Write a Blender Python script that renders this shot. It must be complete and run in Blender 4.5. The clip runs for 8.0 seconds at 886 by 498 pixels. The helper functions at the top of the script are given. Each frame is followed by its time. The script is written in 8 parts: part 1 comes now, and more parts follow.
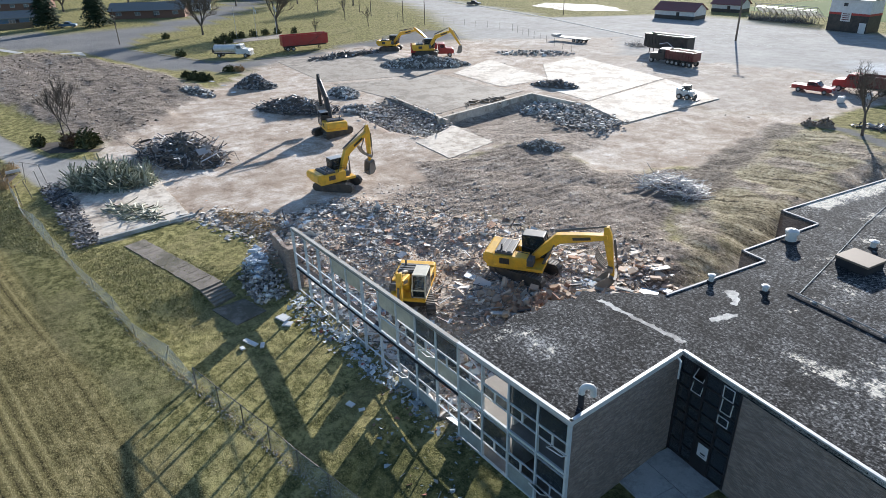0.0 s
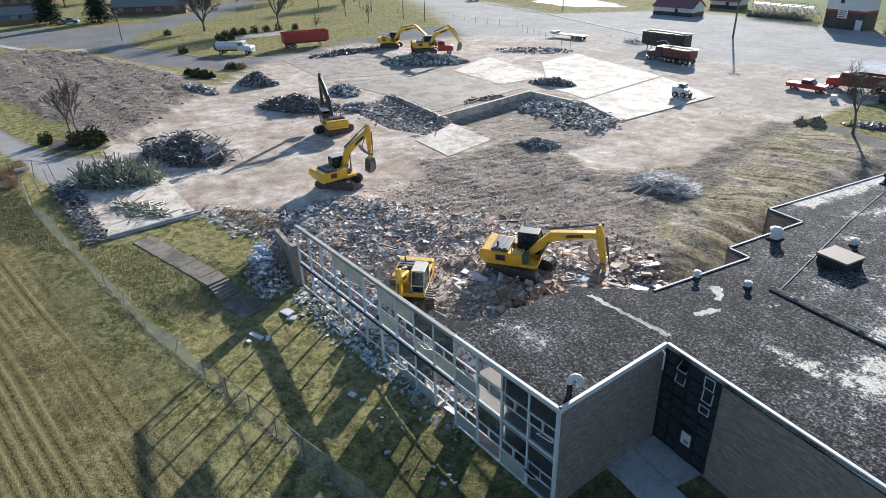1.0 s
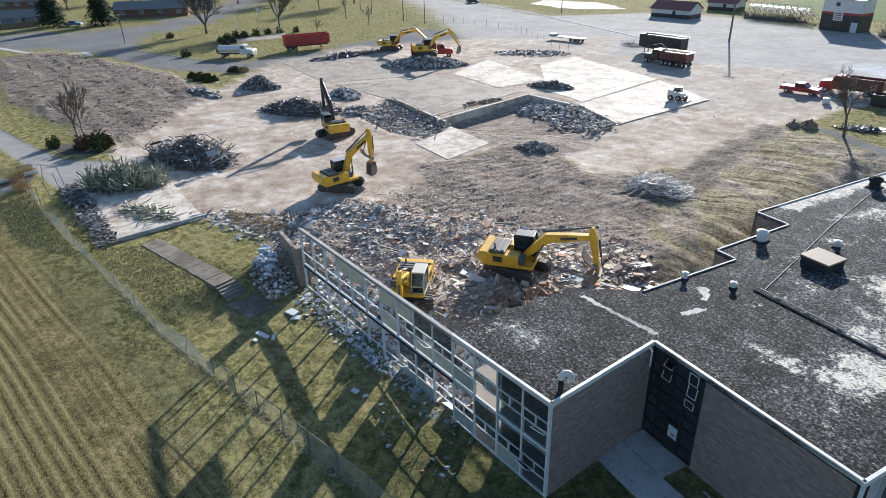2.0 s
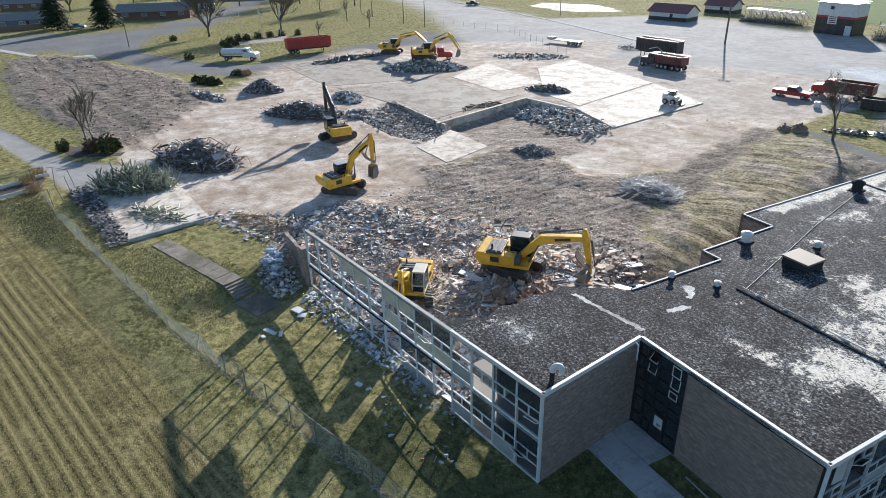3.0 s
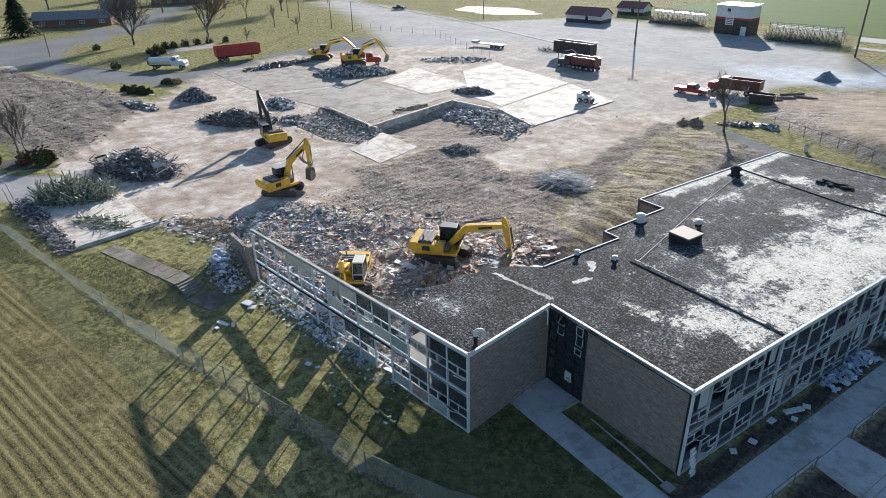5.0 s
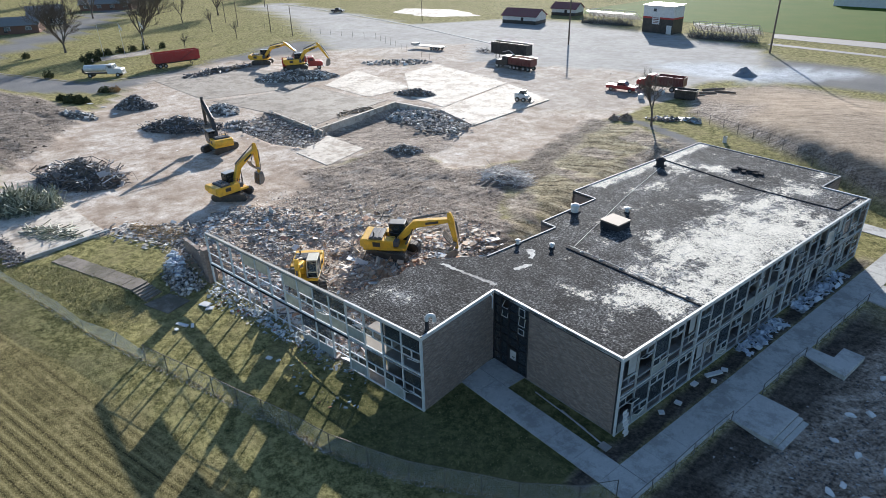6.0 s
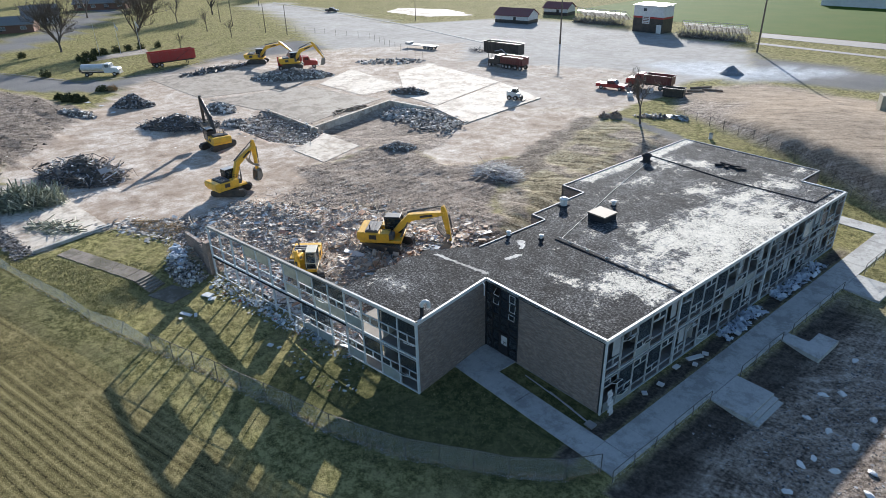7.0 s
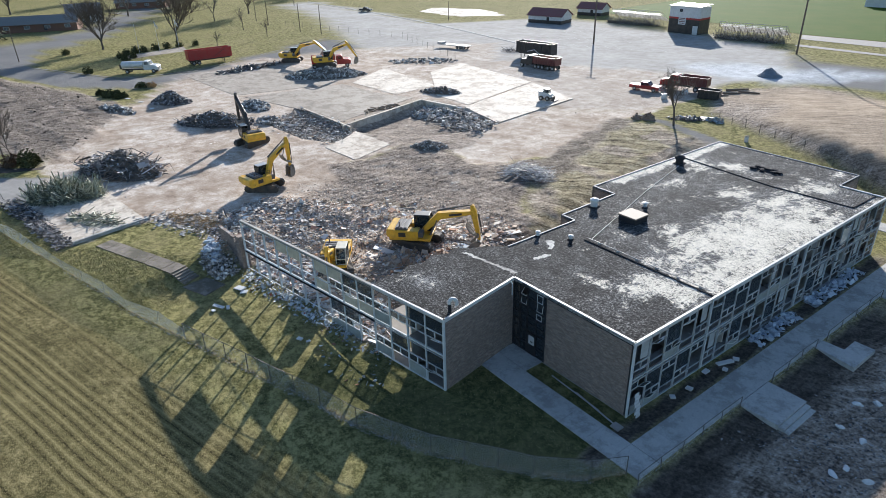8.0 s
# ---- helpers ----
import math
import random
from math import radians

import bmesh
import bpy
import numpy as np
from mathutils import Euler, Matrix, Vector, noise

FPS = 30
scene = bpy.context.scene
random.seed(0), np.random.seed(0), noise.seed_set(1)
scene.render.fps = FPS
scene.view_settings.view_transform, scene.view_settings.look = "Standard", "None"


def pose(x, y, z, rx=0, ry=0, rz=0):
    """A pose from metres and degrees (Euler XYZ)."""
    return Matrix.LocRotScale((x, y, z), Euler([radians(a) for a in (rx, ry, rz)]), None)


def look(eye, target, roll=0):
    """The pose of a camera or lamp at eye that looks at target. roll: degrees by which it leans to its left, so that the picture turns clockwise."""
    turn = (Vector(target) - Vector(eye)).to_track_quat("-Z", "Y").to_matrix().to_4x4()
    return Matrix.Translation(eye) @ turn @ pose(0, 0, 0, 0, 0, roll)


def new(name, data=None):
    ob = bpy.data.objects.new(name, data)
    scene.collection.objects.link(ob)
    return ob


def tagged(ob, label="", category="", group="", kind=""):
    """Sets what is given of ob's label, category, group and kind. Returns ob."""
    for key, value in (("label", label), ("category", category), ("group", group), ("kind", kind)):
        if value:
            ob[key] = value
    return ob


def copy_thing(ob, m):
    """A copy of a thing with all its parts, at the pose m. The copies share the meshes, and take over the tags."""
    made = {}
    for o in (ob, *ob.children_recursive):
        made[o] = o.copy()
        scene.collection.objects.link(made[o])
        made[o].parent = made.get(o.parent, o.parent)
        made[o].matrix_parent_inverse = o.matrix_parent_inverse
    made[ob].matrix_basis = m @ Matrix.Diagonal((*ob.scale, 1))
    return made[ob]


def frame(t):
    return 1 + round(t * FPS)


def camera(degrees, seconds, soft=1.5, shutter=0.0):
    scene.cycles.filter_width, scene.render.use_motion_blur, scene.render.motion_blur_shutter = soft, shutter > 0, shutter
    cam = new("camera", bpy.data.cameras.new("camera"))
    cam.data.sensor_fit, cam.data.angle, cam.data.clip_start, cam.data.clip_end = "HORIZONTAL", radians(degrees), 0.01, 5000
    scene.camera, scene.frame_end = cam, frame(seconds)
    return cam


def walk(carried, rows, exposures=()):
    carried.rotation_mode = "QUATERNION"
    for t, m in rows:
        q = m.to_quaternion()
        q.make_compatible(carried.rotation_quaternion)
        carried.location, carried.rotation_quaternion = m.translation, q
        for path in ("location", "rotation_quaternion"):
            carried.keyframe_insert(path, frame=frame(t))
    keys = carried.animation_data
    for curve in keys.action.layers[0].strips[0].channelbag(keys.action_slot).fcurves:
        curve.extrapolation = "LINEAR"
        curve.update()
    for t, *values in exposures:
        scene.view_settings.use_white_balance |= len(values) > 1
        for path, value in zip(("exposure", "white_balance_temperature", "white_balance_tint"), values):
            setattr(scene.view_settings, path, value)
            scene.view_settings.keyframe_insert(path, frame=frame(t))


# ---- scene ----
cam = camera(69.6, 8.0, soft=0.6)
PATH = [
    (0, (13.974, -17.436, 25.623), (12.545, -16.348, 24.745), -1.5),
    (0.5, (14.61, -17.8, 26.085), (13.185, -16.717, 25.192), -1.5),
    (1, (15.294, -18.216, 26.585), (13.87, -17.134, 25.691), -1.5),
    (1.5, (15.926, -18.603, 27.045), (14.501, -17.522, 26.15), -1.6),
    (3, (18.224, -20.214, 28.621), (16.799, -19.133, 27.726), -1.6),
    (3.5, (19.27, -20.948, 29.085), (17.845, -19.866, 28.191), -1.6),
    (4, (20.413, -21.732, 29.569), (18.987, -20.651, 28.675), -1.6),
    (4.5, (21.703, -22.591, 30.031), (20.3, -21.481, 29.137), -1.6),
    (5, (22.921, -23.573, 30.451), (21.621, -22.346, 29.553), -1.5),
    (5.2, (23.364, -24.003, 30.559), (22.107, -22.733, 29.661), -1.4),
    (6.3, (25.803, -26.646, 31.718), (24.629, -25.301, 30.816), -1.5),
    (6.5, (26.136, -27.043, 31.789), (24.967, -25.694, 30.886), -1.4),
    (7, (26.78, -27.748, 31.863), (25.612, -26.399, 30.96), -1.5),
    (7.5, (26.959, -27.989, 31.886), (25.791, -26.641, 30.983), -1.5),
    (8, (26.927, -28.023, 31.844), (25.693, -26.732, 30.943), -1.6),
]
walk(cam, [(t, look(eye, target, roll)) for t, eye, target, roll in PATH])

# ---- light: low winter sun beyond the site, clear sky ----
SUN_AZ, SUN_EL = math.atan2(-0.505, 0.863), radians(17.5)
world = bpy.data.worlds.new("clear_sky")
scene.world = world
world.use_nodes = True
_n = world.node_tree.nodes
_sky = _n.new("ShaderNodeTexSky")
_sky.sky_type = "NISHITA"
_sky.sun_disc = False
_sky.sun_elevation = SUN_EL
_sky.sun_rotation = SUN_AZ
_sky.air_density, _sky.dust_density, _sky.ozone_density = 1.0, 0.5, 3.5
world.node_tree.links.new(_sky.outputs[0], _n["Background"].inputs[0])
_n["Background"].inputs[1].default_value = 0.099
sun = new("sun", bpy.data.lights.new("sun", "SUN"))
sun.data.energy, sun.data.angle, sun.data.color = 5.0, radians(0.6), (1.0, 0.98, 0.95)
sun.matrix_world = look((-0.505 * 60, 0.863 * 60, 60 * math.tan(SUN_EL)), (0, 0, 0))
scene.view_settings.exposure = 0.98

# ---- building helpers ----
rnd = random.Random(7)


def ss(a, b, v):
    v = np.clip((np.asarray(v, float) - a) / (b - a), 0, 1)
    return v * v * (3 - 2 * v)


def _hash(ix, iy, seed):
    h = (ix.astype(np.int64) * 374761393 + iy.astype(np.int64) * 668265263 + seed * 1442695041) & 0x7FFFFFFF
    h = ((h ^ (h >> 13)) * 1274126177) & 0x7FFFFFFF
    return ((h ^ (h >> 16)) & 0xFFFF) / 65535.0


def vnoise(x, y, seed=0):
    x, y = np.asarray(x, float), np.asarray(y, float)
    ix, iy = np.floor(x), np.floor(y)
    fx, fy = x - ix, y - iy
    fx, fy = fx * fx * (3 - 2 * fx), fy * fy * (3 - 2 * fy)
    a, b = _hash(ix, iy, seed), _hash(ix + 1, iy, seed)
    c, d = _hash(ix, iy + 1, seed), _hash(ix + 1, iy + 1, seed)
    return (a * (1 - fx) + b * fx) * (1 - fy) + (c * (1 - fx) + d * fx) * fy


def fbm(x, y, scale, seed=0, octs=4):
    t, w, out = 0.0, 1.0, 0.0
    for i in range(octs):
        out = out + w * vnoise(np.asarray(x) / scale, np.asarray(y) / scale, seed + i)
        t += w
        w *= 0.5
        scale *= 0.5
    return out / t


def inside(X, Y, poly, soft=1.0, rough=0.0, seed=3, cell=3.0):
    """1 inside the polygon, 0 outside, with a soft and ragged border."""
    X, Y = np.asarray(X, float), np.asarray(Y, float)
    best = np.full(X.shape, 1e9)
    odd = np.zeros(X.shape, bool)
    for (x0, y0), (x1, y1) in zip(poly, poly[1:] + poly[:1]):
        dx, dy = x1 - x0, y1 - y0
        k = np.clip(((X - x0) * dx + (Y - y0) * dy) / (dx * dx + dy * dy), 0, 1)
        best = np.minimum(best, np.hypot(X - x0 - k * dx, Y - y0 - k * dy))
        if y0 != y1:
            odd ^= ((y0 > Y) != (y1 > Y)) & (X < dx * (Y - y0) / dy + x0)
    sd = np.where(odd, best, -best)
    if rough:
        sd = sd + rough * 2 * (fbm(X, Y, cell, seed) - 0.5)
    return ss(-soft / 2, soft / 2, sd)


def mat4(m=None):
    return Matrix() if m is None else m


def box(bm, c, s, m=None, taper=(1, 1)):
    """A box with centre c and size s; taper shrinks the top."""
    m = mat4(m)
    v = []
    for z in (-1, 1):
        tx, ty = taper if z > 0 else (1, 1)
        for x, y in ((-1, -1), (1, -1), (1, 1), (-1, 1)):
            v.append(bm.verts.new(m @ Vector((c[0] + x * s[0] / 2 * tx, c[1] + y * s[1] / 2 * ty, c[2] + z * s[2] / 2))))
    for f in ((3, 2, 1, 0), (4, 5, 6, 7), (0, 1, 5, 4), (1, 2, 6, 5), (2, 3, 7, 6), (3, 0, 4, 7)):
        bm.faces.new([v[i] for i in f])


def rbox(bm, c, s, b=0.05, m=None):
    """A box with bevelled edges."""
    t = bmesh.new()
    box(t, c, s, m)
    bmesh.ops.bevel(t, geom=t.edges[:], offset=b, segments=2, profile=0.7, affect="EDGES")
    merge(bm, t)


def merge(bm, t):
    me = bpy.data.meshes.new("tmp")
    t.to_mesh(me)
    t.free()
    bm.from_mesh(me)
    bpy.data.meshes.remove(me)


def prism(bm, pts, a, b, axis="y", m=None, bev=0.0):
    """Extrudes a 2D outline between a and b along an axis. Outline: (x, z) for y, (x, y) for z, (y, z) for x."""
    m = mat4(m)
    put = {"y": lambda p, w: (p[0], w, p[1]), "z": lambda p, w: (p[0], p[1], w), "x": lambda p, w: (w, p[0], p[1])}[axis]
    t = bmesh.new()
    lo = [t.verts.new(m @ Vector(put(p, a))) for p in pts]
    hi = [t.verts.new(m @ Vector(put(p, b))) for p in pts]
    n = len(pts)
    t.faces.new(lo)
    t.faces.new(hi[::-1])
    for i in range(n):
        t.faces.new((lo[i], hi[i], hi[(i + 1) % n], lo[(i + 1) % n]))
    bmesh.ops.recalc_face_normals(t, faces=t.faces[:])
    if bev:
        bmesh.ops.bevel(t, geom=t.edges[:], offset=bev, segments=1, affect="EDGES")
    merge(bm, t)


def tube(bm, p, q, r0, r1=None, seg=8, m=None, caps=True):
    m = mat4(m)
    p, q = Vector(p), Vector(q)
    r1 = r0 if r1 is None else r1
    d = (q - p).normalized()
    a = d.orthogonal().normalized()
    b = d.cross(a)
    rings = []
    for c, r in ((p, r0), (q, r1)):
        rings.append([bm.verts.new(m @ (c + r * (math.cos(k * 2 * math.pi / seg) * a + math.sin(k * 2 * math.pi / seg) * b))) for k in range(seg)])
    for k in range(seg):
        bm.faces.new((rings[0][k], rings[0][(k + 1) % seg], rings[1][(k + 1) % seg], rings[1][k]))
    if caps:
        bm.faces.new(rings[0][::-1])
        bm.faces.new(rings[1])


def mesh_of(name, bm, material, smooth=False):
    me = bpy.data.meshes.new(name)
    bm.to_mesh(me)
    bm.free()
    if smooth:
        for f in me.polygons:
            f.use_smooth = True
    if material:
        me.materials.append(material)
    return me


def part(name, bm, material, parent, label="", smooth=False, m=None):
    ob = new(name, mesh_of(name, bm, material, smooth) if isinstance(bm, bmesh.types.BMesh) else bm)
    ob.parent = parent
    if m is not None:
        ob.matrix_basis = m
    return tagged(ob, label)


def thing(name, label, category, m=None, group="", kind="", data=None):
    ob = new(name, data)
    if m is not None:
        ob.matrix_basis = m
    return tagged(ob, label, category, group, kind)


def solid(name, bm, material, label, category, m=None, group="", kind="", smooth=False):
    return thing(name, label, category, m, group, kind, mesh_of(name, bm, material, smooth))


def raw_mesh(name, verts, faces, material):
    me = bpy.data.meshes.new(name)
    me.from_pydata(verts, [], faces)
    me.materials.append(material)
    me.update()
    return me

# ---- materials ----
class Mat:
    """A small builder for node materials."""

    def __init__(self, name, rough=0.8, metal=0.0, spec=0.5):
        self.m = bpy.data.materials.new(name)
        self.m.use_nodes = True
        self.t = self.m.node_tree
        self.b = self.t.nodes["Principled BSDF"]
        self.b.inputs["Roughness"].default_value = rough
        self.b.inputs["Metallic"].default_value = metal
        self.b.inputs["Specular IOR Level"].default_value = spec
        self.co = self.t.nodes.new("ShaderNodeTexCoord").outputs["Object"]

    def n(self, kind, **kw):
        node = self.t.nodes.new(kind)
        for k, v in kw.items():
            node.inputs[k].default_value = v
        return node

    def link(self, a, b):
        self.t.links.new(a, b)

    def noise(self, scale, detail=5.0, rough=0.6, vec=None, stretch=None, kind="ShaderNodeTexNoise"):
        node = self.n(kind, Scale=scale)
        if kind == "ShaderNodeTexNoise":
            node.inputs["Detail"].default_value = detail
            node.inputs["Roughness"].default_value = rough
        src = vec or self.co
        if stretch:
            mp = self.t.nodes.new("ShaderNodeMapping")
            mp.vector_type = "TEXTURE"
            mp.inputs["Scale"].default_value = stretch[0]
            mp.inputs["Rotation"].default_value = (0, 0, radians(stretch[1]))
            self.link(src, mp.inputs["Vector"])
            src = mp.outputs[0]
        self.link(src, node.inputs["Vector"])
        return node.outputs[0]

    def ramp(self, fac, stops):
        node = self.t.nodes.new("ShaderNodeValToRGB")
        el = node.color_ramp.elements
        while len(el) < len(stops):
            el.new(0.5)
        for e, (p, c) in zip(el, stops):
            e.position = p
            e.color = (*c, 1) if isinstance(c, tuple) else (c, c, c, 1)
        self.link(fac, node.inputs[0])
        return node.outputs[0]

    def mix(self, fac, a, b, how="MIX"):
        node = self.t.nodes.new("ShaderNodeMix")
        node.data_type, node.blend_type = "RGBA", how
        for i, v in ((0, fac), (6, a), (7, b)):
            sock = node.inputs[i]
            if isinstance(v, (int, float)):
                sock.default_value = (v, v, v, 1) if i else v
            elif isinstance(v, tuple):
                sock.default_value = (*v, 1)
            else:
                self.link(v, sock)
        return node.outputs[2]

    def math(self, op, a, b=0.0):
        node = self.t.nodes.new("ShaderNodeMath")
        node.operation = op
        for sock, v in zip(node.inputs, (a, b)):
            if isinstance(v, (int, float)):
                sock.default_value = v
            else:
                self.link(v, sock)
        return node.outputs[0]

    def attr(self, name):
        node = self.t.nodes.new("ShaderNodeAttribute")
        node.attribute_name = name
        return node.outputs["Fac"]

    def island(self):
        return self.t.nodes.new("ShaderNodeNewGeometry").outputs["Random Per Island"]

    def bump(self, h, strength=0.4, dist=0.05):
        node = self.n("ShaderNodeBump", Strength=strength, Distance=dist)
        self.link(h, node.inputs["Height"])
        self.link(node.outputs[0], self.b.inputs["Normal"])

    def color(self, c):
        if isinstance(c, tuple):
            self.b.inputs["Base Color"].default_value = (*c, 1)
        else:
            self.link(c, self.b.inputs["Base Color"])
        return self

    def rough(self, c):
        self.link(c, self.b.inputs["Roughness"])


def worn(name, c, rough=0.6, metal=0.0, amount=0.35, scale=1.2, dirt=(0.16, 0.13, 0.1), bump=0.15, grain=25.0):
    """Paint, metal or board with stains at two scales."""
    q = Mat(name, rough, metal)
    a = q.ramp(q.noise(scale, 6, 0.65), [(0.35, 0.0), (0.72, 1.0)])
    f = q.noise(grain, 3)
    col = q.mix(q.math("MULTIPLY", a, amount), c, dirt)
    col = q.mix(q.math("MULTIPLY", f, 0.25), col, 0.0, "MIX")
    q.color(col)
    q.bump(f, bump, 0.01)
    return q.m


def chunks(name, stops, rough=0.9, scale=6.0):
    """Loose pieces: one colour per piece."""
    q = Mat(name, rough, 0.0, 0.3 if rough > 0.8 else 0.5)
    col = q.ramp(q.island(), stops)
    f = q.noise(scale, 4)
    q.color(q.mix(q.math("MULTIPLY", f, 0.15), col, 0.0))
    q.bump(f, 0.5, 0.05)
    return q.m


def glass(name, tint, rough=0.05, alpha=0.55):
    q = Mat(name, rough)
    q.color(tint)
    d = q.noise(1.7, 4)
    q.rough(q.ramp(d, [(0.3, 0.04), (0.8, 0.35)]))
    out = q.t.nodes["Material Output"]
    tr = q.n("ShaderNodeBsdfTransparent")
    tr.inputs[0].default_value = (0.8, 0.86, 0.88, 1)
    mx = q.t.nodes.new("ShaderNodeMixShader")
    q.link(q.ramp(d, [(0.3, alpha), (0.75, min(1, alpha + 0.3))]), mx.inputs[0])
    q.link(tr.outputs[0], mx.inputs[1])
    q.link(q.b.outputs[0], mx.inputs[2])
    q.link(mx.outputs[0], out.inputs[0])
    return q.m


def ground_material():
    q = Mat("ground_cover", 1.0, 0.0, 0.03)
    big, mid, fine, speck = q.noise(0.05, 5), q.noise(0.45, 6, 0.7), q.noise(3.5, 6, 0.75), q.noise(11, 4, 0.7)
    sep = q.t.nodes.new("ShaderNodeSeparateXYZ")
    q.link(q.co, sep.inputs[0])

    def lanes(c, s_, wob, slow):
        """Coordinates along and across a set of tracks heading (c, s_)."""
        along = q.math("ADD", q.math("MULTIPLY", sep.outputs[0], c), q.math("MULTIPLY", sep.outputs[1], s_))
        across = q.math("SUBTRACT", q.math("MULTIPLY", sep.outputs[1], c), q.math("MULTIPLY", sep.outputs[0], s_))
        across = q.math("ADD", across, wob)
        v = q.t.nodes.new("ShaderNodeCombineXYZ")
        q.link(q.math("MULTIPLY", along, slow), v.inputs[0])
        q.link(across, v.inputs[1])
        return v.outputs[0], across

    # winter lawn: olive green, straw-coloured where it was mown, with wheel lines
    mown = q.attr("mown")
    lane, across = lanes(0.992, 0.124, q.math("MULTIPLY", q.noise(0.05, 1), 0.9), 0.02)
    clump = q.noise(1.1, 6, 0.75)
    turf = q.ramp(q.mix(0.4, clump, fine), [(0.37, (0.038, 0.043, 0.016)), (0.47, (0.125, 0.119, 0.046)), (0.57, (0.36, 0.32, 0.14))])
    turf = q.mix(q.ramp(q.noise(0.17, 6, 0.7), [(0.48, 0.0), (0.62, 0.5)]), turf, (0.29, 0.245, 0.125))
    # lanes: a dark wheel line, olive turf and a dry ridge, fading in and out
    shift = q.math("ADD", across, q.math("MULTIPLY", q.noise(0.5, 2, 0.5, vec=lane), 0.5))
    row = q.math("ABSOLUTE", q.math("SUBTRACT", q.math("FRACT", q.math("DIVIDE", shift, 0.7)), 0.5))
    row = q.math("ADD", q.math("MULTIPLY", row, 2.0), q.math("MULTIPLY", q.math("SUBTRACT", fine, 0.5), 1.3))
    lined = q.ramp(row, [(0.02, (0.035, 0.03, 0.015)), (0.24, (0.115, 0.097, 0.043)), (0.6, (0.165, 0.137, 0.062)), (0.98, (0.31, 0.257, 0.124))])
    plain = q.ramp(q.mix(0.5, mid, fine), [(0.4, (0.05, 0.045, 0.019)), (0.5, (0.14, 0.118, 0.054)), (0.6, (0.34, 0.28, 0.138))])
    seen = q.ramp(q.mix(0.3, q.noise(0.33, 4, 0.7, vec=lane), big), [(0.45, 0.0), (0.55, 0.95)])
    turf = q.mix(mown, turf, q.mix(seen, plain, lined))
    turf = q.mix(q.ramp(speck, [(0.5, 0.0), (0.64, 0.5)]), turf, (0.45, 0.38, 0.185))
    # the school's shade on the lawn, mixed in as dark green
    turf = q.mix(q.math("MULTIPLY", q.attr("lawn_shade"), 0.6), turf, (0.036, 0.05, 0.022))
    # ruts left by the machines
    lane2, _ = lanes(0.26, 0.965, q.math("MULTIPLY", q.noise(0.07, 2), 7.0), 0.1)
    ruts = q.noise(1.6, 4, 0.7, vec=lane2)
    lane3, _ = lanes(0.93, 0.36, q.math("MULTIPLY", q.noise(0.05, 2), 9.0), 0.08)
    ruts2 = q.noise(1.3, 5, 0.75, vec=lane3)
    straw = q.ramp(q.mix(0.4, q.mix(0.65, mid, ruts2), fine), [(0.41, (0.05, 0.041, 0.028)), (0.47, (0.2, 0.165, 0.105)), (0.53, (0.43, 0.365, 0.24)), (0.6, (0.68, 0.61, 0.46))])
    straw = q.mix(q.ramp(q.noise(0.2, 5, 0.7), [(0.54, 0.0), (0.66, 0.4)]), straw, (0.16, 0.15, 0.065))
    soil = q.ramp(q.mix(0.38, q.mix(0.72, mid, q.mix(0.5, ruts, ruts2)), fine), [(0.4, (0.038, 0.03, 0.023)), (0.46, (0.17, 0.135, 0.108)), (0.53, (0.42, 0.343, 0.28)), (0.6, (0.7, 0.61, 0.52))])
    # pale trodden dust over concrete, with brown stains, wheel lines and grit
    dust = q.ramp(q.mix(0.25, q.mix(0.5, q.noise(0.16, 9, 0.75), mid), fine), [(0.39, (0.2, 0.145, 0.105)), (0.47, (0.45, 0.355, 0.28)), (0.54, (0.64, 0.55, 0.465)), (0.6, (0.83, 0.77, 0.7))])
    dust = q.mix(q.ramp(q.noise(0.07, 7, 0.7), [(0.47, 0.0), (0.6, 0.6)]), dust, (0.37, 0.28, 0.21))
    dust = q.mix(q.ramp(ruts, [(0.52, 0.0), (0.62, 0.35)]), dust, (0.3, 0.235, 0.18))
    dust = q.mix(q.ramp(speck, [(0.3, 0.5), (0.58, 0.0)]), dust, (0.16, 0.13, 0.1))
    lot = q.ramp(q.mix(0.4, q.mix(0.5, q.noise(0.12, 6, 0.6), ruts2), mid), [(0.36, (0.25, 0.235, 0.215)), (0.64, (0.43, 0.41, 0.385))])
    road = q.ramp(q.mix(0.4, q.noise(0.1, 5), fine), [(0.3, (0.15, 0.15, 0.15)), (0.7, (0.25, 0.24, 0.23))])
    stone = q.ramp(q.mix(0.5, q.noise(0.35, 7, 0.75), fine), [(0.36, (0.24, 0.25, 0.26)), (0.6, (0.62, 0.64, 0.66))])
    col = q.mix(q.attr("straw"), turf, straw)
    col = q.mix(q.attr("road"), col, road)
    col = q.mix(q.attr("lot"), col, lot)
    col = q.mix(q.attr("dust"), col, dust)
    col = q.mix(q.attr("gravel"), col, stone)
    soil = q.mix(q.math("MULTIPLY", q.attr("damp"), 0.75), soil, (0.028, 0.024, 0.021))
    till = q.ramp(q.mix(0.35, q.mix(0.6, mid, ruts2), fine), [(0.4, (0.16, 0.12, 0.085)), (0.55, (0.46, 0.36, 0.27)), (0.65, (0.62, 0.51, 0.4))])
    soil = q.mix(q.attr("tilled"), soil, till)
    col = q.mix(q.attr("soil"), col, soil)
    q.color(col)

    loose = q.math("MAXIMUM", q.math("MAXIMUM", q.attr("dust"), q.attr("lot")), q.attr("soil"))
    q.link(q.math("ADD", 0.03, q.math("MULTIPLY", loose, 0.1)), q.b.inputs["Specular IOR Level"])
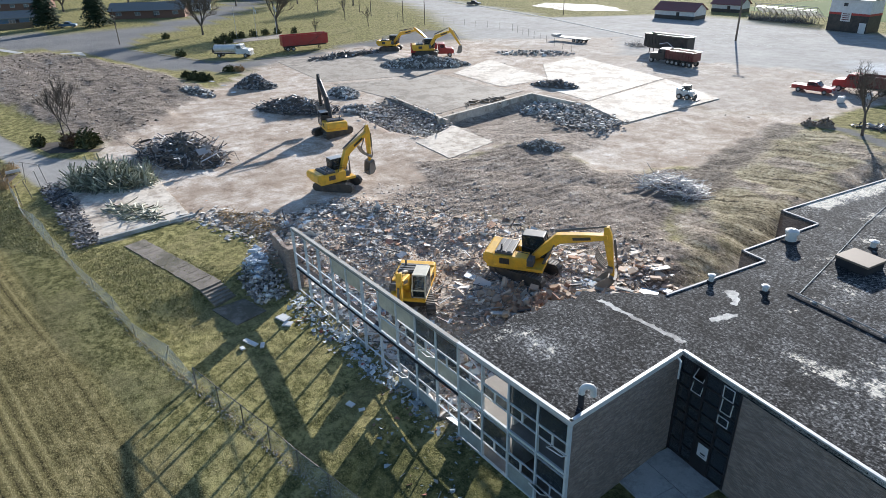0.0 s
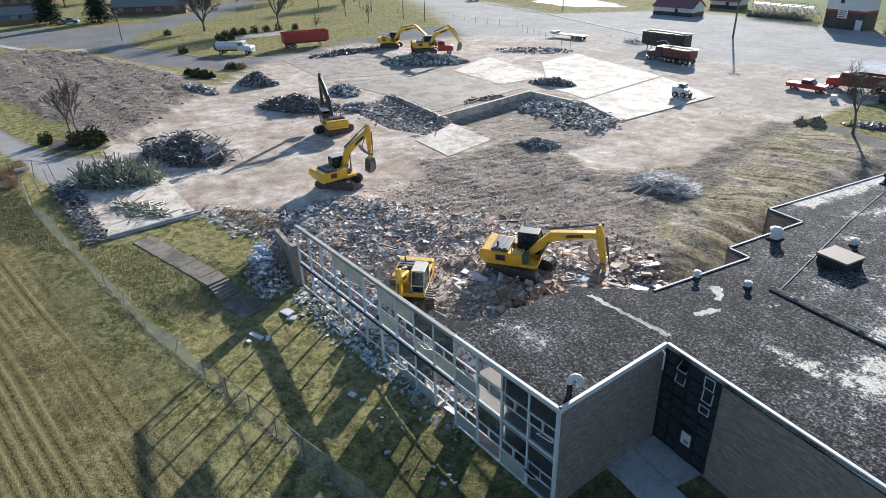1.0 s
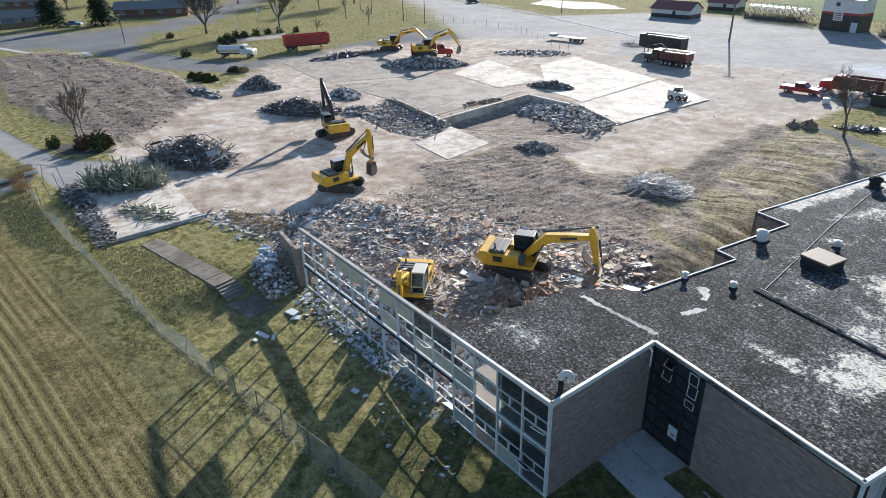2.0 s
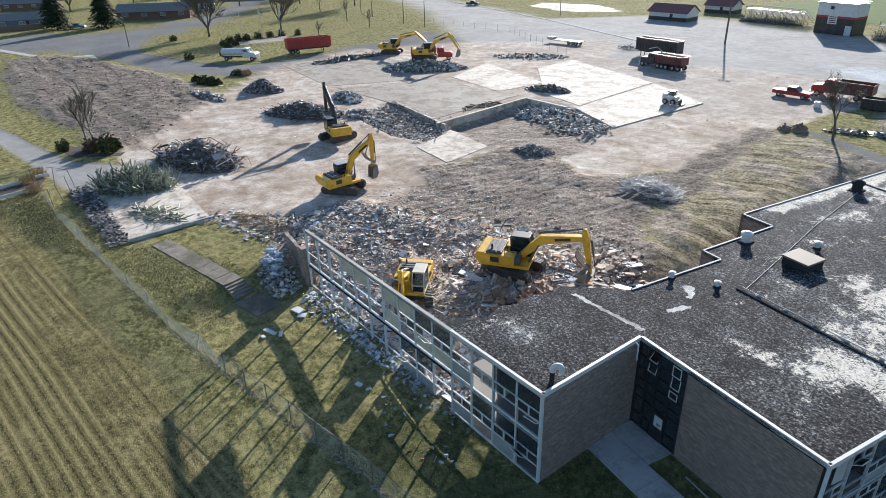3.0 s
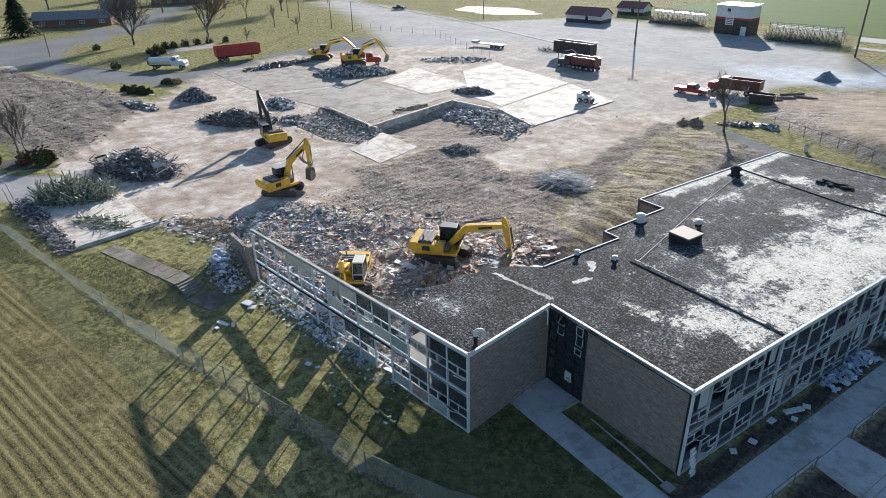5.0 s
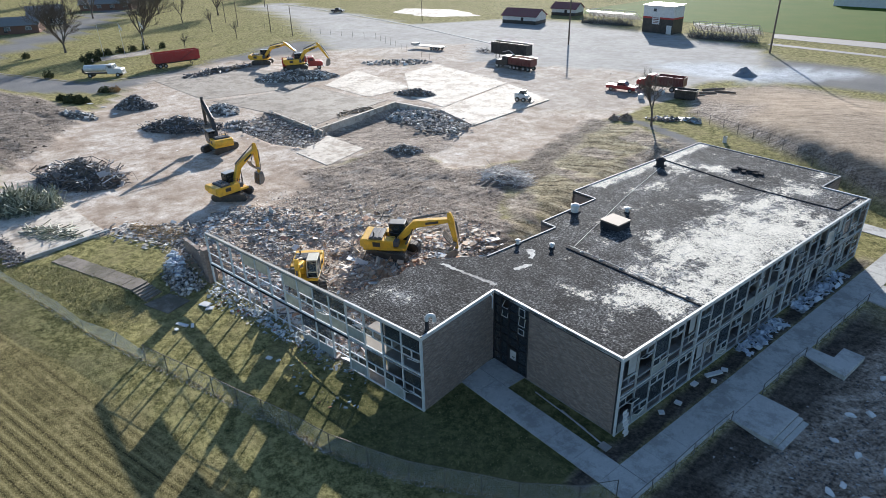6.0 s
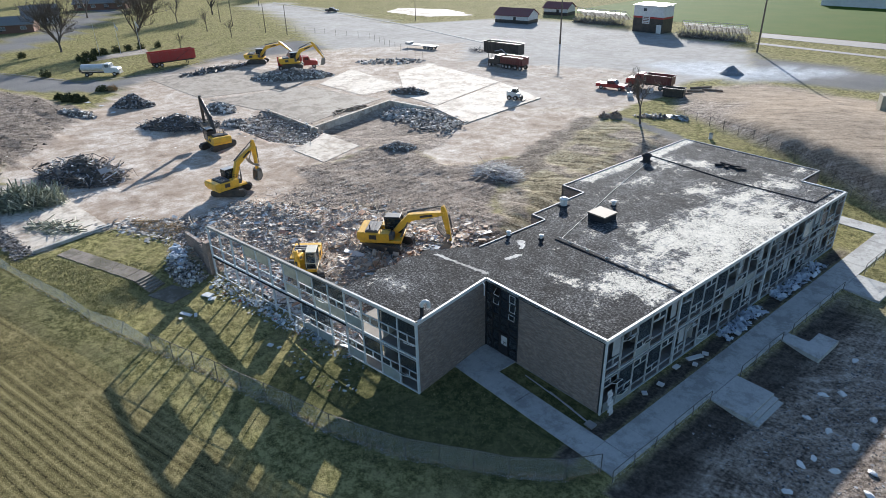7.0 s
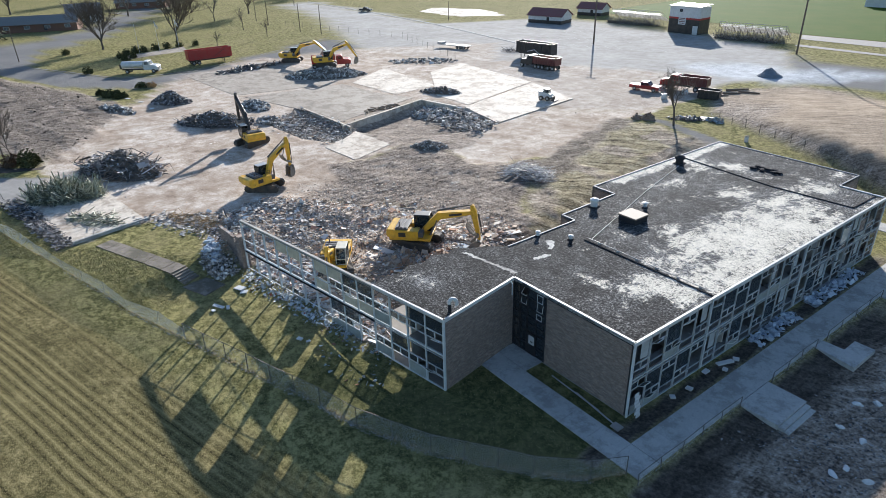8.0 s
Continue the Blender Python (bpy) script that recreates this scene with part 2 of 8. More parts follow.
    relief = q.mix(0.35, q.mix(0.5, q.mix(q.math("MULTIPLY", q.math("MAXIMUM", q.attr("soil"), q.attr("straw")), 0.7), mid, q.mix(0.5, ruts, ruts2)), fine), speck)
    even = q.math("SUBTRACT", 1.0, q.math("MULTIPLY", q.math("MAXIMUM", q.attr("dust"), q.attr("lot")), 0.68))
    even = q.math("ADD", even, q.math("MULTIPLY", q.attr("soil"), 0.9))
    q.bump(q.math("MULTIPLY", relief, even), 0.95, 0.26)
    return q.m


UVROT_DEG = -9.8


def roof_material():
    q = Mat("gravel_roofing", 0.88, 0.0, 0.08)
    n1, n2, g, g2 = q.noise(0.13, 7, 0.6), q.noise(0.8, 7, 0.75), q.noise(3.0, 5, 0.85), q.noise(0.5, 6, 0.75)
    # where the gravel has worn off the pale membrane, and the wing's painted glitter
    bare = q.attr("bare")
    bias = q.math("MULTIPLY", q.math("SUBTRACT", bare, 0.46), 0.4)
    streak = q.noise(0.42, 7, 0.7, stretch=((1.0, 2.4, 1.0), UVROT_DEG))
    stone = q.n("ShaderNodeTexVoronoi", Scale=12.0)
    q.link(q.co, stone.inputs["Vector"])
    each = q.t.nodes.new("ShaderNodeSeparateColor")
    q.link(stone.outputs["Color"], each.inputs[0])
    one = each.outputs[0]
    mask = q.ramp(q.math("ADD", q.math("MULTIPLY", q.math("SUBTRACT", q.mix(0.25, q.mix(0.45, streak, n2), g), 0.5), 2.1), q.math("ADD", bias, q.math("MULTIPLY", q.math("SUBTRACT", one, 0.5), 0.04))), [(-0.02, 0.0), (0.07, 1.0)])
    lie = q.math("ADD", q.math("MULTIPLY", q.math("SUBTRACT", q.mix(0.5, g2, n2), 0.5), 1.2), q.math("MULTIPLY", bare, 0.4))
    grain = q.noise(5.5, 3, 0.7)
    dark = q.ramp(q.math("ADD", q.math("ADD", q.math("MULTIPLY", one, 0.4), q.math("MULTIPLY", q.math("SUBTRACT", grain, 0.36), 1.6)), q.math("MULTIPLY", lie, 1.1)), [(0.12, (0.007, 0.007, 0.008)), (0.4, (0.028, 0.028, 0.029)), (0.64, (0.1, 0.1, 0.102)), (0.92, (0.32, 0.32, 0.32))])
    pale = q.ramp(q.math("ADD", one, q.math("MULTIPLY", q.math("SUBTRACT", g2, 0.5), 2.0)), [(0.0, (0.1, 0.096, 0.09)), (0.12, (0.44, 0.41, 0.35)), (0.8, (0.76, 0.71, 0.62))])
    q.color(q.mix(mask, dark, pale))
    q.bump(q.mix(0.5, g, one), 0.8, 0.05)
    return q.m


def brick_material():
    q = Mat("brown_brick", 0.85)
    sep = q.t.nodes.new("ShaderNodeSeparateXYZ")
    q.link(q.co, sep.inputs[0])
    comb = q.t.nodes.new("ShaderNodeCombineXYZ")
    q.link(sep.outputs[0], comb.inputs[0])
    q.link(sep.outputs[2], comb.inputs[1])
    br = q.t.nodes.new("ShaderNodeTexBrick")
    for k, v in (("Scale", 1.0), ("Brick Width", 0.21), ("Row Height", 0.075), ("Mortar Size", 0.008)):
        br.inputs[k].default_value = v
    br.inputs["Color1"].default_value = (0.38, 0.275, 0.215, 1)
    br.inputs["Color2"].default_value = (0.19, 0.132, 0.105, 1)
    br.inputs["Mortar"].default_value = (0.38, 0.345, 0.315, 1)
    q.link(comb.outputs[0], br.inputs["Vector"])
    st = q.noise(0.5, 5, stretch=((1, 1, 3.0), 0))
    blot = q.noise(2.2, 5, 0.8, stretch=((1.6, 1.6, 0.5), 0))
    col = q.mix(q.ramp(blot, [(0.42, 0.75), (0.58, 0.0)]), br.outputs[0], (0.15, 0.112, 0.094))
    q.color(q.mix(q.ramp(st, [(0.4, 0.0), (0.75, 0.45)]), col, (0.2, 0.16, 0.135)))
    q.bump(br.outputs[1], 0.3, -0.01)
    return q.m


def concrete_material(name, lo, hi, patch=(0.3, 0.26, 0.22)):
    q = Mat(name, 0.88, 0.0, 0.35)
    a, b, f = q.noise(0.22, 6, 0.65), q.noise(1.6, 6, 0.7), q.noise(9, 4)
    col = q.ramp(q.mix(0.5, a, b), [(0.3, lo), (0.65, hi)])
    col = q.mix(q.ramp(q.noise(0.35, 8, 0.78), [(0.48, 0.0), (0.58, 0.85)]), col, patch)
    col = q.mix(q.ramp(q.noise(0.9, 8, 0.8, stretch=((1.0, 2.2, 1.0), 25)), [(0.54, 0.0), (0.66, 0.5)]), col, tuple(0.6 * c for c in patch))
    q.color(q.mix(q.math("MULTIPLY", f, 0.3), col, 0.02))
    q.bump(b, 0.25, 0.03)
    return q.m


def mesh_wire(name, cell=0.06, cover=0.2):
    """Chain link: crossing wires with holes."""
    q = Mat(name, 0.5, 0.0)
    q.color((0.66, 0.67, 0.67))
    uv = q.t.nodes.new("ShaderNodeUVMap")
    sep = q.t.nodes.new("ShaderNodeSeparateXYZ")
    q.link(uv.outputs[0], sep.inputs[0])
    hit = None
    for sgn in ("ADD", "SUBTRACT"):
        w = q.math("FRACT", q.math("DIVIDE", q.math(sgn, sep.outputs[0], sep.outputs[1]), cell))
        k = q.math("LESS_THAN", w, cover / 2)
        hit = k if hit is None else q.math("MAXIMUM", hit, k)
    tr = q.n("ShaderNodeBsdfTransparent")
    mx = q.t.nodes.new("ShaderNodeMixShader")
    q.link(hit, mx.inputs[0])
    q.link(tr.outputs[0], mx.inputs[1])
    q.link(q.b.outputs[0], mx.inputs[2])
    q.link(mx.outputs[0], q.t.nodes["Material Output"].inputs[0])
    return q.m


M_GROUND, M_ROOF, M_BRICK = ground_material(), roof_material(), brick_material()
M_SLAB = concrete_material("pale_slab", (0.53, 0.45, 0.36), (0.86, 0.77, 0.655), (0.39, 0.31, 0.24))
M_SLABT = concrete_material("tan_slab", (0.27, 0.22, 0.175), (0.47, 0.41, 0.34), (0.2, 0.16, 0.125))
M_WALK = concrete_material("walk_concrete", (0.42, 0.41, 0.385), (0.58, 0.57, 0.54), (0.33, 0.32, 0.3))
M_CONC = concrete_material("grey_concrete", (0.22, 0.21, 0.2), (0.36, 0.34, 0.31), (0.17, 0.15, 0.13))
M_OLDC = concrete_material("old_path_concrete", (0.17, 0.142, 0.116), (0.31, 0.262, 0.215), (0.12, 0.105, 0.07))
M_WFRAME = worn("pale_window_frame", (0.7, 0.74, 0.75), 0.5, 0.0, 0.35)
M_BFRAME = worn("weathered_grey_frame", (0.56, 0.585, 0.59), 0.55, 0.0, 0.45)
M_SHELF = worn("dusty_window_shelf", (0.27, 0.26, 0.25), 0.9, 0.0, 0.6, 0.7)
M_BLIND = worn("faded_blind", (0.5, 0.53, 0.53), 0.8, 0.0, 0.5, 1.0)
M_CREAMB = worn("cream_board", (0.66, 0.6, 0.47), 0.8, 0.0, 0.5, 1.0)
M_WHITE = worn("white_trim", (0.72, 0.72, 0.7), 0.5, 0.0, 0.3)
M_PANEL = worn("pale_green_panel", (0.38, 0.42, 0.4), 0.5, 0.0, 0.45)
M_DARKFR = worn("dark_door_frame", (0.035, 0.035, 0.04), 0.4, 0.4, 0.2)
M_INT = worn("interior_plaster", (0.52, 0.5, 0.46), 0.9, 0.0, 0.6, 0.7)
M_FLOOR = worn("interior_floor", (0.32, 0.29, 0.26), 0.8, 0.0, 0.6, 0.7)
M_DARK = worn("tar_edge", (0.03, 0.032, 0.04), 0.95, 0.0, 0.2)
M_DARK.node_tree.nodes["Principled BSDF"].inputs["Specular IOR Level"].default_value = 0.1
M_GLASS = glass("dusty_glass", (0.05, 0.06, 0.07), alpha=0.42)
M_FROST = glass("frosted_pane", (0.5, 0.52, 0.5), alpha=0.6)
M_YEL = worn("machine_yellow", (0.92, 0.5, 0.035), 0.42, 0.0, 0.4, 1.5, (0.24, 0.15, 0.07))
M_BARE = concrete_material("bare_membrane", (0.5, 0.48, 0.44), (0.78, 0.76, 0.72), (0.3, 0.28, 0.26))
M_BERM = chunks("dark_berm", [(0.0, (0.05, 0.048, 0.05)), (0.6, (0.18, 0.17, 0.17)), (1.0, (0.5, 0.49, 0.48))])
M_EDGE = worn("grey_metal_edging", (0.22, 0.24, 0.28), 0.7, 0.0, 0.4)
M_RUSTY = chunks("rusty_lumps", [(0.0, (0.14, 0.1, 0.075)), (1.0, (0.36, 0.27, 0.2))])
M_BUCKET = worn("dusty_bucket_steel", (0.3, 0.265, 0.225), 0.7, 0.0, 0.5)
M_DECK = worn("grey_deck_plate", (0.1, 0.1, 0.105), 0.5, 0.2, 0.4)
M_CREAMP = worn("cream_cab_paint", (0.74, 0.68, 0.54), 0.45, 0.0, 0.3)
M_BLACKM = worn("black_machine_paint", (0.02, 0.021, 0.024), 0.45, 0.0, 0.35)
M_TRACK = worn("muddy_track_steel", (0.07, 0.06, 0.052), 0.7, 0.3, 0.6, 2.0, (0.2, 0.16, 0.12))
M_STEEL = worn("worn_steel", (0.17, 0.16, 0.15), 0.62, 0.5, 0.5)

M_CAB = glass("cab_glass", (0.03, 0.04, 0.045), alpha=0.6)
M_RED = worn("red_paint", (0.42, 0.025, 0.025), 0.4, 0.0, 0.3)
M_MAROON = worn("maroon_paint", (0.14, 0.02, 0.022), 0.4, 0.0, 0.4)
M_WHITEP = worn("white_paint", (0.72, 0.72, 0.71), 0.4, 0.0, 0.25)
M_TYRE = worn("tyre_rubber", (0.02, 0.02, 0.02), 0.85, 0.0, 0.5)
M_ALU = worn("dull_aluminium", (0.5, 0.5, 0.5), 0.4, 0.6, 0.3)
M_WOOD = worn("weathered_timber", (0.24, 0.17, 0.11), 0.8, 0.0, 0.5)
M_BARK = worn("grey_bark", (0.13, 0.105, 0.085), 0.9, 0.0, 0.5, 4.0)
M_CONIFER = chunks("conifer_needles", [(0.0, (0.012, 0.026, 0.012)), (1.0, (0.035, 0.055, 0.024))])
M_BUSH = chunks("evergreen_shrub", [(0.0, (0.035, 0.045, 0.02)), (1.0, (0.13, 0.13, 0.055))])
M_DRYGRASS = chunks("dry_ornamental_grass", [(0.0, (0.3, 0.2, 0.1)), (1.0, (0.5, 0.36, 0.2))])
M_STRAWG = chunks("flattened_straw", [(0.0, (0.18, 0.145, 0.085)), (0.5, (0.34, 0.285, 0.185)), (1.0, (0.58, 0.51, 0.37))])
M_GRASS = chunks("lawn_tufts", [(0.0, (0.09, 0.105, 0.026)), (0.5, (0.22, 0.21, 0.065)), (1.0, (0.5, 0.43, 0.2))])
M_ROUGH = chunks("rough_grass_tufts", [(0.0, (0.1, 0.108, 0.036)), (0.5, (0.26, 0.24, 0.1)), (1.0, (0.54, 0.47, 0.27))])
M_RUBBLE = chunks("mixed_rubble", [(0.0, (0.16, 0.12, 0.09)), (0.2, (0.45, 0.345, 0.26)), (0.45, (0.68, 0.55, 0.43)), (0.58, (0.58, 0.32, 0.2)), (0.66, (0.42, 0.38, 0.345)), (0.8, (0.76, 0.66, 0.55)), (0.94, (0.84, 0.77, 0.68)), (1.0, (0.92, 0.9, 0.87))])
M_DKRUB = chunks("dark_rubble", [(0.0, (0.09, 0.082, 0.074)), (0.4, (0.31, 0.285, 0.26)), (0.75, (0.54, 0.51, 0.47)), (0.92, (0.72, 0.69, 0.65)), (1.0, (0.86, 0.85, 0.82))])
M_SCRAP = chunks("scrap_metal", [(0.0, (0.03, 0.029, 0.03)), (0.4, (0.12, 0.115, 0.112)), (0.65, (0.25, 0.19, 0.15)), (0.9, (0.4, 0.4, 0.41)), (1.0, (0.72, 0.72, 0.73))], 0.6)
M_PIPE = chunks("pale_green_tubes", [(0.0, (0.08, 0.085, 0.055)), (0.5, (0.27, 0.28, 0.195)), (1.0, (0.56, 0.565, 0.45))], 0.6)
M_WIRE = chunks("tangled_pale_metal", [(0.0, (0.26, 0.245, 0.23)), (0.5, (0.6, 0.58, 0.56)), (1.0, (0.86, 0.85, 0.83))], 0.5)
M_BRUSH = chunks("grey_dry_brush", [(0.0, (0.08, 0.075, 0.07)), (0.7, (0.24, 0.225, 0.21)), (1.0, (0.45, 0.43, 0.41))])
M_PLASTER = chunks("white_board_debris", [(0.0, (0.2, 0.25, 0.28)), (0.4, (0.38, 0.43, 0.45)), (0.75, (0.62, 0.64, 0.65)), (0.92, (0.3, 0.24, 0.19)), (1.0, (0.4, 0.09, 0.06))])
M_CREAM = chunks("pink_white_boards", [(0.0, (0.3, 0.24, 0.2)), (0.2, (0.7, 0.61, 0.54)), (0.65, (0.86, 0.81, 0.75)), (0.75, (0.55, 0.27, 0.18)), (0.85, (0.5, 0.58, 0.62)), (1.0, (0.86, 0.84, 0.82))])
M_CLOTH = chunks("blue_white_sheeting", [(0.0, (0.34, 0.4, 0.48)), (1.0, (0.68, 0.72, 0.76))])
M_PALEB = chunks("pale_blue_boards", [(0.0, (0.3, 0.34, 0.36)), (0.5, (0.56, 0.6, 0.62)), (0.85, (0.78, 0.8, 0.8)), (0.93, (0.5, 0.4, 0.32)), (1.0, (0.86, 0.86, 0.84))])
M_CLODS = chunks("soil_clods", [(0.0, (0.05, 0.04, 0.034)), (0.7, (0.15, 0.122, 0.1)), (1.0, (0.3, 0.25, 0.2))])
M_LINK = mesh_wire("chain_link", 0.06, 0.13)
M_LINKOLD = mesh_wire("old_chain_link", 0.06, 0.42)
M_SHINGLE = worn("grey_shingle", (0.26, 0.25, 0.235), 0.9, 0.0, 0.4, 2.0)
M_ROOFRED = worn("dull_red_roof", (0.24, 0.07, 0.065), 0.6, 0.0, 0.4)
M_HBRICK = worn("house_brick", (0.24, 0.12, 0.085), 0.9, 0.0, 0.4, 2.0)
M_BLUE = worn("blue_paint", (0.05, 0.16, 0.28), 0.4)
M_CAR = worn("dark_car_paint", (0.025, 0.03, 0.035), 0.25)
M_POLE = worn("weathered_pole", (0.16, 0.125, 0.095), 0.9)
M_MULCH = worn("dark_mulch", (0.05, 0.038, 0.03), 0.95, 0, 0.4)
M_SALT = worn("blue_grey_stone_dust", (0.2, 0.24, 0.28), 0.95, 0, 0.4)
M_FIELD = worn("mown_sports_turf", (0.06, 0.115, 0.012), 0.95, 0, 0.5, 0.09, (0.11, 0.135, 0.022), 0.3, 3.0)
M_FIELD.node_tree.nodes["Principled BSDF"].inputs["Specular IOR Level"].default_value = 0.05
M_TRACKD = worn("grey_running_track", (0.27, 0.25, 0.235), 0.9)

# ---- the lie of the land ----
MOUND = [(-120.5, -10.5), (-150, -10), (-178, -6), (-176, 4.5), (-168.4, 9.7), (-146, 13.6), (-124, 19), (-111, 18.8), (-100, 20), (-97, 13), (-92.8, 11), (-86, 6), (-80.4, 0), (-78.7, -3.9), (-89.9, -6), (-99.7, -7.5)]
PIT = [(-58.8, 38), (-61, 59.2), (-51.7, 59.5), (-39.5, 55.3), (-42, 46), (-47, 40.5), (-54, 38)]
HOLE = [(-71, 31), (-58.7, 29.5), (-52.5, 31.5), (-56, 38), (-75, 40.5)]
RUBBLE = [(-39.7, 2.1), (-40.5, 10.5), (-33, 15), (-25, 20), (-14, 20), (-8.5, 14), (-8.2, 1), (-27, 0.8), (-34, -0.4)]
DIRT_N = [(-13, 84), (-19, 98), (-8, 112), (14, 108), (90, 100), (90, 38), (30, 54.5), (21, 60.3), (16.9, 63.4), (12.6, 67), (8.3, 69.8), (-1.6, 76.2), (-10.2, 82.2)]
DUST = [(-56, -10.4), (-46.4, -10.4), (-45, -2), (-39, 0.5), (-35, 10), (-33, 17), (-38, 24), (-44, 26), (-43.1, 27.3), (-43.6, 37), (-38.6, 43), (-34.5, 39.2), (-29.3, 36.2), (-26.7, 37.7), (-24.7, 41.3), (-22.5, 47), (-23.8, 57), (-24.8, 70.6), (-22, 78), (-20, 98), (-30, 112), (-75, 100), (-92, 120), (-118, 92), (-128, 62), (-120, 36), (-108, 26), (-104, 19), (-96, 9), (-80, -3), (-66, -6)]
SOIL = [(-45.8, 24.3), (-43.1, 27.3), (-43.6, 37), (-38.7, 38.1), (-38.6, 43), (-34.5, 39.2), (-29.3, 36.2), (-26.7, 37.7), (-24.7, 41.3), (-22.3, 46), (-18.7, 37.5), (-15.2, 29.8), (-10.6, 27.2), (-8, 22), (-8, 1), (-27, 1), (-38, 3), (-40, 9), (-38, 14), (-40.5, 21.3)]
STRAW = [(-21.8, 45), (-23.2, 57), (-24.2, 70.6), (-20.2, 70.6), (-14.1, 69.9), (-6, 66), (-6, 22), (-9, 22), (-10.6, 27.2), (-15.2, 29.8), (-18.7, 37.5)]
VERGE = [(-23, 43), (-24.6, 57), (-25.6, 70.5), (-22.5, 71), (-20.8, 57), (-18, 46), (-16, 36), (-20, 37)]
GRAVEL = [(-38, 122), (-27, 113), (-15, 112), (-3, 124), (4, 133), (-8, 134), (-17, 128), (-26, 131)]
LOT = [(-24, 78), (-20, 98), (-22, 104), (-13, 124), (-24, 153), (-60, 168), (-110, 172), (-136, 141), (-176, 151), (-240, 165), (-245, 150), (-187, 130), (-140, 104), (-118, 92), (-90, 90), (-35, 70)]
ROAD = [(-290, -20), (-231, -3), (-216, 24), (-225, 53), (-330, 130), (-320, 142), (-212, 60), (-190, 30), (-166, 22), (-132, 31), (-126, 46), (-132, 67), (-141, 98), (-118, 94), (-117, 30), (-134, 18.6), (-172, 12), (-184, 6), (-198, -7), (-280, -36)]
DRIVE = [(-137, -22.5), (-109.5, -16.5), (-97.3, -13.9), (-85.8, -11.8), (-77.1, -9.7), (-73, -6), (-70, -3.7), (-66, -4.5), (-62.5, -7.5), (-64.5, -11.5), (-66.5, -12.4), (-75.8, -13.4), (-87.1, -15.3), (-100.5, -17.4), (-137, -26)]
TRACKWAY = [(-13, 124), (-21, 144), (10, 136), (120, 112), (120, 104), (12, 119), (-11, 116)]
PATH_N = [(-27, 76.5), (-16.4, 73.5), (-8, 69.5), (0, 63), (-1, 61.5), (-9.5, 67.3), (-17, 71.6), (-26, 73.5)]


def base_height(x, y):
    far = 1 - ss(-15, -8, y)                # the step in the lawn flattens out towards the field
    west = 1.0 * ss(4, 27, -x) + 0.9 * ((1 - far) * ss(28.6, 32, -x) + far * ss(18, 46, -x))
    east = 1.9 * ss(5, 12, -x)
    k = ss(-0.5, 9, y)
    return np.maximum(west * (1 - k) + east * k, 1.9 * ss(55, 70, y))


def height(x, y):
    x, y = np.asarray(x, float), np.asarray(y, float)
    h = base_height(x, y)
    h = h + inside(x, y, MOUND, 6, 2, 5) * (0.15 + 0.6 * fbm(x, y, 7, 11) + 0.7 * (fbm(x, y, 1.8, 12, 3) - 0.5))
    h = h - inside(x, y, PIT, 2.0, 0.4) * (0.5 + 1.1 * ss(-46, -60, x))
    h = h - inside(x, y, HOLE, 1.2, 0.3) * 1.0
    rub = inside(x, y, RUBBLE, 4, 1.5, 8) * (0.25 + 0.75 * np.maximum(ss(1.5, 6, y), ss(26, 30, -x)))
    h = h + rub * (1.5 * (fbm(x, y, 8, 21) - 0.35) + 0.6 * (fbm(x, y, 3.2, 23, 3) - 0.5) + 0.35 * (fbm(x, y, 1.5, 22, 3) - 0.5))
    so = inside(x, y, SOIL, 4, 1.5, 9) * (1 - rub)
    h = h + so * (0.7 * (fbm(x, y, 5, 31) - 0.4) + 0.2 * (fbm(x, y, 1.6, 32, 2) - 0.5) + 0.07 * np.sin(5.2 * (0.965 * x - 0.26 * y + 2.5 * fbm(x, y, 9, 33))))
    h = h + inside(x, y, STRAW, 6, 1) * (0.5 * (fbm(x, y, 2.2, 41, 3) - 0.5)) + inside(x, y, VERGE, 2, 1) * (0.35 * (fbm(x, y, 1.6, 43, 3) - 0.45))
    bank = inside(x, y, DIRT_N, 5.0, 0.4, 6)
    h = h + bank * (2.3 * (0.2 + 0.8 * ss(-13, 7, x)) * (1 - ss(86, 112, y)) + 0.12 * (fbm(x, y, 3.0, 51, 3) - 0.5))
    h = h - 0.35 * ss(3.6, 7, _east_of_walk(x, y)) * (1 - ss(30, 44, y))
    flat = np.maximum(inside(x, y, LOT, 8), inside(x, y, ROAD, 4))
    h = h + (1 - flat) * 0.05 * (fbm(x, y, 2, 61, 3) - 0.5) * ss(-4, -9, y)
    return h


CX, CY = 11.76, 6.42                      # south corner of the long block
UX, UY, VX, VY = 0.9854, -0.1705, 0.1705, 0.9854


def _east_of_walk(x, y):
    return np.where((x - CX) * VX + (y - CY) * VY > -5.5, (x - CX) * UX + (y - CY) * UY, -9.0)


GRID = {}


def gz(x, y):
    """The ground's height at a point, from the ground's own grid."""
    gx, gy, Z = GRID["x"], GRID["y"], GRID["z"]
    i, j = int(np.searchsorted(gx, x)) - 1, int(np.searchsorted(gy, y)) - 1
    a, b = (x - gx[i]) / (gx[i + 1] - gx[i]), (y - gy[j]) / (gy[j + 1] - gy[j])
    return float((Z[j, i] * (1 - a) + Z[j, i + 1] * a) * (1 - b) + (Z[j + 1, i] * (1 - a) + Z[j + 1, i + 1] * a) * b)


def steps_of(lo, hi, step, out_lo, out_hi):
    core = list(np.arange(lo, hi + 1e-6, step))
    left, right, d, a, b = [], [], step, lo, hi
    while a > out_lo:
        d *= 1.07
        a -= d
        left.append(a)
    d = step
    while b < out_hi:
        d *= 1.07
        b += d
        right.append(b)
    return np.array(left[::-1] + core + right)


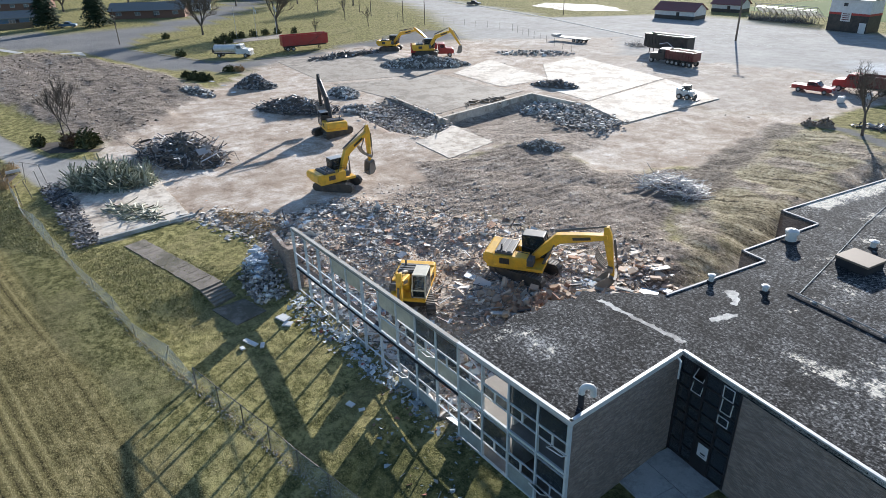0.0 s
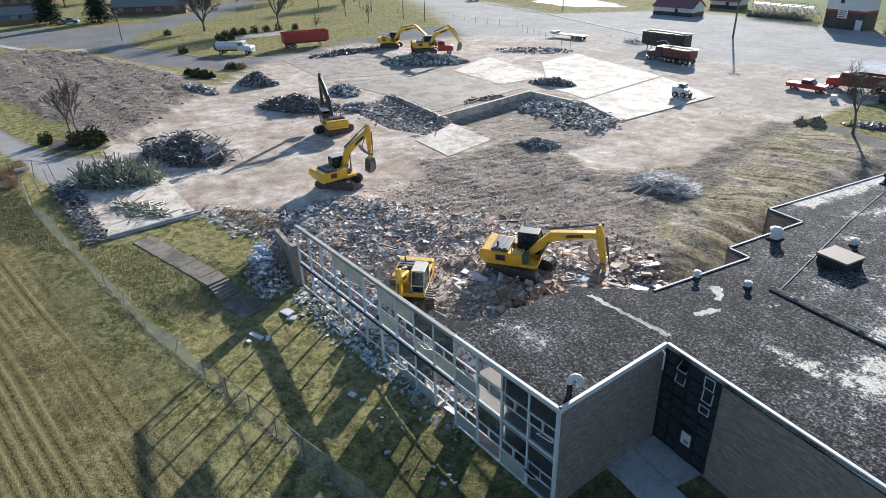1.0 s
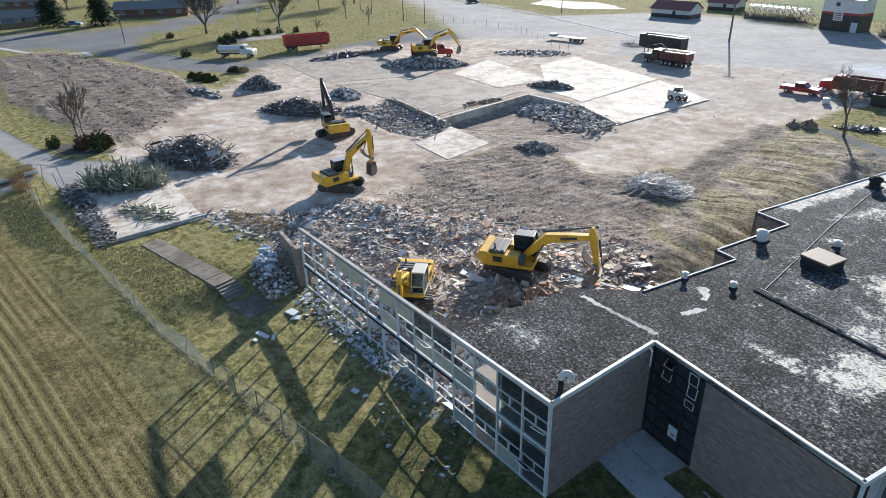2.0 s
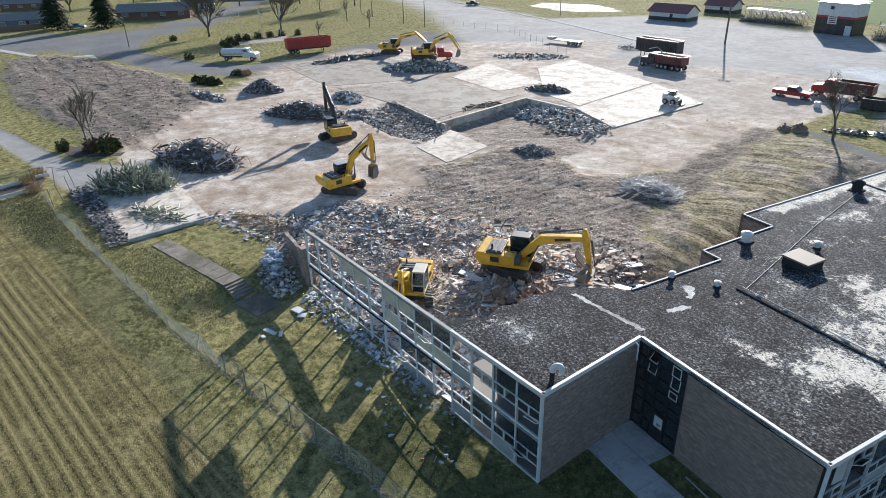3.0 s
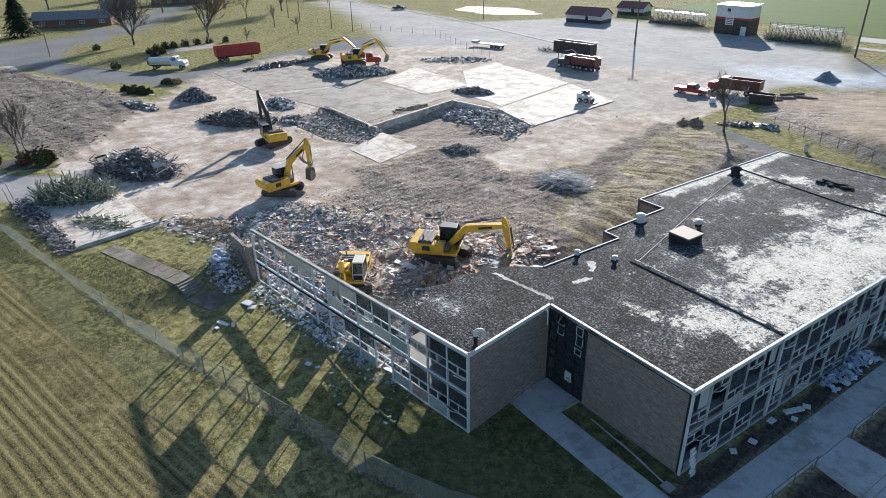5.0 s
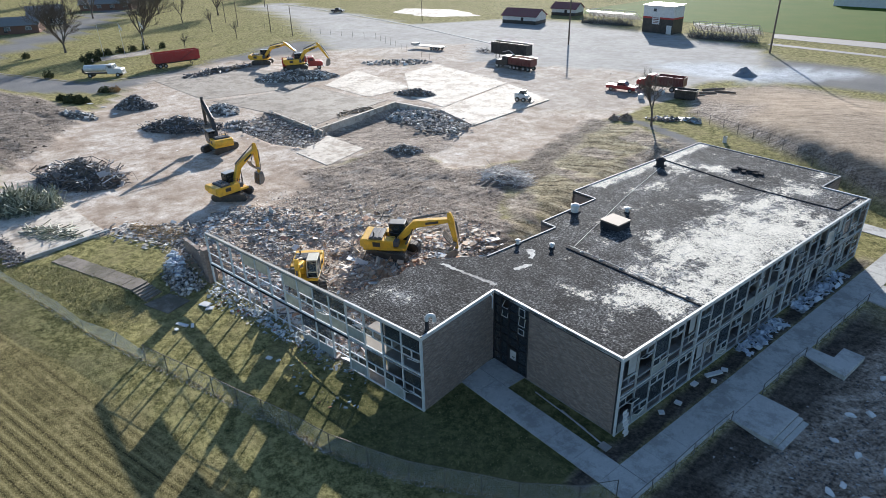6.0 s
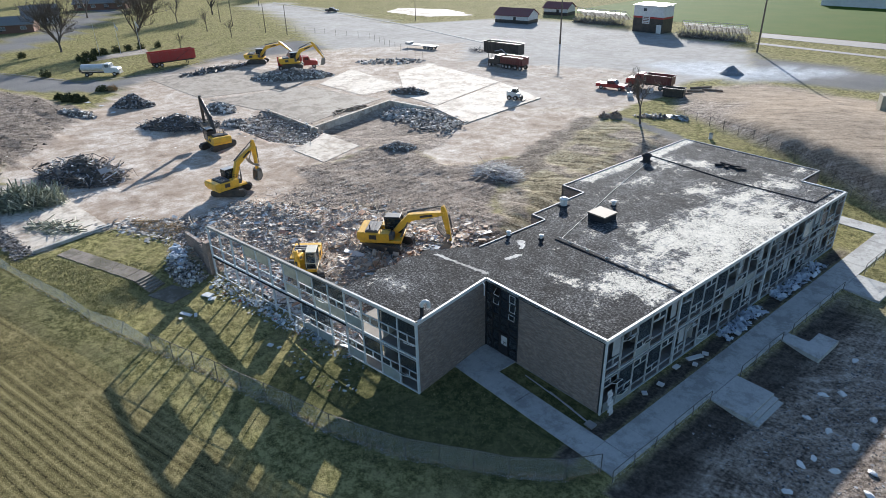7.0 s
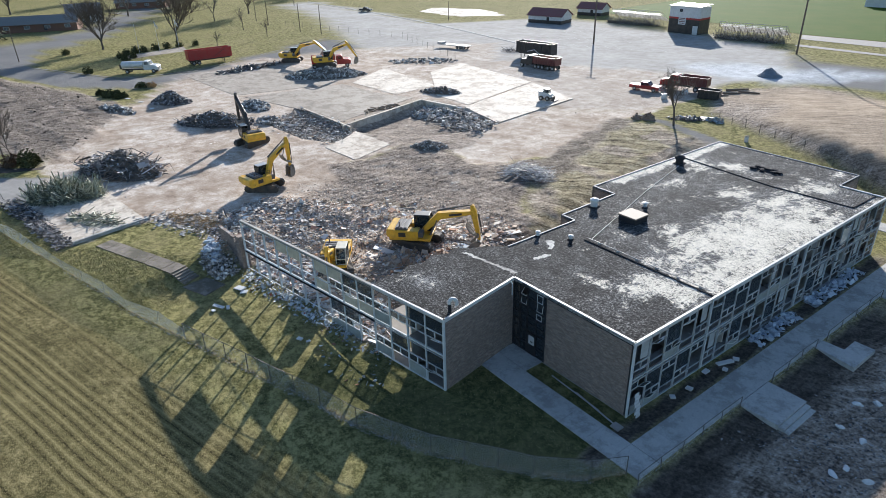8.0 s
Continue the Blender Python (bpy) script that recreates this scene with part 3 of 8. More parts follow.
def build_ground():
    gx = steps_of(-64, 33, 0.45, -3500, 2500)
    gy = steps_of(-36, 66, 0.45, -2500, 3500)
    X, Y = np.meshgrid(gx, gy)
    Z = height(X, Y)
    GRID.update(x=gx, y=gy, z=Z)
    me = bpy.data.meshes.new("ground")
    nx, ny = len(gx), len(gy)
    idx = np.arange(nx * ny).reshape(ny, nx)
    quads = np.stack([idx[:-1, :-1], idx[:-1, 1:], idx[1:, 1:], idx[1:, :-1]], -1).reshape(-1, 4)
    me.vertices.add(nx * ny)
    me.vertices.foreach_set("co", np.stack([X, Y, Z], -1).ravel())
    me.loops.add(quads.size)
    me.polygons.add(len(quads))
    me.polygons.foreach_set("loop_start", np.arange(0, quads.size, 4))
    me.loops.foreach_set("vertex_index", quads.ravel())
    me.update(calc_edges=True)
    me.polygons.foreach_set("use_smooth", np.ones(len(quads), bool))
    soil = np.maximum.reduce([inside(X, Y, MOUND, 1.5, 2.4, 5), inside(X, Y, SOIL, 1.6, 2.6, 9) * (1 - 0.75 * inside(X, Y, RUBBLE, 4, 1.5, 8)), 0.15 * inside(X, Y, RUBBLE, 2, 1.0, 8), np.minimum(1, 2.6 * inside(X, Y, DIRT_N, 5.5, 0.7, 6)), inside(X, Y, HOLE, 1.5, 0.5), 0.95 * inside(X, Y, PIT, 2, 0.7)])
    ew = _east_of_walk(X, Y)
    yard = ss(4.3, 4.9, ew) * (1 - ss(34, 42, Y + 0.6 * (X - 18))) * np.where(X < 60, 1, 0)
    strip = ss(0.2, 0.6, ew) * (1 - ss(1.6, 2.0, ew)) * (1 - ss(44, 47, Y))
    soil = np.maximum.reduce([soil, yard, strip, 0.8 * inside(X, Y, STRAW, 4, 1.5, 4) * ss(0.5, 0.58, fbm(X, Y, 5, 77)), 0.9 * inside(X, Y, VERGE, 2, 1.6), 0.9 * inside(X, Y, [(-55, 38), (-47, 42), (-42, 48), (-38, 50.5), (-35, 43), (-38, 38), (-43.6, 35.5)], 2, 1.4)])
    straw = inside(X, Y, STRAW, 1.5, 1.8, 4)
    # the lawn polygon by the entrance corner marks building shade painted into the turf
    masks = {"damp": np.maximum.reduce([yard * (1 - ss(7.5, 9.5, ew + 2.0 * fbm(X, Y, 4, 91))), strip, 0.2 * inside(X, Y, SOIL, 3, 2.0, 9), 0.3 * inside(X, Y, PIT, 2, 0.7), 0.5 * inside(X, Y, MOUND, 5, 2, 5), 0.55 * inside(X, Y, VERGE, 2, 1)]), "tilled": inside(X, Y, DIRT_N, 3, 0.7, 6) * ss(0.8, 1.6, Z - base_height(X, Y)) + inside(X, Y, DIRT_N, 3, 0.7, 6) * ss(88, 96, Y), "gravel": inside(X, Y, GRAVEL, 7, 3.5, 19), "mown": ss(-12.9, -15.8, Y - 0.11 * (X + 20) + 1.2 * (fbm(X, Y, 9, 93) - 0.5)), "soil": soil, "lawn_shade": inside(X, Y, [(-8, -0.5), (-11, -5), (-7, -8.5), (4, -6.5), (14, -1), (13, 7), (0, 9), (-1, 0)], 5, 2.0, 17), "straw": straw, "dust": np.maximum(inside(X, Y, DUST, 1.2, 2.0, 14), 0.95 * inside(X, Y, RUBBLE, 3, 1.0, 8)) * (1 - 0.3 * inside(X, Y, LOT, 6)), "lot": np.maximum(inside(X, Y, LOT, 3, 0.6, 15), 0.75 * inside(X, Y, DRIVE, 0.8, 0.15)), "road": np.maximum.reduce([inside(X, Y, ROAD, 1.2, 0.3), inside(X, Y, DRIVE, 0.8, 0.15), inside(X, Y, TRACKWAY, 1.5, 0.4), inside(X, Y, PATH_N, 0.6, 0.15)])}
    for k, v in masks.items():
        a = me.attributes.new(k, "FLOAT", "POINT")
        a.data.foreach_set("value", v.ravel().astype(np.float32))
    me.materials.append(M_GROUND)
    tagged(new("ground", me), "winter lawn, bare mud and dusty demolition ground", "ground", "", "structure")


build_ground()


def uv(u, v, z=0.0):
    """A point given along the long block's short (u) and long (v) side."""
    return (CX + u * UX + v * VX, CY + u * UY + v * VY, z)


UVROT = math.degrees(math.atan2(UY, UX))


def ragged(pts, step=0.45, amp=0.06):
    """The same outline with a chipped, uneven border."""
    out = []
    for (x0, y0), (x1, y1) in zip(pts, pts[1:] + pts[:1]):
        n = max(1, int(math.hypot(x1 - x0, y1 - y0) / step))
        for k in range(n):
            a = amp if k else 0.0
            out.append((x0 + (x1 - x0) * k / n + rnd.uniform(-a, a), y0 + (y1 - y0) * k / n + rnd.uniform(-a, a)))
    return out


def pad(name, pts, thick, material, label, lift=0.06, z=None, bev=0.02):
    bm = bmesh.new()
    if "slab" in name:
        pts = ragged(pts)
    zt = (max(float(base_height(np.array(p[0]), np.array(p[1]))) for p in pts) if z is None else z) + lift
    prism(bm, pts, zt - thick, zt, "z", bev=bev)
    return solid(name, bm, material, label, name.replace("_", " "), kind="structure")


# concrete left from the demolished halls
pad("concrete_slab", [(-64, -10.5), (-46.2, -10.5), (-45.6, -2.2), (-62, -1.5)], 0.8, M_SLAB, "pale dusty concrete floor slab with a broken edge", 0.16)
pad("concrete_slab", [(-51.7, 28.6), (-54.2, 37.0), (-45.0, 36.0), (-43.4, 27.6)], 0.35, M_SLAB, "square pale concrete slab on churned mud", 0.06)
pad("concrete_slab", [(-84.5, 61.3), (-91, 76.3), (-67.9, 70.6), (-68.7, 59.4)], 0.3, M_SLAB, "pale concrete floor slab in dusty ground", 0.04)
pad("concrete_slab", [(-78.5, 79.7), (-80, 92), (-53.7, 85), (-51.5, 62), (-61.3, 63.8)], 0.3, M_SLAB, "bright white concrete floor slab in dusty ground", 0.05)
pad("concrete_slab", [(-50.6, 60), (-39.2, 55.4), (-38.4, 77.4), (-52.7, 84.2)], 0.35, M_SLAB, "bright concrete slab beside the parking lot", 0.15)
pad("concrete_slab", [(-91.9, 39), (-68.2, 40.5), (-61.4, 38.6), (-63.8, 59.8), (-71, 58), (-85, 59)], 0.3, M_SLABT, "tan dusty concrete floor slab", 0.05)
pad("concrete_slab", [(-123.3, 42), (-95, 38.5), (-87, 57), (-96, 66), (-118, 62)], 0.25, M_SLABT, "tan dusty concrete slab with debris", 0.035)

bm = bmesh.new()
prism(bm, [(-58.6, 37.8), (-61.0, 59.4), (-61.5, 59.4), (-59.1, 37.8)], 0.0, 2.1, "z")
prism(bm, [(-61.0, 59.0), (-52.0, 59.3), (-52.0, 59.8), (-61.3, 59.6)], 0.0, 2.05, "z")
solid("pit_wall", bm, M_SLAB, "grey concrete basement wall along a rubble pit", "wall", kind="structure")
bm = bmesh.new()
prism(bm, [(-57.5, 38.2), (-74.5, 40.7), (-74.5, 41.1), (-57.5, 38.6)], 0.4, 2.0, "z")
solid("pit_wall", bm, M_SLAB, "grey concrete footing beside a rubble hole", "wall", kind="structure")

# walks of the school

WALKS = [([(-11.9, -4.1), (4.25, -4.1), (4.25, -1.9), (-11.9, -1.9)], "concrete walk leading to the entrance"), ([(-11.8, -1.88), (-8.4, -1.88), (-8.4, 0.0), (-11.8, 0.0)], "concrete landing at the entrance door"), ([(1.9, -1.88), (4.25, -1.88), (4.25, 46.8), (1.9, 46.8)], "long concrete walk beside the window wall"), ([(-14, 46.82), (9, 46.82), (9, 49.2), (-14, 49.2)], "concrete walk across the lawn at the far end")]
for pts, lab in WALKS:
    walk_way = thing("pavement", lab, "pavement", kind="structure")
    (u0, v0), (u1, v1) = pts[0], pts[2]
    nu, nv = max(1, round((u1 - u0) / 2.3)), max(1, round((v1 - v0) / 2.3))
    for i in range(nu):
        for j in range(nv):
            a, b = u0 + (u1 - u0) * i / nu, u0 + (u1 - u0) * (i + 1) / nu
            c, d = v0 + (v1 - v0) * j / nv, v0 + (v1 - v0) * (j + 1) / nv
            g = 0.012
            zt = 0.07 + rnd.uniform(-0.008, 0.008)
            bm = bmesh.new()
            prism(bm, [uv(a + g, c + g)[:2], uv(b - g, c + g)[:2], uv(b - g, d - g)[:2], uv(a + g, d - g)[:2]], -0.2, zt, "z")
            part("slab", bm, M_WALK, walk_way)
for pts, lab in (([(4.27, 7.5), (7.2, 7.5), (7.2, 11.6), (4.27, 11.6)], "concrete landing with a step beside the walk"), ([(4.27, 18.9), (7.6, 18.4), (7.6, 22.2), (6.0, 22.2), (6.0, 20.3), (4.27, 20.3)], "small concrete pad beside the walk"), ([(4.27, 31.5), (7.5, 31.5), (7.5, 35.5), (4.27, 35.5)], "small concrete pad with a hatch beside the walk")):
    bm = bmesh.new()
    prism(bm, [uv(*p)[:2] for p in pts], -0.4, 0.06, "z", bev=0.015)
    if "step" in lab:
        prism(bm, [uv(*p)[:2] for p in ((7.22, 7.6), (7.6, 7.6), (7.6, 11.5), (7.22, 11.5))], -0.5, -0.1, "z", bev=0.015)
        prism(bm, [uv(*p)[:2] for p in ((7.62, 7.6), (8.0, 7.6), (8.0, 11.5), (7.62, 11.5))], -0.6, -0.26, "z", bev=0.015)
    solid("pavement", bm, M_WALK, lab, "pavement", kind="structure")

# garden path and its steps
garden_path = thing("pavement", "old grey concrete garden path in the lawn", "pavement", kind="structure")
a, b = Vector((-43.4, -8.1)), Vector((-31.2, -5.6))
d = (b - a).normalized()
w = Vector((-d.y, d.x)) * 0.9
for i in range(8):
    p, q = a + (b - a) * i / 8, a + (b - a) * (i + 1) / 8 - d * 0.03
    z = gz(*((p + q) / 2)) + 0.06
    bm = bmesh.new()
    prism(bm, ragged([tuple((p - w).xy), tuple((q - w).xy), tuple((q + w).xy), tuple((p + w).xy)], 0.4, 0.05), z - 0.3, z, "z")
    part("slab", bm, M_OLDC, garden_path)
st = thing("concrete_steps", "short flight of dark concrete steps in the lawn", "steps", kind="structure")
z0 = gz(*b) + 0.02
for i in range(5):
    bm = bmesh.new()
    p, q = b + d * (0.36 * i), b + d * (0.36 * (i + 1))
    prism(bm, [tuple(p - w), tuple(q - w), tuple(q + w), tuple(p + w)], z0 - 0.125 * (i + 1) - 0.5, z0 - 0.125 * (i + 1) + 0.16, "z", bev=0.01)
    part("step", bm, M_OLDC, st)
bm = bmesh.new()
p, q = b + d * 1.85, b + d * 5.2
zz = gz(*((p + q) / 2)) + 0.07
prism(bm, [tuple(p - w * 1.4), tuple(q - w * 1.4), tuple(q + w * 1.4), tuple(p + w * 1.4)], zz - 0.4, zz, "z", bev=0.02)
solid("pavement", bm, M_OLDC, "damp grey concrete landing below the steps", "pavement", kind="structure")

# ---- the school: a stripped classroom wing and a longer block ----
TOP, MID = 6.4, 3.2
PWING = 27.6 / 14
PBLOCK = 39.8 / 22


def wall_strip(bm, p, q, z0, z1, t):
    """A wall from p to q; its thickness t lies to the left of the way."""
    p, q = Vector(p[:2]), Vector(q[:2])
    d = (q - p).normalized()
    n = Vector((-d.y, d.x)) * t
    prism(bm, [tuple(p), tuple(q), tuple(q + n), tuple(p + n)], z0, z1, "z")


def brick_wall(name, p, q, z0, z1, t, parent, label=""):
    """Built along its own x axis, so that the courses run level."""
    p, q = Vector(p[:2]), Vector(q[:2])
    d = q - p
    bm = bmesh.new()
    prism(bm, [(0, 0), (d.length, 0), (d.length, t), (0, t)], z0, z1, "z")
    return part(name, bm, M_BRICK, parent, label, m=pose(p.x, p.y, 0, 0, 0, math.degrees(math.atan2(d.y, d.x))))


school = thing("school_building", "two-storey brown brick school stripped for demolition, gravel roof", "building", kind="structure")
B, C, D = (0.0, 8.37), (CX, CY), uv(0, 39.8)
B2 = uv(-8.28, 0)
brick_wall("wall", (0, 0.12), B, -0.6, TOP - 0.12, 0.3, school)
brick_wall("wall", B2, uv(-0.25, 0), -0.6, TOP - 0.12, 0.3, school)
bm = bmesh.new()
box(bm, (-0.06, 0.06, TOP / 2 - 0.3), (0.14, 0.14, TOP + 0.4))
part("corner_post", bm, M_WFRAME, school)
bm = bmesh.new()
box(bm, (0, 0, 0), (0.26, 0.3, TOP + 0.4), m=Matrix.Translation(uv(-0.12, 0.15, TOP / 2 - 0.25)) @ pose(0, 0, 0, 0, 0, UVROT))
part("corner_post", bm, M_DARKFR, school)
# rear and end walls
for a, b in ((uv(-4.5, 39.8), uv(-4.5, 44.5)), (uv(-4.5, 44.5), uv(-21.3, 44.5)), (uv(-21.3, 44.5), uv(-21.3, 20.2)), (uv(-21.3, 20.2), uv(-18.4, 20.2)), (uv(-18.4, 20.2), uv(-18.2, 12)), (uv(-18.2, 12), uv(-16.5, 12)), (uv(-16.5, 12), uv(-16.5, 3.4)), (uv(0, 39.8), uv(-4.5, 39.8))):
    brick_wall("wall", a, b, -0.6, TOP - 0.14, 0.28, school)
# roof
ROOF = [(0, 0), B, C, D, uv(-4.5, 39.8), uv(-4.5, 44.5), uv(-21.3, 44.5), uv(-21.3, 20.2), uv(-18.4, 20.2), uv(-18.2, 12), uv(-16.5, 12), uv(-16.5, 3.4)]
torn = [(-5.6, 11.1), (-6.3, 10.0), (-7.4, 9.3), (-7.0, 8.2), (-7.9, 6.9), (-7.5, 5.6), (-8.1, 4.3), (-7.7, 3.0), (-8.2, 1.6), (-7.9, 0.0)]
ROOF = [p[:2] for p in ROOF] + torn
bm = bmesh.new()
prism(bm, ROOF, TOP - 0.3, TOP - 0.03, "z")
for k in range(70):
    for co, no in (((-10 + 0.6 * k, 0, 0), (1, 0, 0)), ((0, 0.3 + 0.75 * k, 0), (0, 1, 0))):
        bmesh.ops.bisect_plane(bm, geom=bm.verts[:] + bm.edges[:] + bm.faces[:], plane_co=co, plane_no=no)
roof_me = mesh_of("roof", bm, M_ROOF)


def bare_glitter_field(x, y):
    """How far the gravel has worn off, plus painted wing glitter, from 0 to 1, in the block's own axes."""
    u, v = (x - CX) * UX + (y - CY) * UY, (x - CX) * VX + (y - CY) * VY
    f = 0.66 * ss(-10.5, -5.8, u) * ss(9.3, 10.2, v) * (1 - 0.55 * ss(31, 36, v))
    f = f + 0.13 * ss(9.3, 10.5, v) * (1 - ss(-11.5, -8.5, u))
    # the (-15.9, -5.8) entry puts the wing gravel's sparkle into the colour
    for bu, bv, su, sv, a in ((-4.2, 8.0, 3.0, 1.5, 0.8), (-4.2, 5.6, 1.5, 2.0, 0.55), (-1.2, 7.4, 1.1, 1.4, 0.6), (-3.6, 2.6, 0.8, 1.2, 0.3), (-2.9, 6.1, 0.5, 0.6, -0.45), (-1.4, 4.6, 0.9, 1.1, -0.3), (-8.6, 4.6, 2.6, 0.5, 0.55), (-4.8, 1.9, 1.6, 0.5, 0.4), (-18.8, 35.2, 2.0, 1.4, 0.85), (-14.5, 37.0, 2.6, 1.2, 0.6), (-10.5, 30.0, 2.5, 2.2, 0.45), (-4.4, 22.4, 2.5, 5.0, 0.3), (-9.5, 18.0, 1.5, 3.0, 0.2), (-5.5, 37.5, 2.0, 1.6, 0.5), (-15.9, -5.8, 2.0, 2.0, 0.46), (-16.5, 28.0, 1.4, 4.0, 0.4), (-4.0, 15.2, 1.8, 0.7, -0.35), (-11.0, 13.0, 2.5, 1.2, 0.25), (-2.0, 30.5, 0.8, 2.6, -0.3)):
        f = f + a * np.exp(-((u - bu) / su) ** 2 - ((v - bv) / sv) ** 2)
    f = f + 0.6 * ss(-19.2, -20.4, u) * ss(21, 24, v)
    return np.clip(f, 0, 1)


co = np.zeros(len(roof_me.vertices) * 3)
roof_me.vertices.foreach_get("co", co)
co = co.reshape(-1, 3)
roof_me.attributes.new("bare", "FLOAT", "POINT").data.foreach_set("value", bare_glitter_field(co[:, 0], co[:, 1]).astype(np.float32))
part("roof", roof_me, None, school, "dark gravel roofing with pale bare patches")
bm = bmesh.new()
for a, b in (((-7.9, -0.02), (0.05, -0.02)), ((0.03, 0), (0.03, 8.4)), (B, C), (uv(0.03, -0.03), uv(0.03, 39.8)), (uv(0, 39.83), uv(-4.5, 39.83))):
    wall_strip(bm, a, b, TOP - 0.22, TOP + 0.06, 0.17)
part("roof_edge", bm, M_WHITE, school, "white metal roof edging")
bm = bmesh.new()
for a, b in ((uv(-4.5, 39.8), uv(-4.5, 44.5)), (uv(-4.5, 44.5), uv(-21.3, 44.5)), (uv(-21.3, 44.5), uv(-21.3, 20.2)), (uv(-21.3, 20.2), uv(-18.4, 20.2)), (uv(-18.4, 20.2), uv(-18.2, 12)), (uv(-18.2, 12), uv(-16.5, 12)), (uv(-16.5, 12), uv(-16.5, 3.4))):
    wall_strip(bm, a, b, TOP - 0.25, TOP + 0.05, 0.14)
part("roof_edge", bm, M_EDGE, school, "grey-blue metal roof edging")
bm = bmesh.new()
for a, b in ((uv(-13.0, 9.5), uv(-0.3, 9.5)), (uv(-20.4, 35.5), uv(-9.0, 34.3)), (uv(-9.0, 34.3), uv(-1.0, 34.7)), (uv(-1.0, 34.7), uv(-0.9, 39.5))):
    wall_strip(bm, a, b, TOP - 0.04, TOP + 0.05, 0.12)
part("expansion_joint", bm, M_DARK, school, "dark raised roof joint")
bm = bmesh.new()
for i in range(8):
    u = -15.5 + 2.0 * i
    if u > -13:
        box(bm, (*uv(u, 9.82)[:2], TOP + 0.05), (0.26, 0.16, 0.14), None)
tube(bm, uv(-12.8, 9.85, TOP + 0.13), uv(-0.6, 9.85, TOP + 0.13), 0.035, seg=6)
part("roof_pipe", bm, M_ALU, school, "thin grey pipe on blocks")

# floors, ceilings and partitions behind the windows
bm = bmesh.new()
prism(bm, ROOF, -0.35, 0.06, "z")
part("ground_floor", bm, M_FLOOR, school)
bm = bmesh.new()
inner = [(-0.02, 0.15), (-0.3, 8.2), uv(-11.5, 0.32)[:2], uv(-0.3, 0.32)[:2], uv(-0.14, 39.6)[:2], uv(-4.8, 39.5)[:2], uv(-4.8, 44.2)[:2], uv(-21, 44.2)[:2], uv(-21, 20.5)[:2], uv(-16.2, 11.6)[:2], uv(-16.2, 3.6)[:2], (-6.0, 9.6), (-7.6, 5.0), (-7.8, 0.15)]
prism(bm, inner, MID - 0.25, MID + 0.02, "z")
part("upper_floor", bm, M_FLOOR, school)
bm = bmesh.new()
for v in (5.4, 12.6, 19.8, 27.1, 34.3):
    wall_strip(bm, uv(-0.35, v), uv(-7.6, v), 0.06, MID - 0.26, 0.14)
    wall_strip(bm, uv(-0.35, v), uv(-7.6, v), MID + 0.03, TOP - 0.31, 0.14)
for z0, z1 in ((0.06, MID - 0.26), (MID + 0.03, TOP - 0.31)):
    wall_strip(bm, uv(-7.7, 0.4), uv(-7.7, 39.4), z0, z1, 0.15)
    wall_strip(bm, (-5.9, 7.2), (-0.4, 7.2), z0, z1, 0.15)
    wall_strip(bm, (-4.0, 0.5), (-4.0, 7.1), z0, z1, 0.14)
part("partition", bm, M_INT, school, "dusty pale interior partition walls")


# window bays: one window a storey
def window_meshes(pitch, kind):
    """The mesh pieces of one bay; x along the wall, y into the room."""
    def bars(items):
        b = bmesh.new()
        for x0, x1, z0, z1, y0, y1 in items:
            box(b, ((x0 + x1) / 2, (y0 + y1) / 2, (z0 + z1) / 2), (x1 - x0, y1 - y0, z1 - z0))
        return b
    p = pitch
    if kind in ("wing", "bare"):
        zs, split = (0.06, 1.12, 1.82, 2.95), (1.12, 1.82)
    elif kind == "high":
        zs, split = (0.06, 0.78, 2.32, 2.95), (2.32, 2.95)
    else:
        zs, split = (0.06, 0.72, 1.36, 2.95), (0.72, 1.36)
    it = [(-0.05, 0.05, 0, 3.2, -0.05, 0.12)] if kind in ("wing", "bare") else [(-0.032, 0.032, 0, 3.2, -0.06, 0.08)]
    for z in zs[1:]:
        it.append((0.062, p - 0.062, z - 0.021, z + 0.021, -0.03, 0.06))
    it.append((0.062, p - 0.062, 0.0, 0.1, -0.04, 0.08))
    it.append((0.062, p - 0.062, 2.93, 2.99, -0.03, 0.06))
    it.append((0.062, p - 0.062, 3.1, 3.2, 0.0, 0.05))
    if kind == "bare":
        return mesh_of("window_frame", bars([it[0], it[1], it[4], it[5]]), M_WFRAME), zs, split
    it.append((p * 0.5 - 0.022, p * 0.5 + 0.022, split[0] + 0.036, split[1] - 0.036, -0.015, 0.07))
    return mesh_of("window_frame", bars(it), M_WFRAME if kind == "wing" else M_BFRAME), zs, split


def sash_mesh(w, h):
    b = bmesh.new()
    f = 0.038
    for x0, x1, z0, z1 in ((0, w, 0, f), (0, w, h - f, h), (0, f, f, h - f), (w - f, w, f, h - f)):
        box(b, ((x0 + x1) / 2, 0, (z0 + z1) / 2), (x1 - x0, 0.045, z1 - z0))
    return mesh_of("sash", b, M_WHITE)


def sheet_mesh(name, w, h, material, t=0.012):
    b = bmesh.new()
    box(b, (w / 2, 0, h / 2), (w, t, h))
    return mesh_of(name, b, material)


KITS = {}


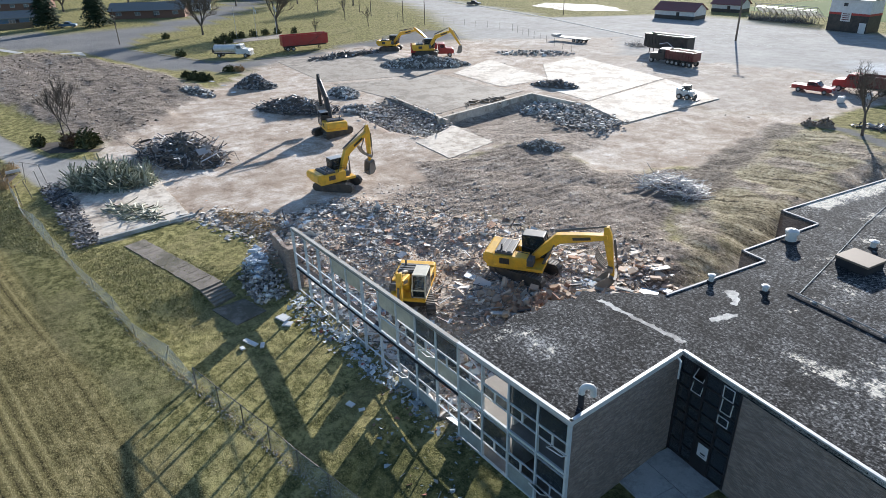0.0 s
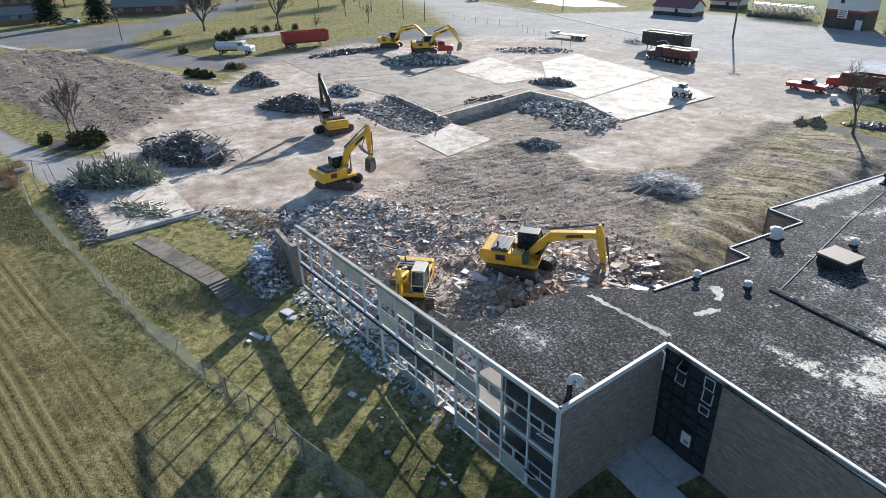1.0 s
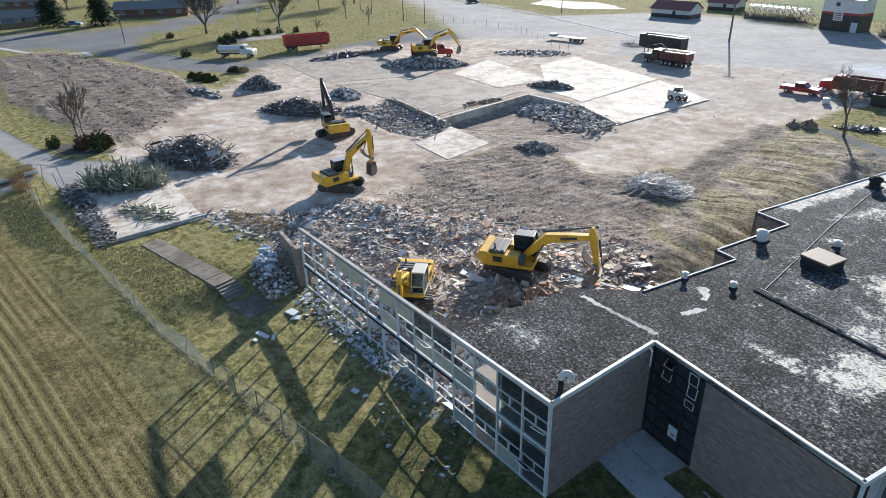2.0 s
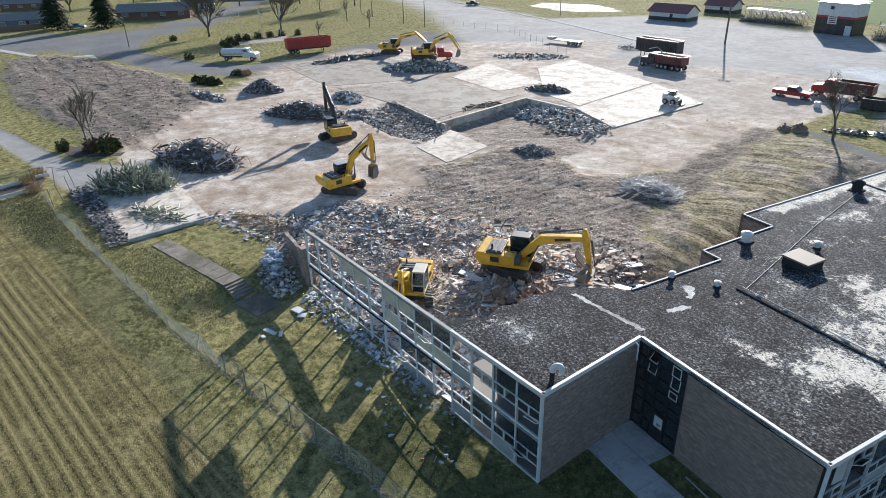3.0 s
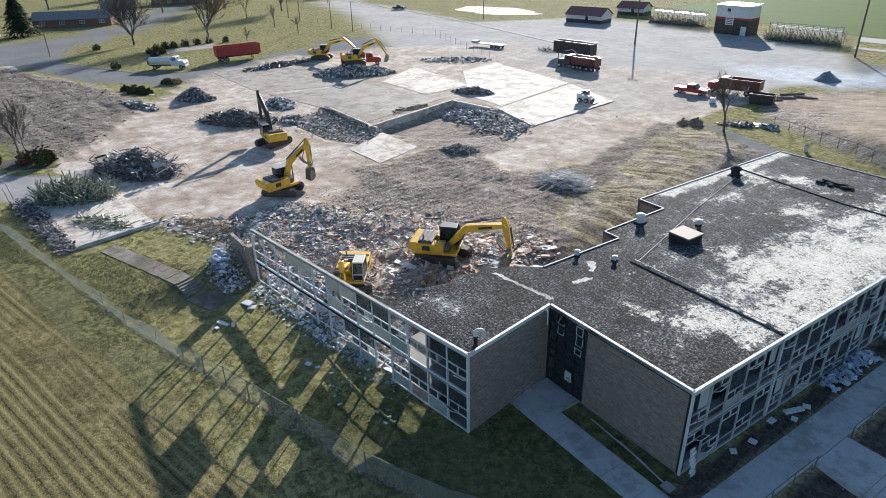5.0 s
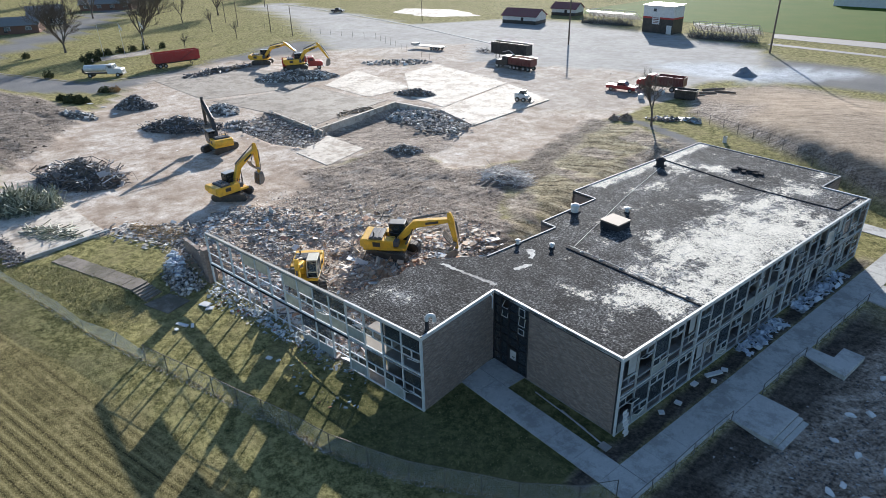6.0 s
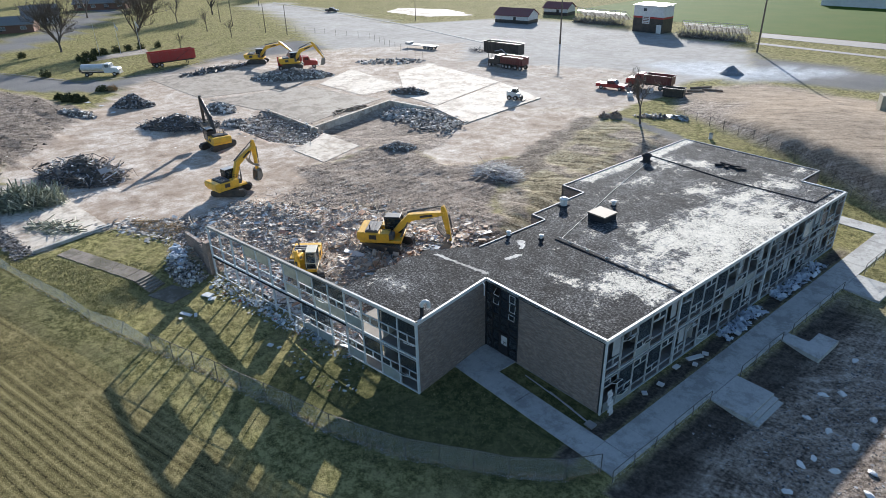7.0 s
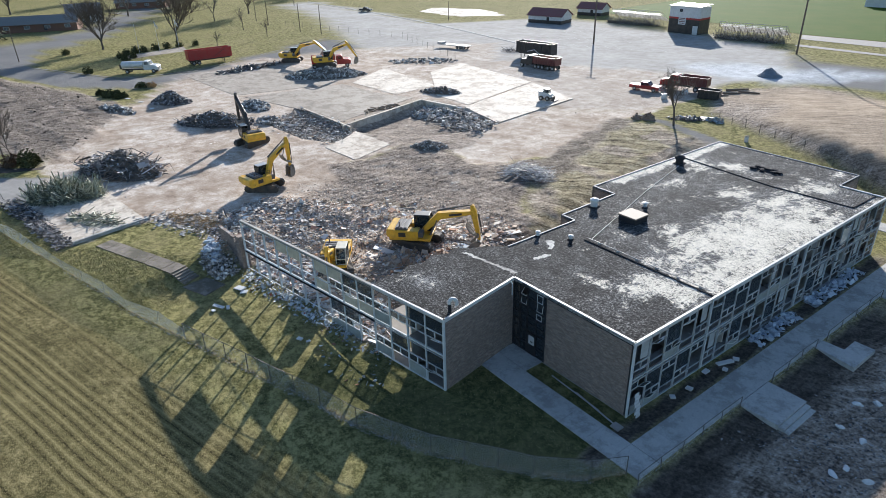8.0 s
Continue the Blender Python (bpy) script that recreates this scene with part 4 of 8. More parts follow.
def kit(pitch, kind):
    if (pitch, kind) not in KITS:
        fr, zs, split = window_meshes(pitch, kind)
        hw, sh = pitch / 2 - 0.09, split[1] - split[0] - 0.08
        lights = [(zs[i] + 0.04, zs[i + 1] - 0.04) for i in range(3)]
        big = lights[2] if kind in ("wing", "bare", "low") else lights[1]
        KITS[(pitch, kind)] = dict(fr=fr, split=split, hw=hw, sash=sash_mesh(hw, sh), small=sheet_mesh("pane", hw - 0.1, sh - 0.1, M_GLASS), big=big, pane=sheet_mesh("pane", pitch - 0.12, big[1] - big[0], M_GLASS), frost=sheet_mesh("pane", pitch - 0.12, big[1] - big[0], M_FROST), curtain=sheet_mesh("blind", pitch * 0.45, big[1] - big[0], M_BLIND), board=sheet_mesh("board", pitch - 0.14, big[1] - big[0], M_CREAMB, 0.03), panel=sheet_mesh("spandrel_panel", pitch - 0.12, lights[0][1] - lights[0][0] - 0.06, M_PANEL, 0.03), dark=sheet_mesh("spandrel_panel", pitch - 0.12, lights[0][1] - lights[0][0] - 0.06, M_DARKFR, 0.03))
    return KITS[(pitch, kind)]


wr = random.Random(41)


def window(pitch, kind, m, parent, glazed, panel, curtain=0.0, frost=0.0, sash=0.8):
    k = kit(pitch, kind)
    ob = part("window", k["fr"], None, parent, m=m)
    for side in range(2):
        if wr.random() < sash:
            r = wr.random()
            tilt = wr.uniform(20, 65) if r < (0.45 if kind in ("high", "low") else 0.3) else 0
            s = part("sash", k["sash"], None, ob, m=pose(0.06 + side * (pitch / 2 - 0.03), 0.0, k["split"][0] + 0.04, tilt if tilt else 0, 0, wr.uniform(-6, 6) if tilt else 0))
            if wr.random() < 0.85:
                s2 = part("pane", k["small"], None, ob, m=s.matrix_basis @ pose(0.05, 0, 0.05))
    if wr.random() < glazed:
        part("pane", k["frost"] if wr.random() < frost else k["pane"], None, ob, m=pose(0.06, 0.03, k["big"][0]))
    if wr.random() < curtain:
        part("blind", k["curtain"], None, ob, "pale torn blind", m=pose(0.08 if wr.random() < 0.15 else pitch * 0.52, 0.14, k["big"][0], 0, 0, wr.uniform(-4, 4)))
    r = wr.random()
    if r < panel:
        part("spandrel_panel", k["panel"] if wr.random() < 0.75 else k["dark"], None, ob, m=pose(0.06, 0.04, 0.12))
    return ob


# the wing's window wall: x runs from the far end to the corner
for s, z in enumerate((0.0, MID)):
    for i in range(14):
        x = -27.6 + i * PWING
        near = i >= 7
        wing_bay = window(PWING, "wing" if near else "bare", pose(x, 0.02, z), school, 0.7 if near else 0.0, 0.5 if near else 0.0, 0.0, 0.12 if near else 0.9, 0.85 if near else 0.1)
        if s and i in (3, 4, 6, 7):
            part("board", kit(PWING, "bare")["board"], None, wing_bay, "cream board left in the frame", m=pose(0.07, 0.045, kit(PWING, "bare")["big"][0] + 0.02))
        if s and i in (6, 8, 9):
            part("board", kit(PWING, "bare")["board"], None, wing_bay, "cream board left in the frame", m=pose(0.07, 0.09, 0.16))
        if not near and not s and i % 3 == 1:
            part("spandrel_panel", kit(PWING, "bare")["panel"], None, wing_bay, m=pose(0.06, 0.04, 0.12))
bm = bmesh.new()
for x in (-27.6, 0.0):
    box(bm, (x + (0.02 if x else -0.07), 0.04, TOP / 2), (0.13, 0.18, TOP))
part("mullion", bm, M_WFRAME, school)
bm = bmesh.new()
box(bm, (-17.75, 0.04, TOP - 0.05), (19.7, 0.14, 0.13))
box(bm, (-17.75, 0.2, TOP - 0.08), (19.7, 0.16, 0.06))
part("roof_edge", bm, M_INT, school, "bare pale roof beam over the window wall")
bm = bmesh.new()
box(bm, (-17.75, 0.02, TOP - 0.17), (19.7, 0.1, 0.1))
part("beam", bm, M_SHELF, school, "grey lintel under the roof beam")
bm = bmesh.new()
box(bm, (-17.75, 0.3, MID - 0.12), (19.7, 0.42, 0.24))
for k in range(46):
    box(bm, (-27.4 + k * 0.43, 0.0, MID - 0.16), (0.41, 0.09, rnd.uniform(0.12, 0.22)))
part("beam", bm, M_DARK, school, "dark torn edge beam")
bm = bmesh.new()
box(bm, (-17.75, -0.015, MID + 0.03), (19.7, 0.1, 0.05))
part("floor_edge", bm, M_WFRAME, school, "pale metal strip along the floor edge")
# the long block's window wall
for s, z in enumerate((0.0, MID)):
    for i in range(22):
        m = Matrix.Translation(uv(0, i * PBLOCK, z)) @ pose(0, 0, 0, 0, 0, UVROT + 90)
        window(PBLOCK, "high" if (i + s) % 2 == 0 else "low", m, school, 0.3, 0.3, 0.62 if (i + s) % 2 else 0.08, 0.05, 0.85)
        bm = bmesh.new()
        box(bm, (PBLOCK / 2, 0.32, 0.74), (PBLOCK - 0.14, 0.42, 0.05))
        if (i + s) % 3 == 0:
            box(bm, (PBLOCK / 2, 0.5, 0.4), (PBLOCK - 0.3, 0.06, 0.62))
        part("sill", bm, M_SHELF, school, "dusty grey window shelf", m=m)
bm = bmesh.new()
for v in (0.0, 39.8):
    box(bm, (0, 0, 0), (0.14, 0.14, TOP), m=Matrix.Translation(uv(0, v, TOP / 2)) @ pose(0, 0, 0, 0, 0, UVROT))
tube(bm, uv(0.08, 9.1, 0.1), uv(0.08, 9.1, TOP), 0.05, seg=8)
tube(bm, uv(0.08, 23.6, 0.1), uv(0.08, 23.6, TOP), 0.05, seg=8)
part("mullion", bm, M_WFRAME, school)

# entrance glazing in the inner corner
ent = part("entrance", bmesh.new(), None, school, "dark glazed entrance front with a door")
ang = math.degrees(math.atan2(B2[1] - B[1], B2[0] - B[0]))
ent.matrix_basis = pose(B[0] + 0.05, B[1] - 0.02, 0, 0, 0, ang)
EW = math.hypot(B2[0] - B[0], B2[1] - B[1]) - 0.08
bm = bmesh.new()
cols = [0, EW * 0.22, EW * 0.44, EW * 0.72, EW]
for x in cols:
    box(bm, (x, 0.05, 3.1), (0.1, 0.14, 6.2))
for z in (0.1, 0.95, 2.2, 2.9, 3.6, 4.45, 5.3, 6.12):
    for a, b in zip(cols, cols[1:]):
        box(bm, ((a + b) / 2, 0.05, z), (b - a - 0.1, 0.12, 0.09))
part("door_frame", bm, M_DARKFR, ent)
pan = sheet_mesh("pane", 1.0, 1.0, M_GLASS)
for a, b in zip(cols, cols[1:]):
    for z0, z1 in ((0.15, 0.9), (1.0, 2.15), (2.25, 2.85), (2.95, 3.55), (3.65, 4.4), (4.5, 5.25), (5.35, 6.07)):
        if (a, z0) in ((cols[1], 5.35),):
            continue
        p = part("pane", pan, None, ent, m=pose(a + 0.05, 0.07, z0) @ Matrix.Diagonal((b - a - 0.1, 1, z1 - z0, 1)))
bm = bmesh.new()
box(bm, (cols[2] + 0.5, -0.02, 1.05), (0.98, 0.05, 2.1))
part("door", bm, M_DARKFR, ent, "dark metal entrance door")
bm = bmesh.new()
box(bm, (cols[2] + 0.62, -0.06, 1.5), (0.62, 0.02, 0.8))
nt = part("notice", bm, M_WHITEP, ent, "white paper notice on the door")
bm = bmesh.new()
box(bm, (cols[2] + 0.66, -0.075, 1.36), (0.28, 0.006, 0.1))
box(bm, (cols[2] + 0.66, -0.075, 1.22), (0.3, 0.006, 0.03))
part("print", bm, M_DARKFR, ent, "dark printed block")
for x, z, h, tilt in ((cols[1] + 0.05, 4.55, 0.72, -14), (cols[1] + 0.05, 5.35, 0.7, -40), (cols[3] + 0.05, 4.5, 0.8, -6), (cols[3] + 0.05, 5.35, 0.7, 0), (cols[3] + 0.02, 3.75, 0.5, 0)):
    part("sash", sash_mesh(0.62, h), None, ent, "white sash hanging open", m=pose(x, -0.03, z, tilt))
bm = bmesh.new()
wall_strip(bm, (0.05, 8.9), (3.3, 8.3), 0.0, TOP - 0.3, 0.1)
part("partition", bm, M_DARKFR, school)
bm = bmesh.new()
tube(bm, (0.42, 7.6, 5.3), (0.42, 7.6, 6.35), 0.05)
tube(bm, (0.42, 7.6, 6.35), (0.2, 7.6, 6.5), 0.05)
part("downpipe", bm, M_WHITE, school, "short white pipe at the eaves")

# brick stub and buttress where the wing was torn off
stub = thing("broken_wall", "torn stub of brown brick wall at the wing's end", "wall", kind="structure")
brick_wall("pier", (-28.5, -0.4), (-27.75, -0.4), 0.2, 4.6, 0.9, stub)
brick_wall("wall", (-34.5, 1.0), (-28.52, -0.1), 0.6, 3.3, 0.35, stub)
bm = bmesh.new()
for i in range(9):
    x = -34.2 + i * 0.62
    box(bm, (x, 1.15 - (x + 34.5) * 0.184, 3.3 + rnd.uniform(0.0, 0.25)), (0.6, 0.33, rnd.uniform(0.1, 0.6)))
part("broken_top", bm, M_BRICK, stub)


# things on the roof
def roof_vent(x, y, r, h, label, cap=1.5, m=None, base=True):
    o = thing("roof_vent", label, "roof vent", pose(x, y, TOP - 0.03), "roof vents")
    b = bmesh.new()
    tube(b, (0, 0, 0), (0, 0, h), r, r * 0.95, 14)
    part("pipe", b, m or M_WHITE, o, smooth=False)
    b = bmesh.new()
    tube(b, (0, 0, h + 0.02), (0, 0, h + r * 0.6), r * cap, r * cap, 14)
    tube(b, (0, 0, h + r * 0.6), (0, 0, h + r * 1.0), r * cap, r * 0.4, 14)
    part("cap", b, m or M_WHITE, o)
    if base:
        b = bmesh.new()
        box(b, (0, 0, 0.05), (r * 2.7, r * 2.7, 0.1), taper=(0.8, 0.8))
        part("flashing", b, M_DARK, o)
    return o


roof_vent(-2.78, 25.2, 0.36, 0.6, "pale grey round roof vent on the gravel roof", 1.25)
roof_vent(-0.42, 17.3, 0.16, 0.32, "small white capped roof vent")
roof_vent(-3.1, 16.0, 0.16, 0.4, "small white capped roof vent")
roof_vent(1.2, 28.2, 0.18, 0.42, "small white mushroom roof vent", 1.7)
roof_vent(-1.9, 42.7, 0.45, 0.6, "dark round roof vent near the roof edge", 1.25, M_DARK)
hatch = thing("roof_hatch", "dark square roof hatch with a tan lid", "roof hatch", pose(1.75, 24.7, TOP - 0.03, 0, 0, UVROT))
bm = bmesh.new()
rbox(bm, (0, 0, 0.27), (1.95, 1.85, 0.54), 0.03)
part("curb", bm, M_DARK, hatch)
bm = bmesh.new()
rbox(bm, (0, 0, 0.61), (2.1, 2.0, 0.14), 0.03)
part("lid", bm, worn("tan_lid", (0.22, 0.16, 0.115), 0.7), hatch, "faded tan lid")
gv = thing("gooseneck_vent", "white gooseneck vent with a dark stem on the roof", "roof vent", pose(-0.5, 1.2, TOP - 0.03, 0, 0, 48), "roof vents")
bm = bmesh.new()
tube(bm, (0, 0, 0), (0, 0, 0.75), 0.14, seg=12)
part("stem", bm, M_DARK, gv)
bm = bmesh.new()
pts = [Vector((0.26 - 0.26 * math.cos(a), 0, 0.85 + 0.26 * math.sin(a))) for a in np.linspace(0, math.pi * 1.0, 8)]
pts = [Vector((0, 0, 0.7))] + pts + [Vector((0.52, 0, 0.6))]
rings = []
for i, p in enumerate(pts):
    d = (pts[min(i + 1, len(pts) - 1)] - pts[max(i - 1, 0)]).normalized()
    side = Vector((0, 1, 0))
    nrm = side.cross(d)
    rings.append([bm.verts.new(p + 0.15 * (math.cos(k * math.pi / 7) * side + math.sin(k * math.pi / 7) * nrm)) for k in range(14)])
for r0, r1 in zip(rings, rings[1:]):
    for k in range(14):
        bm.faces.new((r0[k], r0[(k + 1) % 14], r1[(k + 1) % 14], r1[k]))
part("elbow", bm, M_WHITE, gv, "white painted elbow", smooth=True)
cable = thing("roof_cable", "thin pale cable lying across the roof", "cable")
bm = bmesh.new()
pts = [Vector((1.0, 18.6, TOP + 0.02)), Vector((0.2, 25.0, TOP + 0.02)), Vector((-0.7, 32.0, TOP + 0.02)), Vector((-1.6, 42.2, TOP + 0.02))]
for p, q in zip(pts, pts[1:]):
    tube(bm, p, q, 0.022, seg=5)
part("line", bm, M_WHITE, cable)
heap = thing("roof_junk", "small heap of dark junk on the gravel roof", "debris", pose(6.6, 46.5, TOP - 0.03))
for i in range(26):
    bm = bmesh.new()
    rbox(bm, (rnd.uniform(-1.5, 1.5), rnd.uniform(-0.6, 0.6), rnd.uniform(0.06, 0.16)), (rnd.uniform(0.2, 0.7), rnd.uniform(0.15, 0.4), rnd.uniform(0.1, 0.3)), 0.02)
    part("scrap", bm, M_DARK, heap)
# bare membrane on the roof
for pts, nm in (([(-6.2, 9.05), (-3.3, 9.0), (-0.4, 8.98), (-0.3, 9.3), (-2.0, 9.36), (-4.2, 9.28), (-6.0, 9.4)], "roof_seam"), ([(-2.0, 15.6), (-1.6, 16.2), (-1.2, 15.9), (-0.8, 15.2), (-0.6, 14.6), (-0.95, 14.5), (-1.2, 15.1)], "bare_patch"), ([(-0.9, 12.2), (-0.6, 13.2), (-0.1, 13.9), (0.05, 13.5), (-0.3, 12.7), (-0.6, 12.0)], "bare_patch")):
    bm = bmesh.new()
    prism(bm, ragged([(x, y) for x, y in pts], 0.16, 0.09), TOP - 0.05, TOP - 0.024, "z")
    part(nm, bm, M_BARE, school, "pale bare roof membrane")


# ---- machines and vehicles ----
def beam(bm, pts, hs, w, m=None):
    """A box-section arm along points (x, z) with depth hs."""
    P = [Vector((p[0], p[1])) for p in pts]
    up, lo = [], []
    for i, p in enumerate(P):
        a, b = P[max(i - 1, 0)], P[min(i + 1, len(P) - 1)]
        d = (b - a).normalized()
        n = Vector((-d.y, d.x)) * hs[i] / 2
        up.append(tuple(p + n))
        lo.append(tuple(p - n))
    prism(bm, up + lo[::-1], -w / 2, w / 2, "y", m, bev=0.025)


SHOE = {}


def excavator(x, y, z, track, swing, tip, end, paint=None, arm_paint=None, label="", size=1.0, curl=-40, tilt=0.0, roof_paint=None, thumb=False):
    """tip: the boom's end, end: the arm's end, both (forward, height) from the turntable's foot."""
    paint, arm_paint = paint or M_YEL, arm_paint or paint or M_YEL
    o = thing("excavator", label, "excavator", pose(x, y, z, tilt, 0, track) @ Matrix.Scale(size, 4), "excavators")
    S = pose(0, 0, 0, 0, 0, swing)
    for s in (-1, 1):
        bm = bmesh.new()
        prof = []
        for k in range(9):
            a = math.pi / 2 - math.pi * k / 8
            prof.append((1.75 + 0.46 * math.cos(a), 0.47 + 0.46 * math.sin(a)))
        for k in range(9):
            a = -math.pi / 2 - math.pi * k / 8
            prof.append((-1.75 + 0.46 * math.cos(a), 0.47 + 0.46 * math.sin(a)))
        prism(bm, prof, s * 1.2 - 0.3, s * 1.2 + 0.3, "y")
        tr = part("track", bm, M_TRACK, o)
        if "shoe" not in SHOE:
            sb = bmesh.new()
            box(sb, (0, 0, 0), (0.09, 0.62, 0.05))
            SHOE["shoe"] = mesh_of("track_shoe", sb, M_STEEL)
        for k in range(15):
            for zz in (0.95, -0.0):
                part("track_shoe", SHOE["shoe"], None, tr, m=pose(-1.75 + k * 0.25, s * 1.2, zz))
        for k in range(5):
            for e in (-1, 1):
                a = -math.pi / 2 + math.pi * (k + 0.5) / 5
                part("track_shoe", SHOE["shoe"], None, tr, m=Matrix.Translation((e * (1.75 + 0.48 * math.cos(a)), s * 1.2, 0.47 + 0.48 * math.sin(a))) @ pose(0, 0, 0, 0, 90 - math.degrees(a) * e, 0))
        for k in range(6):
            bm = bmesh.new()
            tube(bm, (-1.55 + k * 0.62, s * 0.88, 0.28), (-1.55 + k * 0.62, s * 1.53, 0.28), 0.16, seg=10)
            part("roller", bm, M_TRACK, tr)
        for e in (-1, 1):
            bm = bmesh.new()
            tube(bm, (e * 1.75, s * 0.88, 0.47), (e * 1.75, s * 1.53, 0.47), 0.3, seg=14)
            part("sprocket", bm, M_TRACK, tr)
    bm = bmesh.new()
    rbox(bm, (0, 0, 0.62), (2.2, 1.9, 0.5), 0.06)
    tube(bm, (0, 0, 0.85), (0, 0, 1.1), 0.75, seg=20)
    part("undercarriage", bm, M_TRACK, o)
    # upper works
    bm = bmesh.new()
    rbox(bm, (-0.5, 0, 1.22), (4.1, 2.7, 0.26), 0.05)
    rbox(bm, (-0.85, -0.85, 1.72), (2.5, 1.0, 0.78), 0.07)
    rbox(bm, (-1.25, 0.85, 1.72), (1.7, 1.0, 0.78), 0.07)
    rbox(bm, (-1.45, 0, 1.7), (1.2, 0.9, 0.74), 0.05)
    body = part("upper_body", bm, paint, o, m=S)
    bm = bmesh.new()
    prof = [(-2.05, 1.2), (-2.55, 1.25), (-2.85, 1.5), (-2.85, 2.05), (-2.7, 2.2), (-2.05, 2.2)]
    prism(bm, prof, -1.33, 1.33, "y", bev=0.06)
    part("counterweight", bm, paint, body)
    bm = bmesh.new()
    rbox(bm, (-1.35, -0.1, 2.2), (1.3, 2.1, 0.2), 0.05)
    for k in range(3):
        rbox(bm, (-1.75 + k * 0.4, -0.1, 2.32), (0.26, 1.9, 0.08), 0.03)
    rbox(bm, (0.35, -0.95, 1.75), (1.0, 0.75, 0.55), 0.05)
    tube(bm, (-1.6, -0.7, 2.2), (-1.6, -0.7, 2.75), 0.07, seg=8)
    part("engine_cover", bm, M_DECK, body, "grey engine deck with an exhaust")
    for yy in (-1.36, 1.36):
        bm = bmesh.new()
        box(bm, (-1.55 + 0.32, yy, 1.7), (0.72, 0.02, 0.46))
        for k in range(5):
            box(bm, (-1.55 + k * 0.16, yy * 1.01, 1.7), (0.08, 0.02, 0.42))
        part("vent_grille", bm, M_BLACKM, body)
    for yy in (-1.25, -0.45):
        bm = bmesh.new()
        tube(bm, (-0.4, yy, 2.1), (-0.4, yy, 2.6), 0.025, seg=6)
        tube(bm, (0.7, yy, 2.0), (0.7, yy, 2.45), 0.025, seg=6)
        tube(bm, (-0.4, yy, 2.6), (0.7, yy, 2.45), 0.025, seg=6)
        part("handrail", bm, M_BLACKM, body)
    cabm = bmesh.new()
    side = [(-0.35, 1.35), (1.35, 1.35), (1.5, 2.0), (1.15, 3.0), (-0.35, 3.0)]
    for a, b in zip(side, side[1:] + side[:1]):
        for yy in (0.42, 1.34):
            tube(cabm, (a[0], yy, a[1]), (b[0], yy, b[1]), 0.055, seg=6)
    for p in side:
        tube(cabm, (p[0], 0.42, p[1]), (p[0], 1.34, p[1]), 0.05, seg=6)
    rbox(cabm, (0.5, 0.88, 1.5), (1.7, 0.96, 0.34), 0.03)
    rbox(cabm, (-0.34, 0.88, 2.0), (0.08, 0.94, 1.3), 0.02)
    cab = part("cab", cabm, roof_paint if roof_paint is M_CREAMP else M_BLACKM, body, "cab frame with dark glazing")
    bm = bmesh.new()
    rbox(bm, (0.4, 0.88, 3.02), (1.55, 1.0, 0.1), 0.04)
    part("cab_roof", bm, roof_paint or M_ALU, cab)
    bm = bmesh.new()
    rbox(bm, (0.2, 0.88, 1.95), (0.5, 0.5, 0.5), 0.06)
    rbox(bm, (0.0, 0.88, 2.35), (0.14, 0.48, 0.6), 0.05)
    part("seat", bm, M_BLACKM, cab)
    for yy in (0.4, 1.36):
        bm = bmesh.new()
        prism(bm, side, yy - 0.008, yy + 0.008, "y")
        part("window", bm, M_CAB, cab)
    for (a, b) in ((side[1], side[2]), (side[2], side[3])):
        bm = bmesh.new()
        prism(bm, [a, b, (b[0] - 0.02, b[1]), (a[0] - 0.02, a[1])], 0.42, 1.34, "y")
        part("window", bm, M_CAB, cab)
    # boom, arm, bucket
    foot = Vector((0.55, 1.55))
    T, E = Vector(tip), Vector(end)
    d = T - foot
    n = Vector((-d.y, d.x)).normalized()
    if n.y < 0 and d.x > 0:
        n = -n
    bend = foot + d * 0.42 + n * d.length * 0.16
    bm = bmesh.new()
    beam(bm, [foot, foot + (bend - foot) * 0.5, bend, bend + (T - bend) * 0.55, T], [0.42, 0.62, 0.72, 0.55, 0.34], 0.5)
    boom = part("boom", bm, arm_paint, body)
    a = (E - T).normalized()
    back = T - a * 0.75
    an = Vector((-a.y, a.x))
    bm = bmesh.new()
    beam(bm, [back, T - a * 0.05, T + (E - T) * 0.45, E], [0.3, 0.6, 0.45, 0.26], 0.36)
    part("arm", bm, arm_paint, body)
    def cylinder(r0, r1, yy, thick):
        b = bmesh.new()
        m0 = r0 + (r1 - r0) * 0.6
        tube(b, (r0[0], yy, r0[1]), (m0[0], yy, m0[1]), thick, seg=8)
        tube(b, (m0[0], yy, m0[1]), (r1[0], yy, r1[1]), thick * 0.55, seg=8)
        part("hydraulic_cylinder", b, M_STEEL, body)

    q1 = foot + (bend - foot) * 0.85 - n * 0.15
    for yy in (-0.4, 0.4):
        cylinder(Vector((1.35, 1.3)), q1, yy, 0.1)
    cylinder(bend + n * 0.55, back, 0, 0.1)
    sgn = -1 if an.x < 0 else 1
    cylinder(T + an * sgn * 0.42 + a * 0.2, E - a * 0.45 + an * sgn * 0.4, 0, 0.085)
    bm = bmesh.new()
    Bk = Matrix.Translation((E.x, 0, E.y)) @ pose(0, 0, 0, 0, curl, 0)
    outer = [(-0.3, 0.1), (0.28, 0.05), (0.1, -0.45), (-0.1, -0.95), (-0.55, -1.2), (-1.05, -1.05), (-0.98, -0.98), (-0.55, -1.08), (-0.2, -0.85), (-0.02, -0.4), (-0.1, -0.05)]
    prism(bm, outer, -0.6, 0.6, "y", Bk)
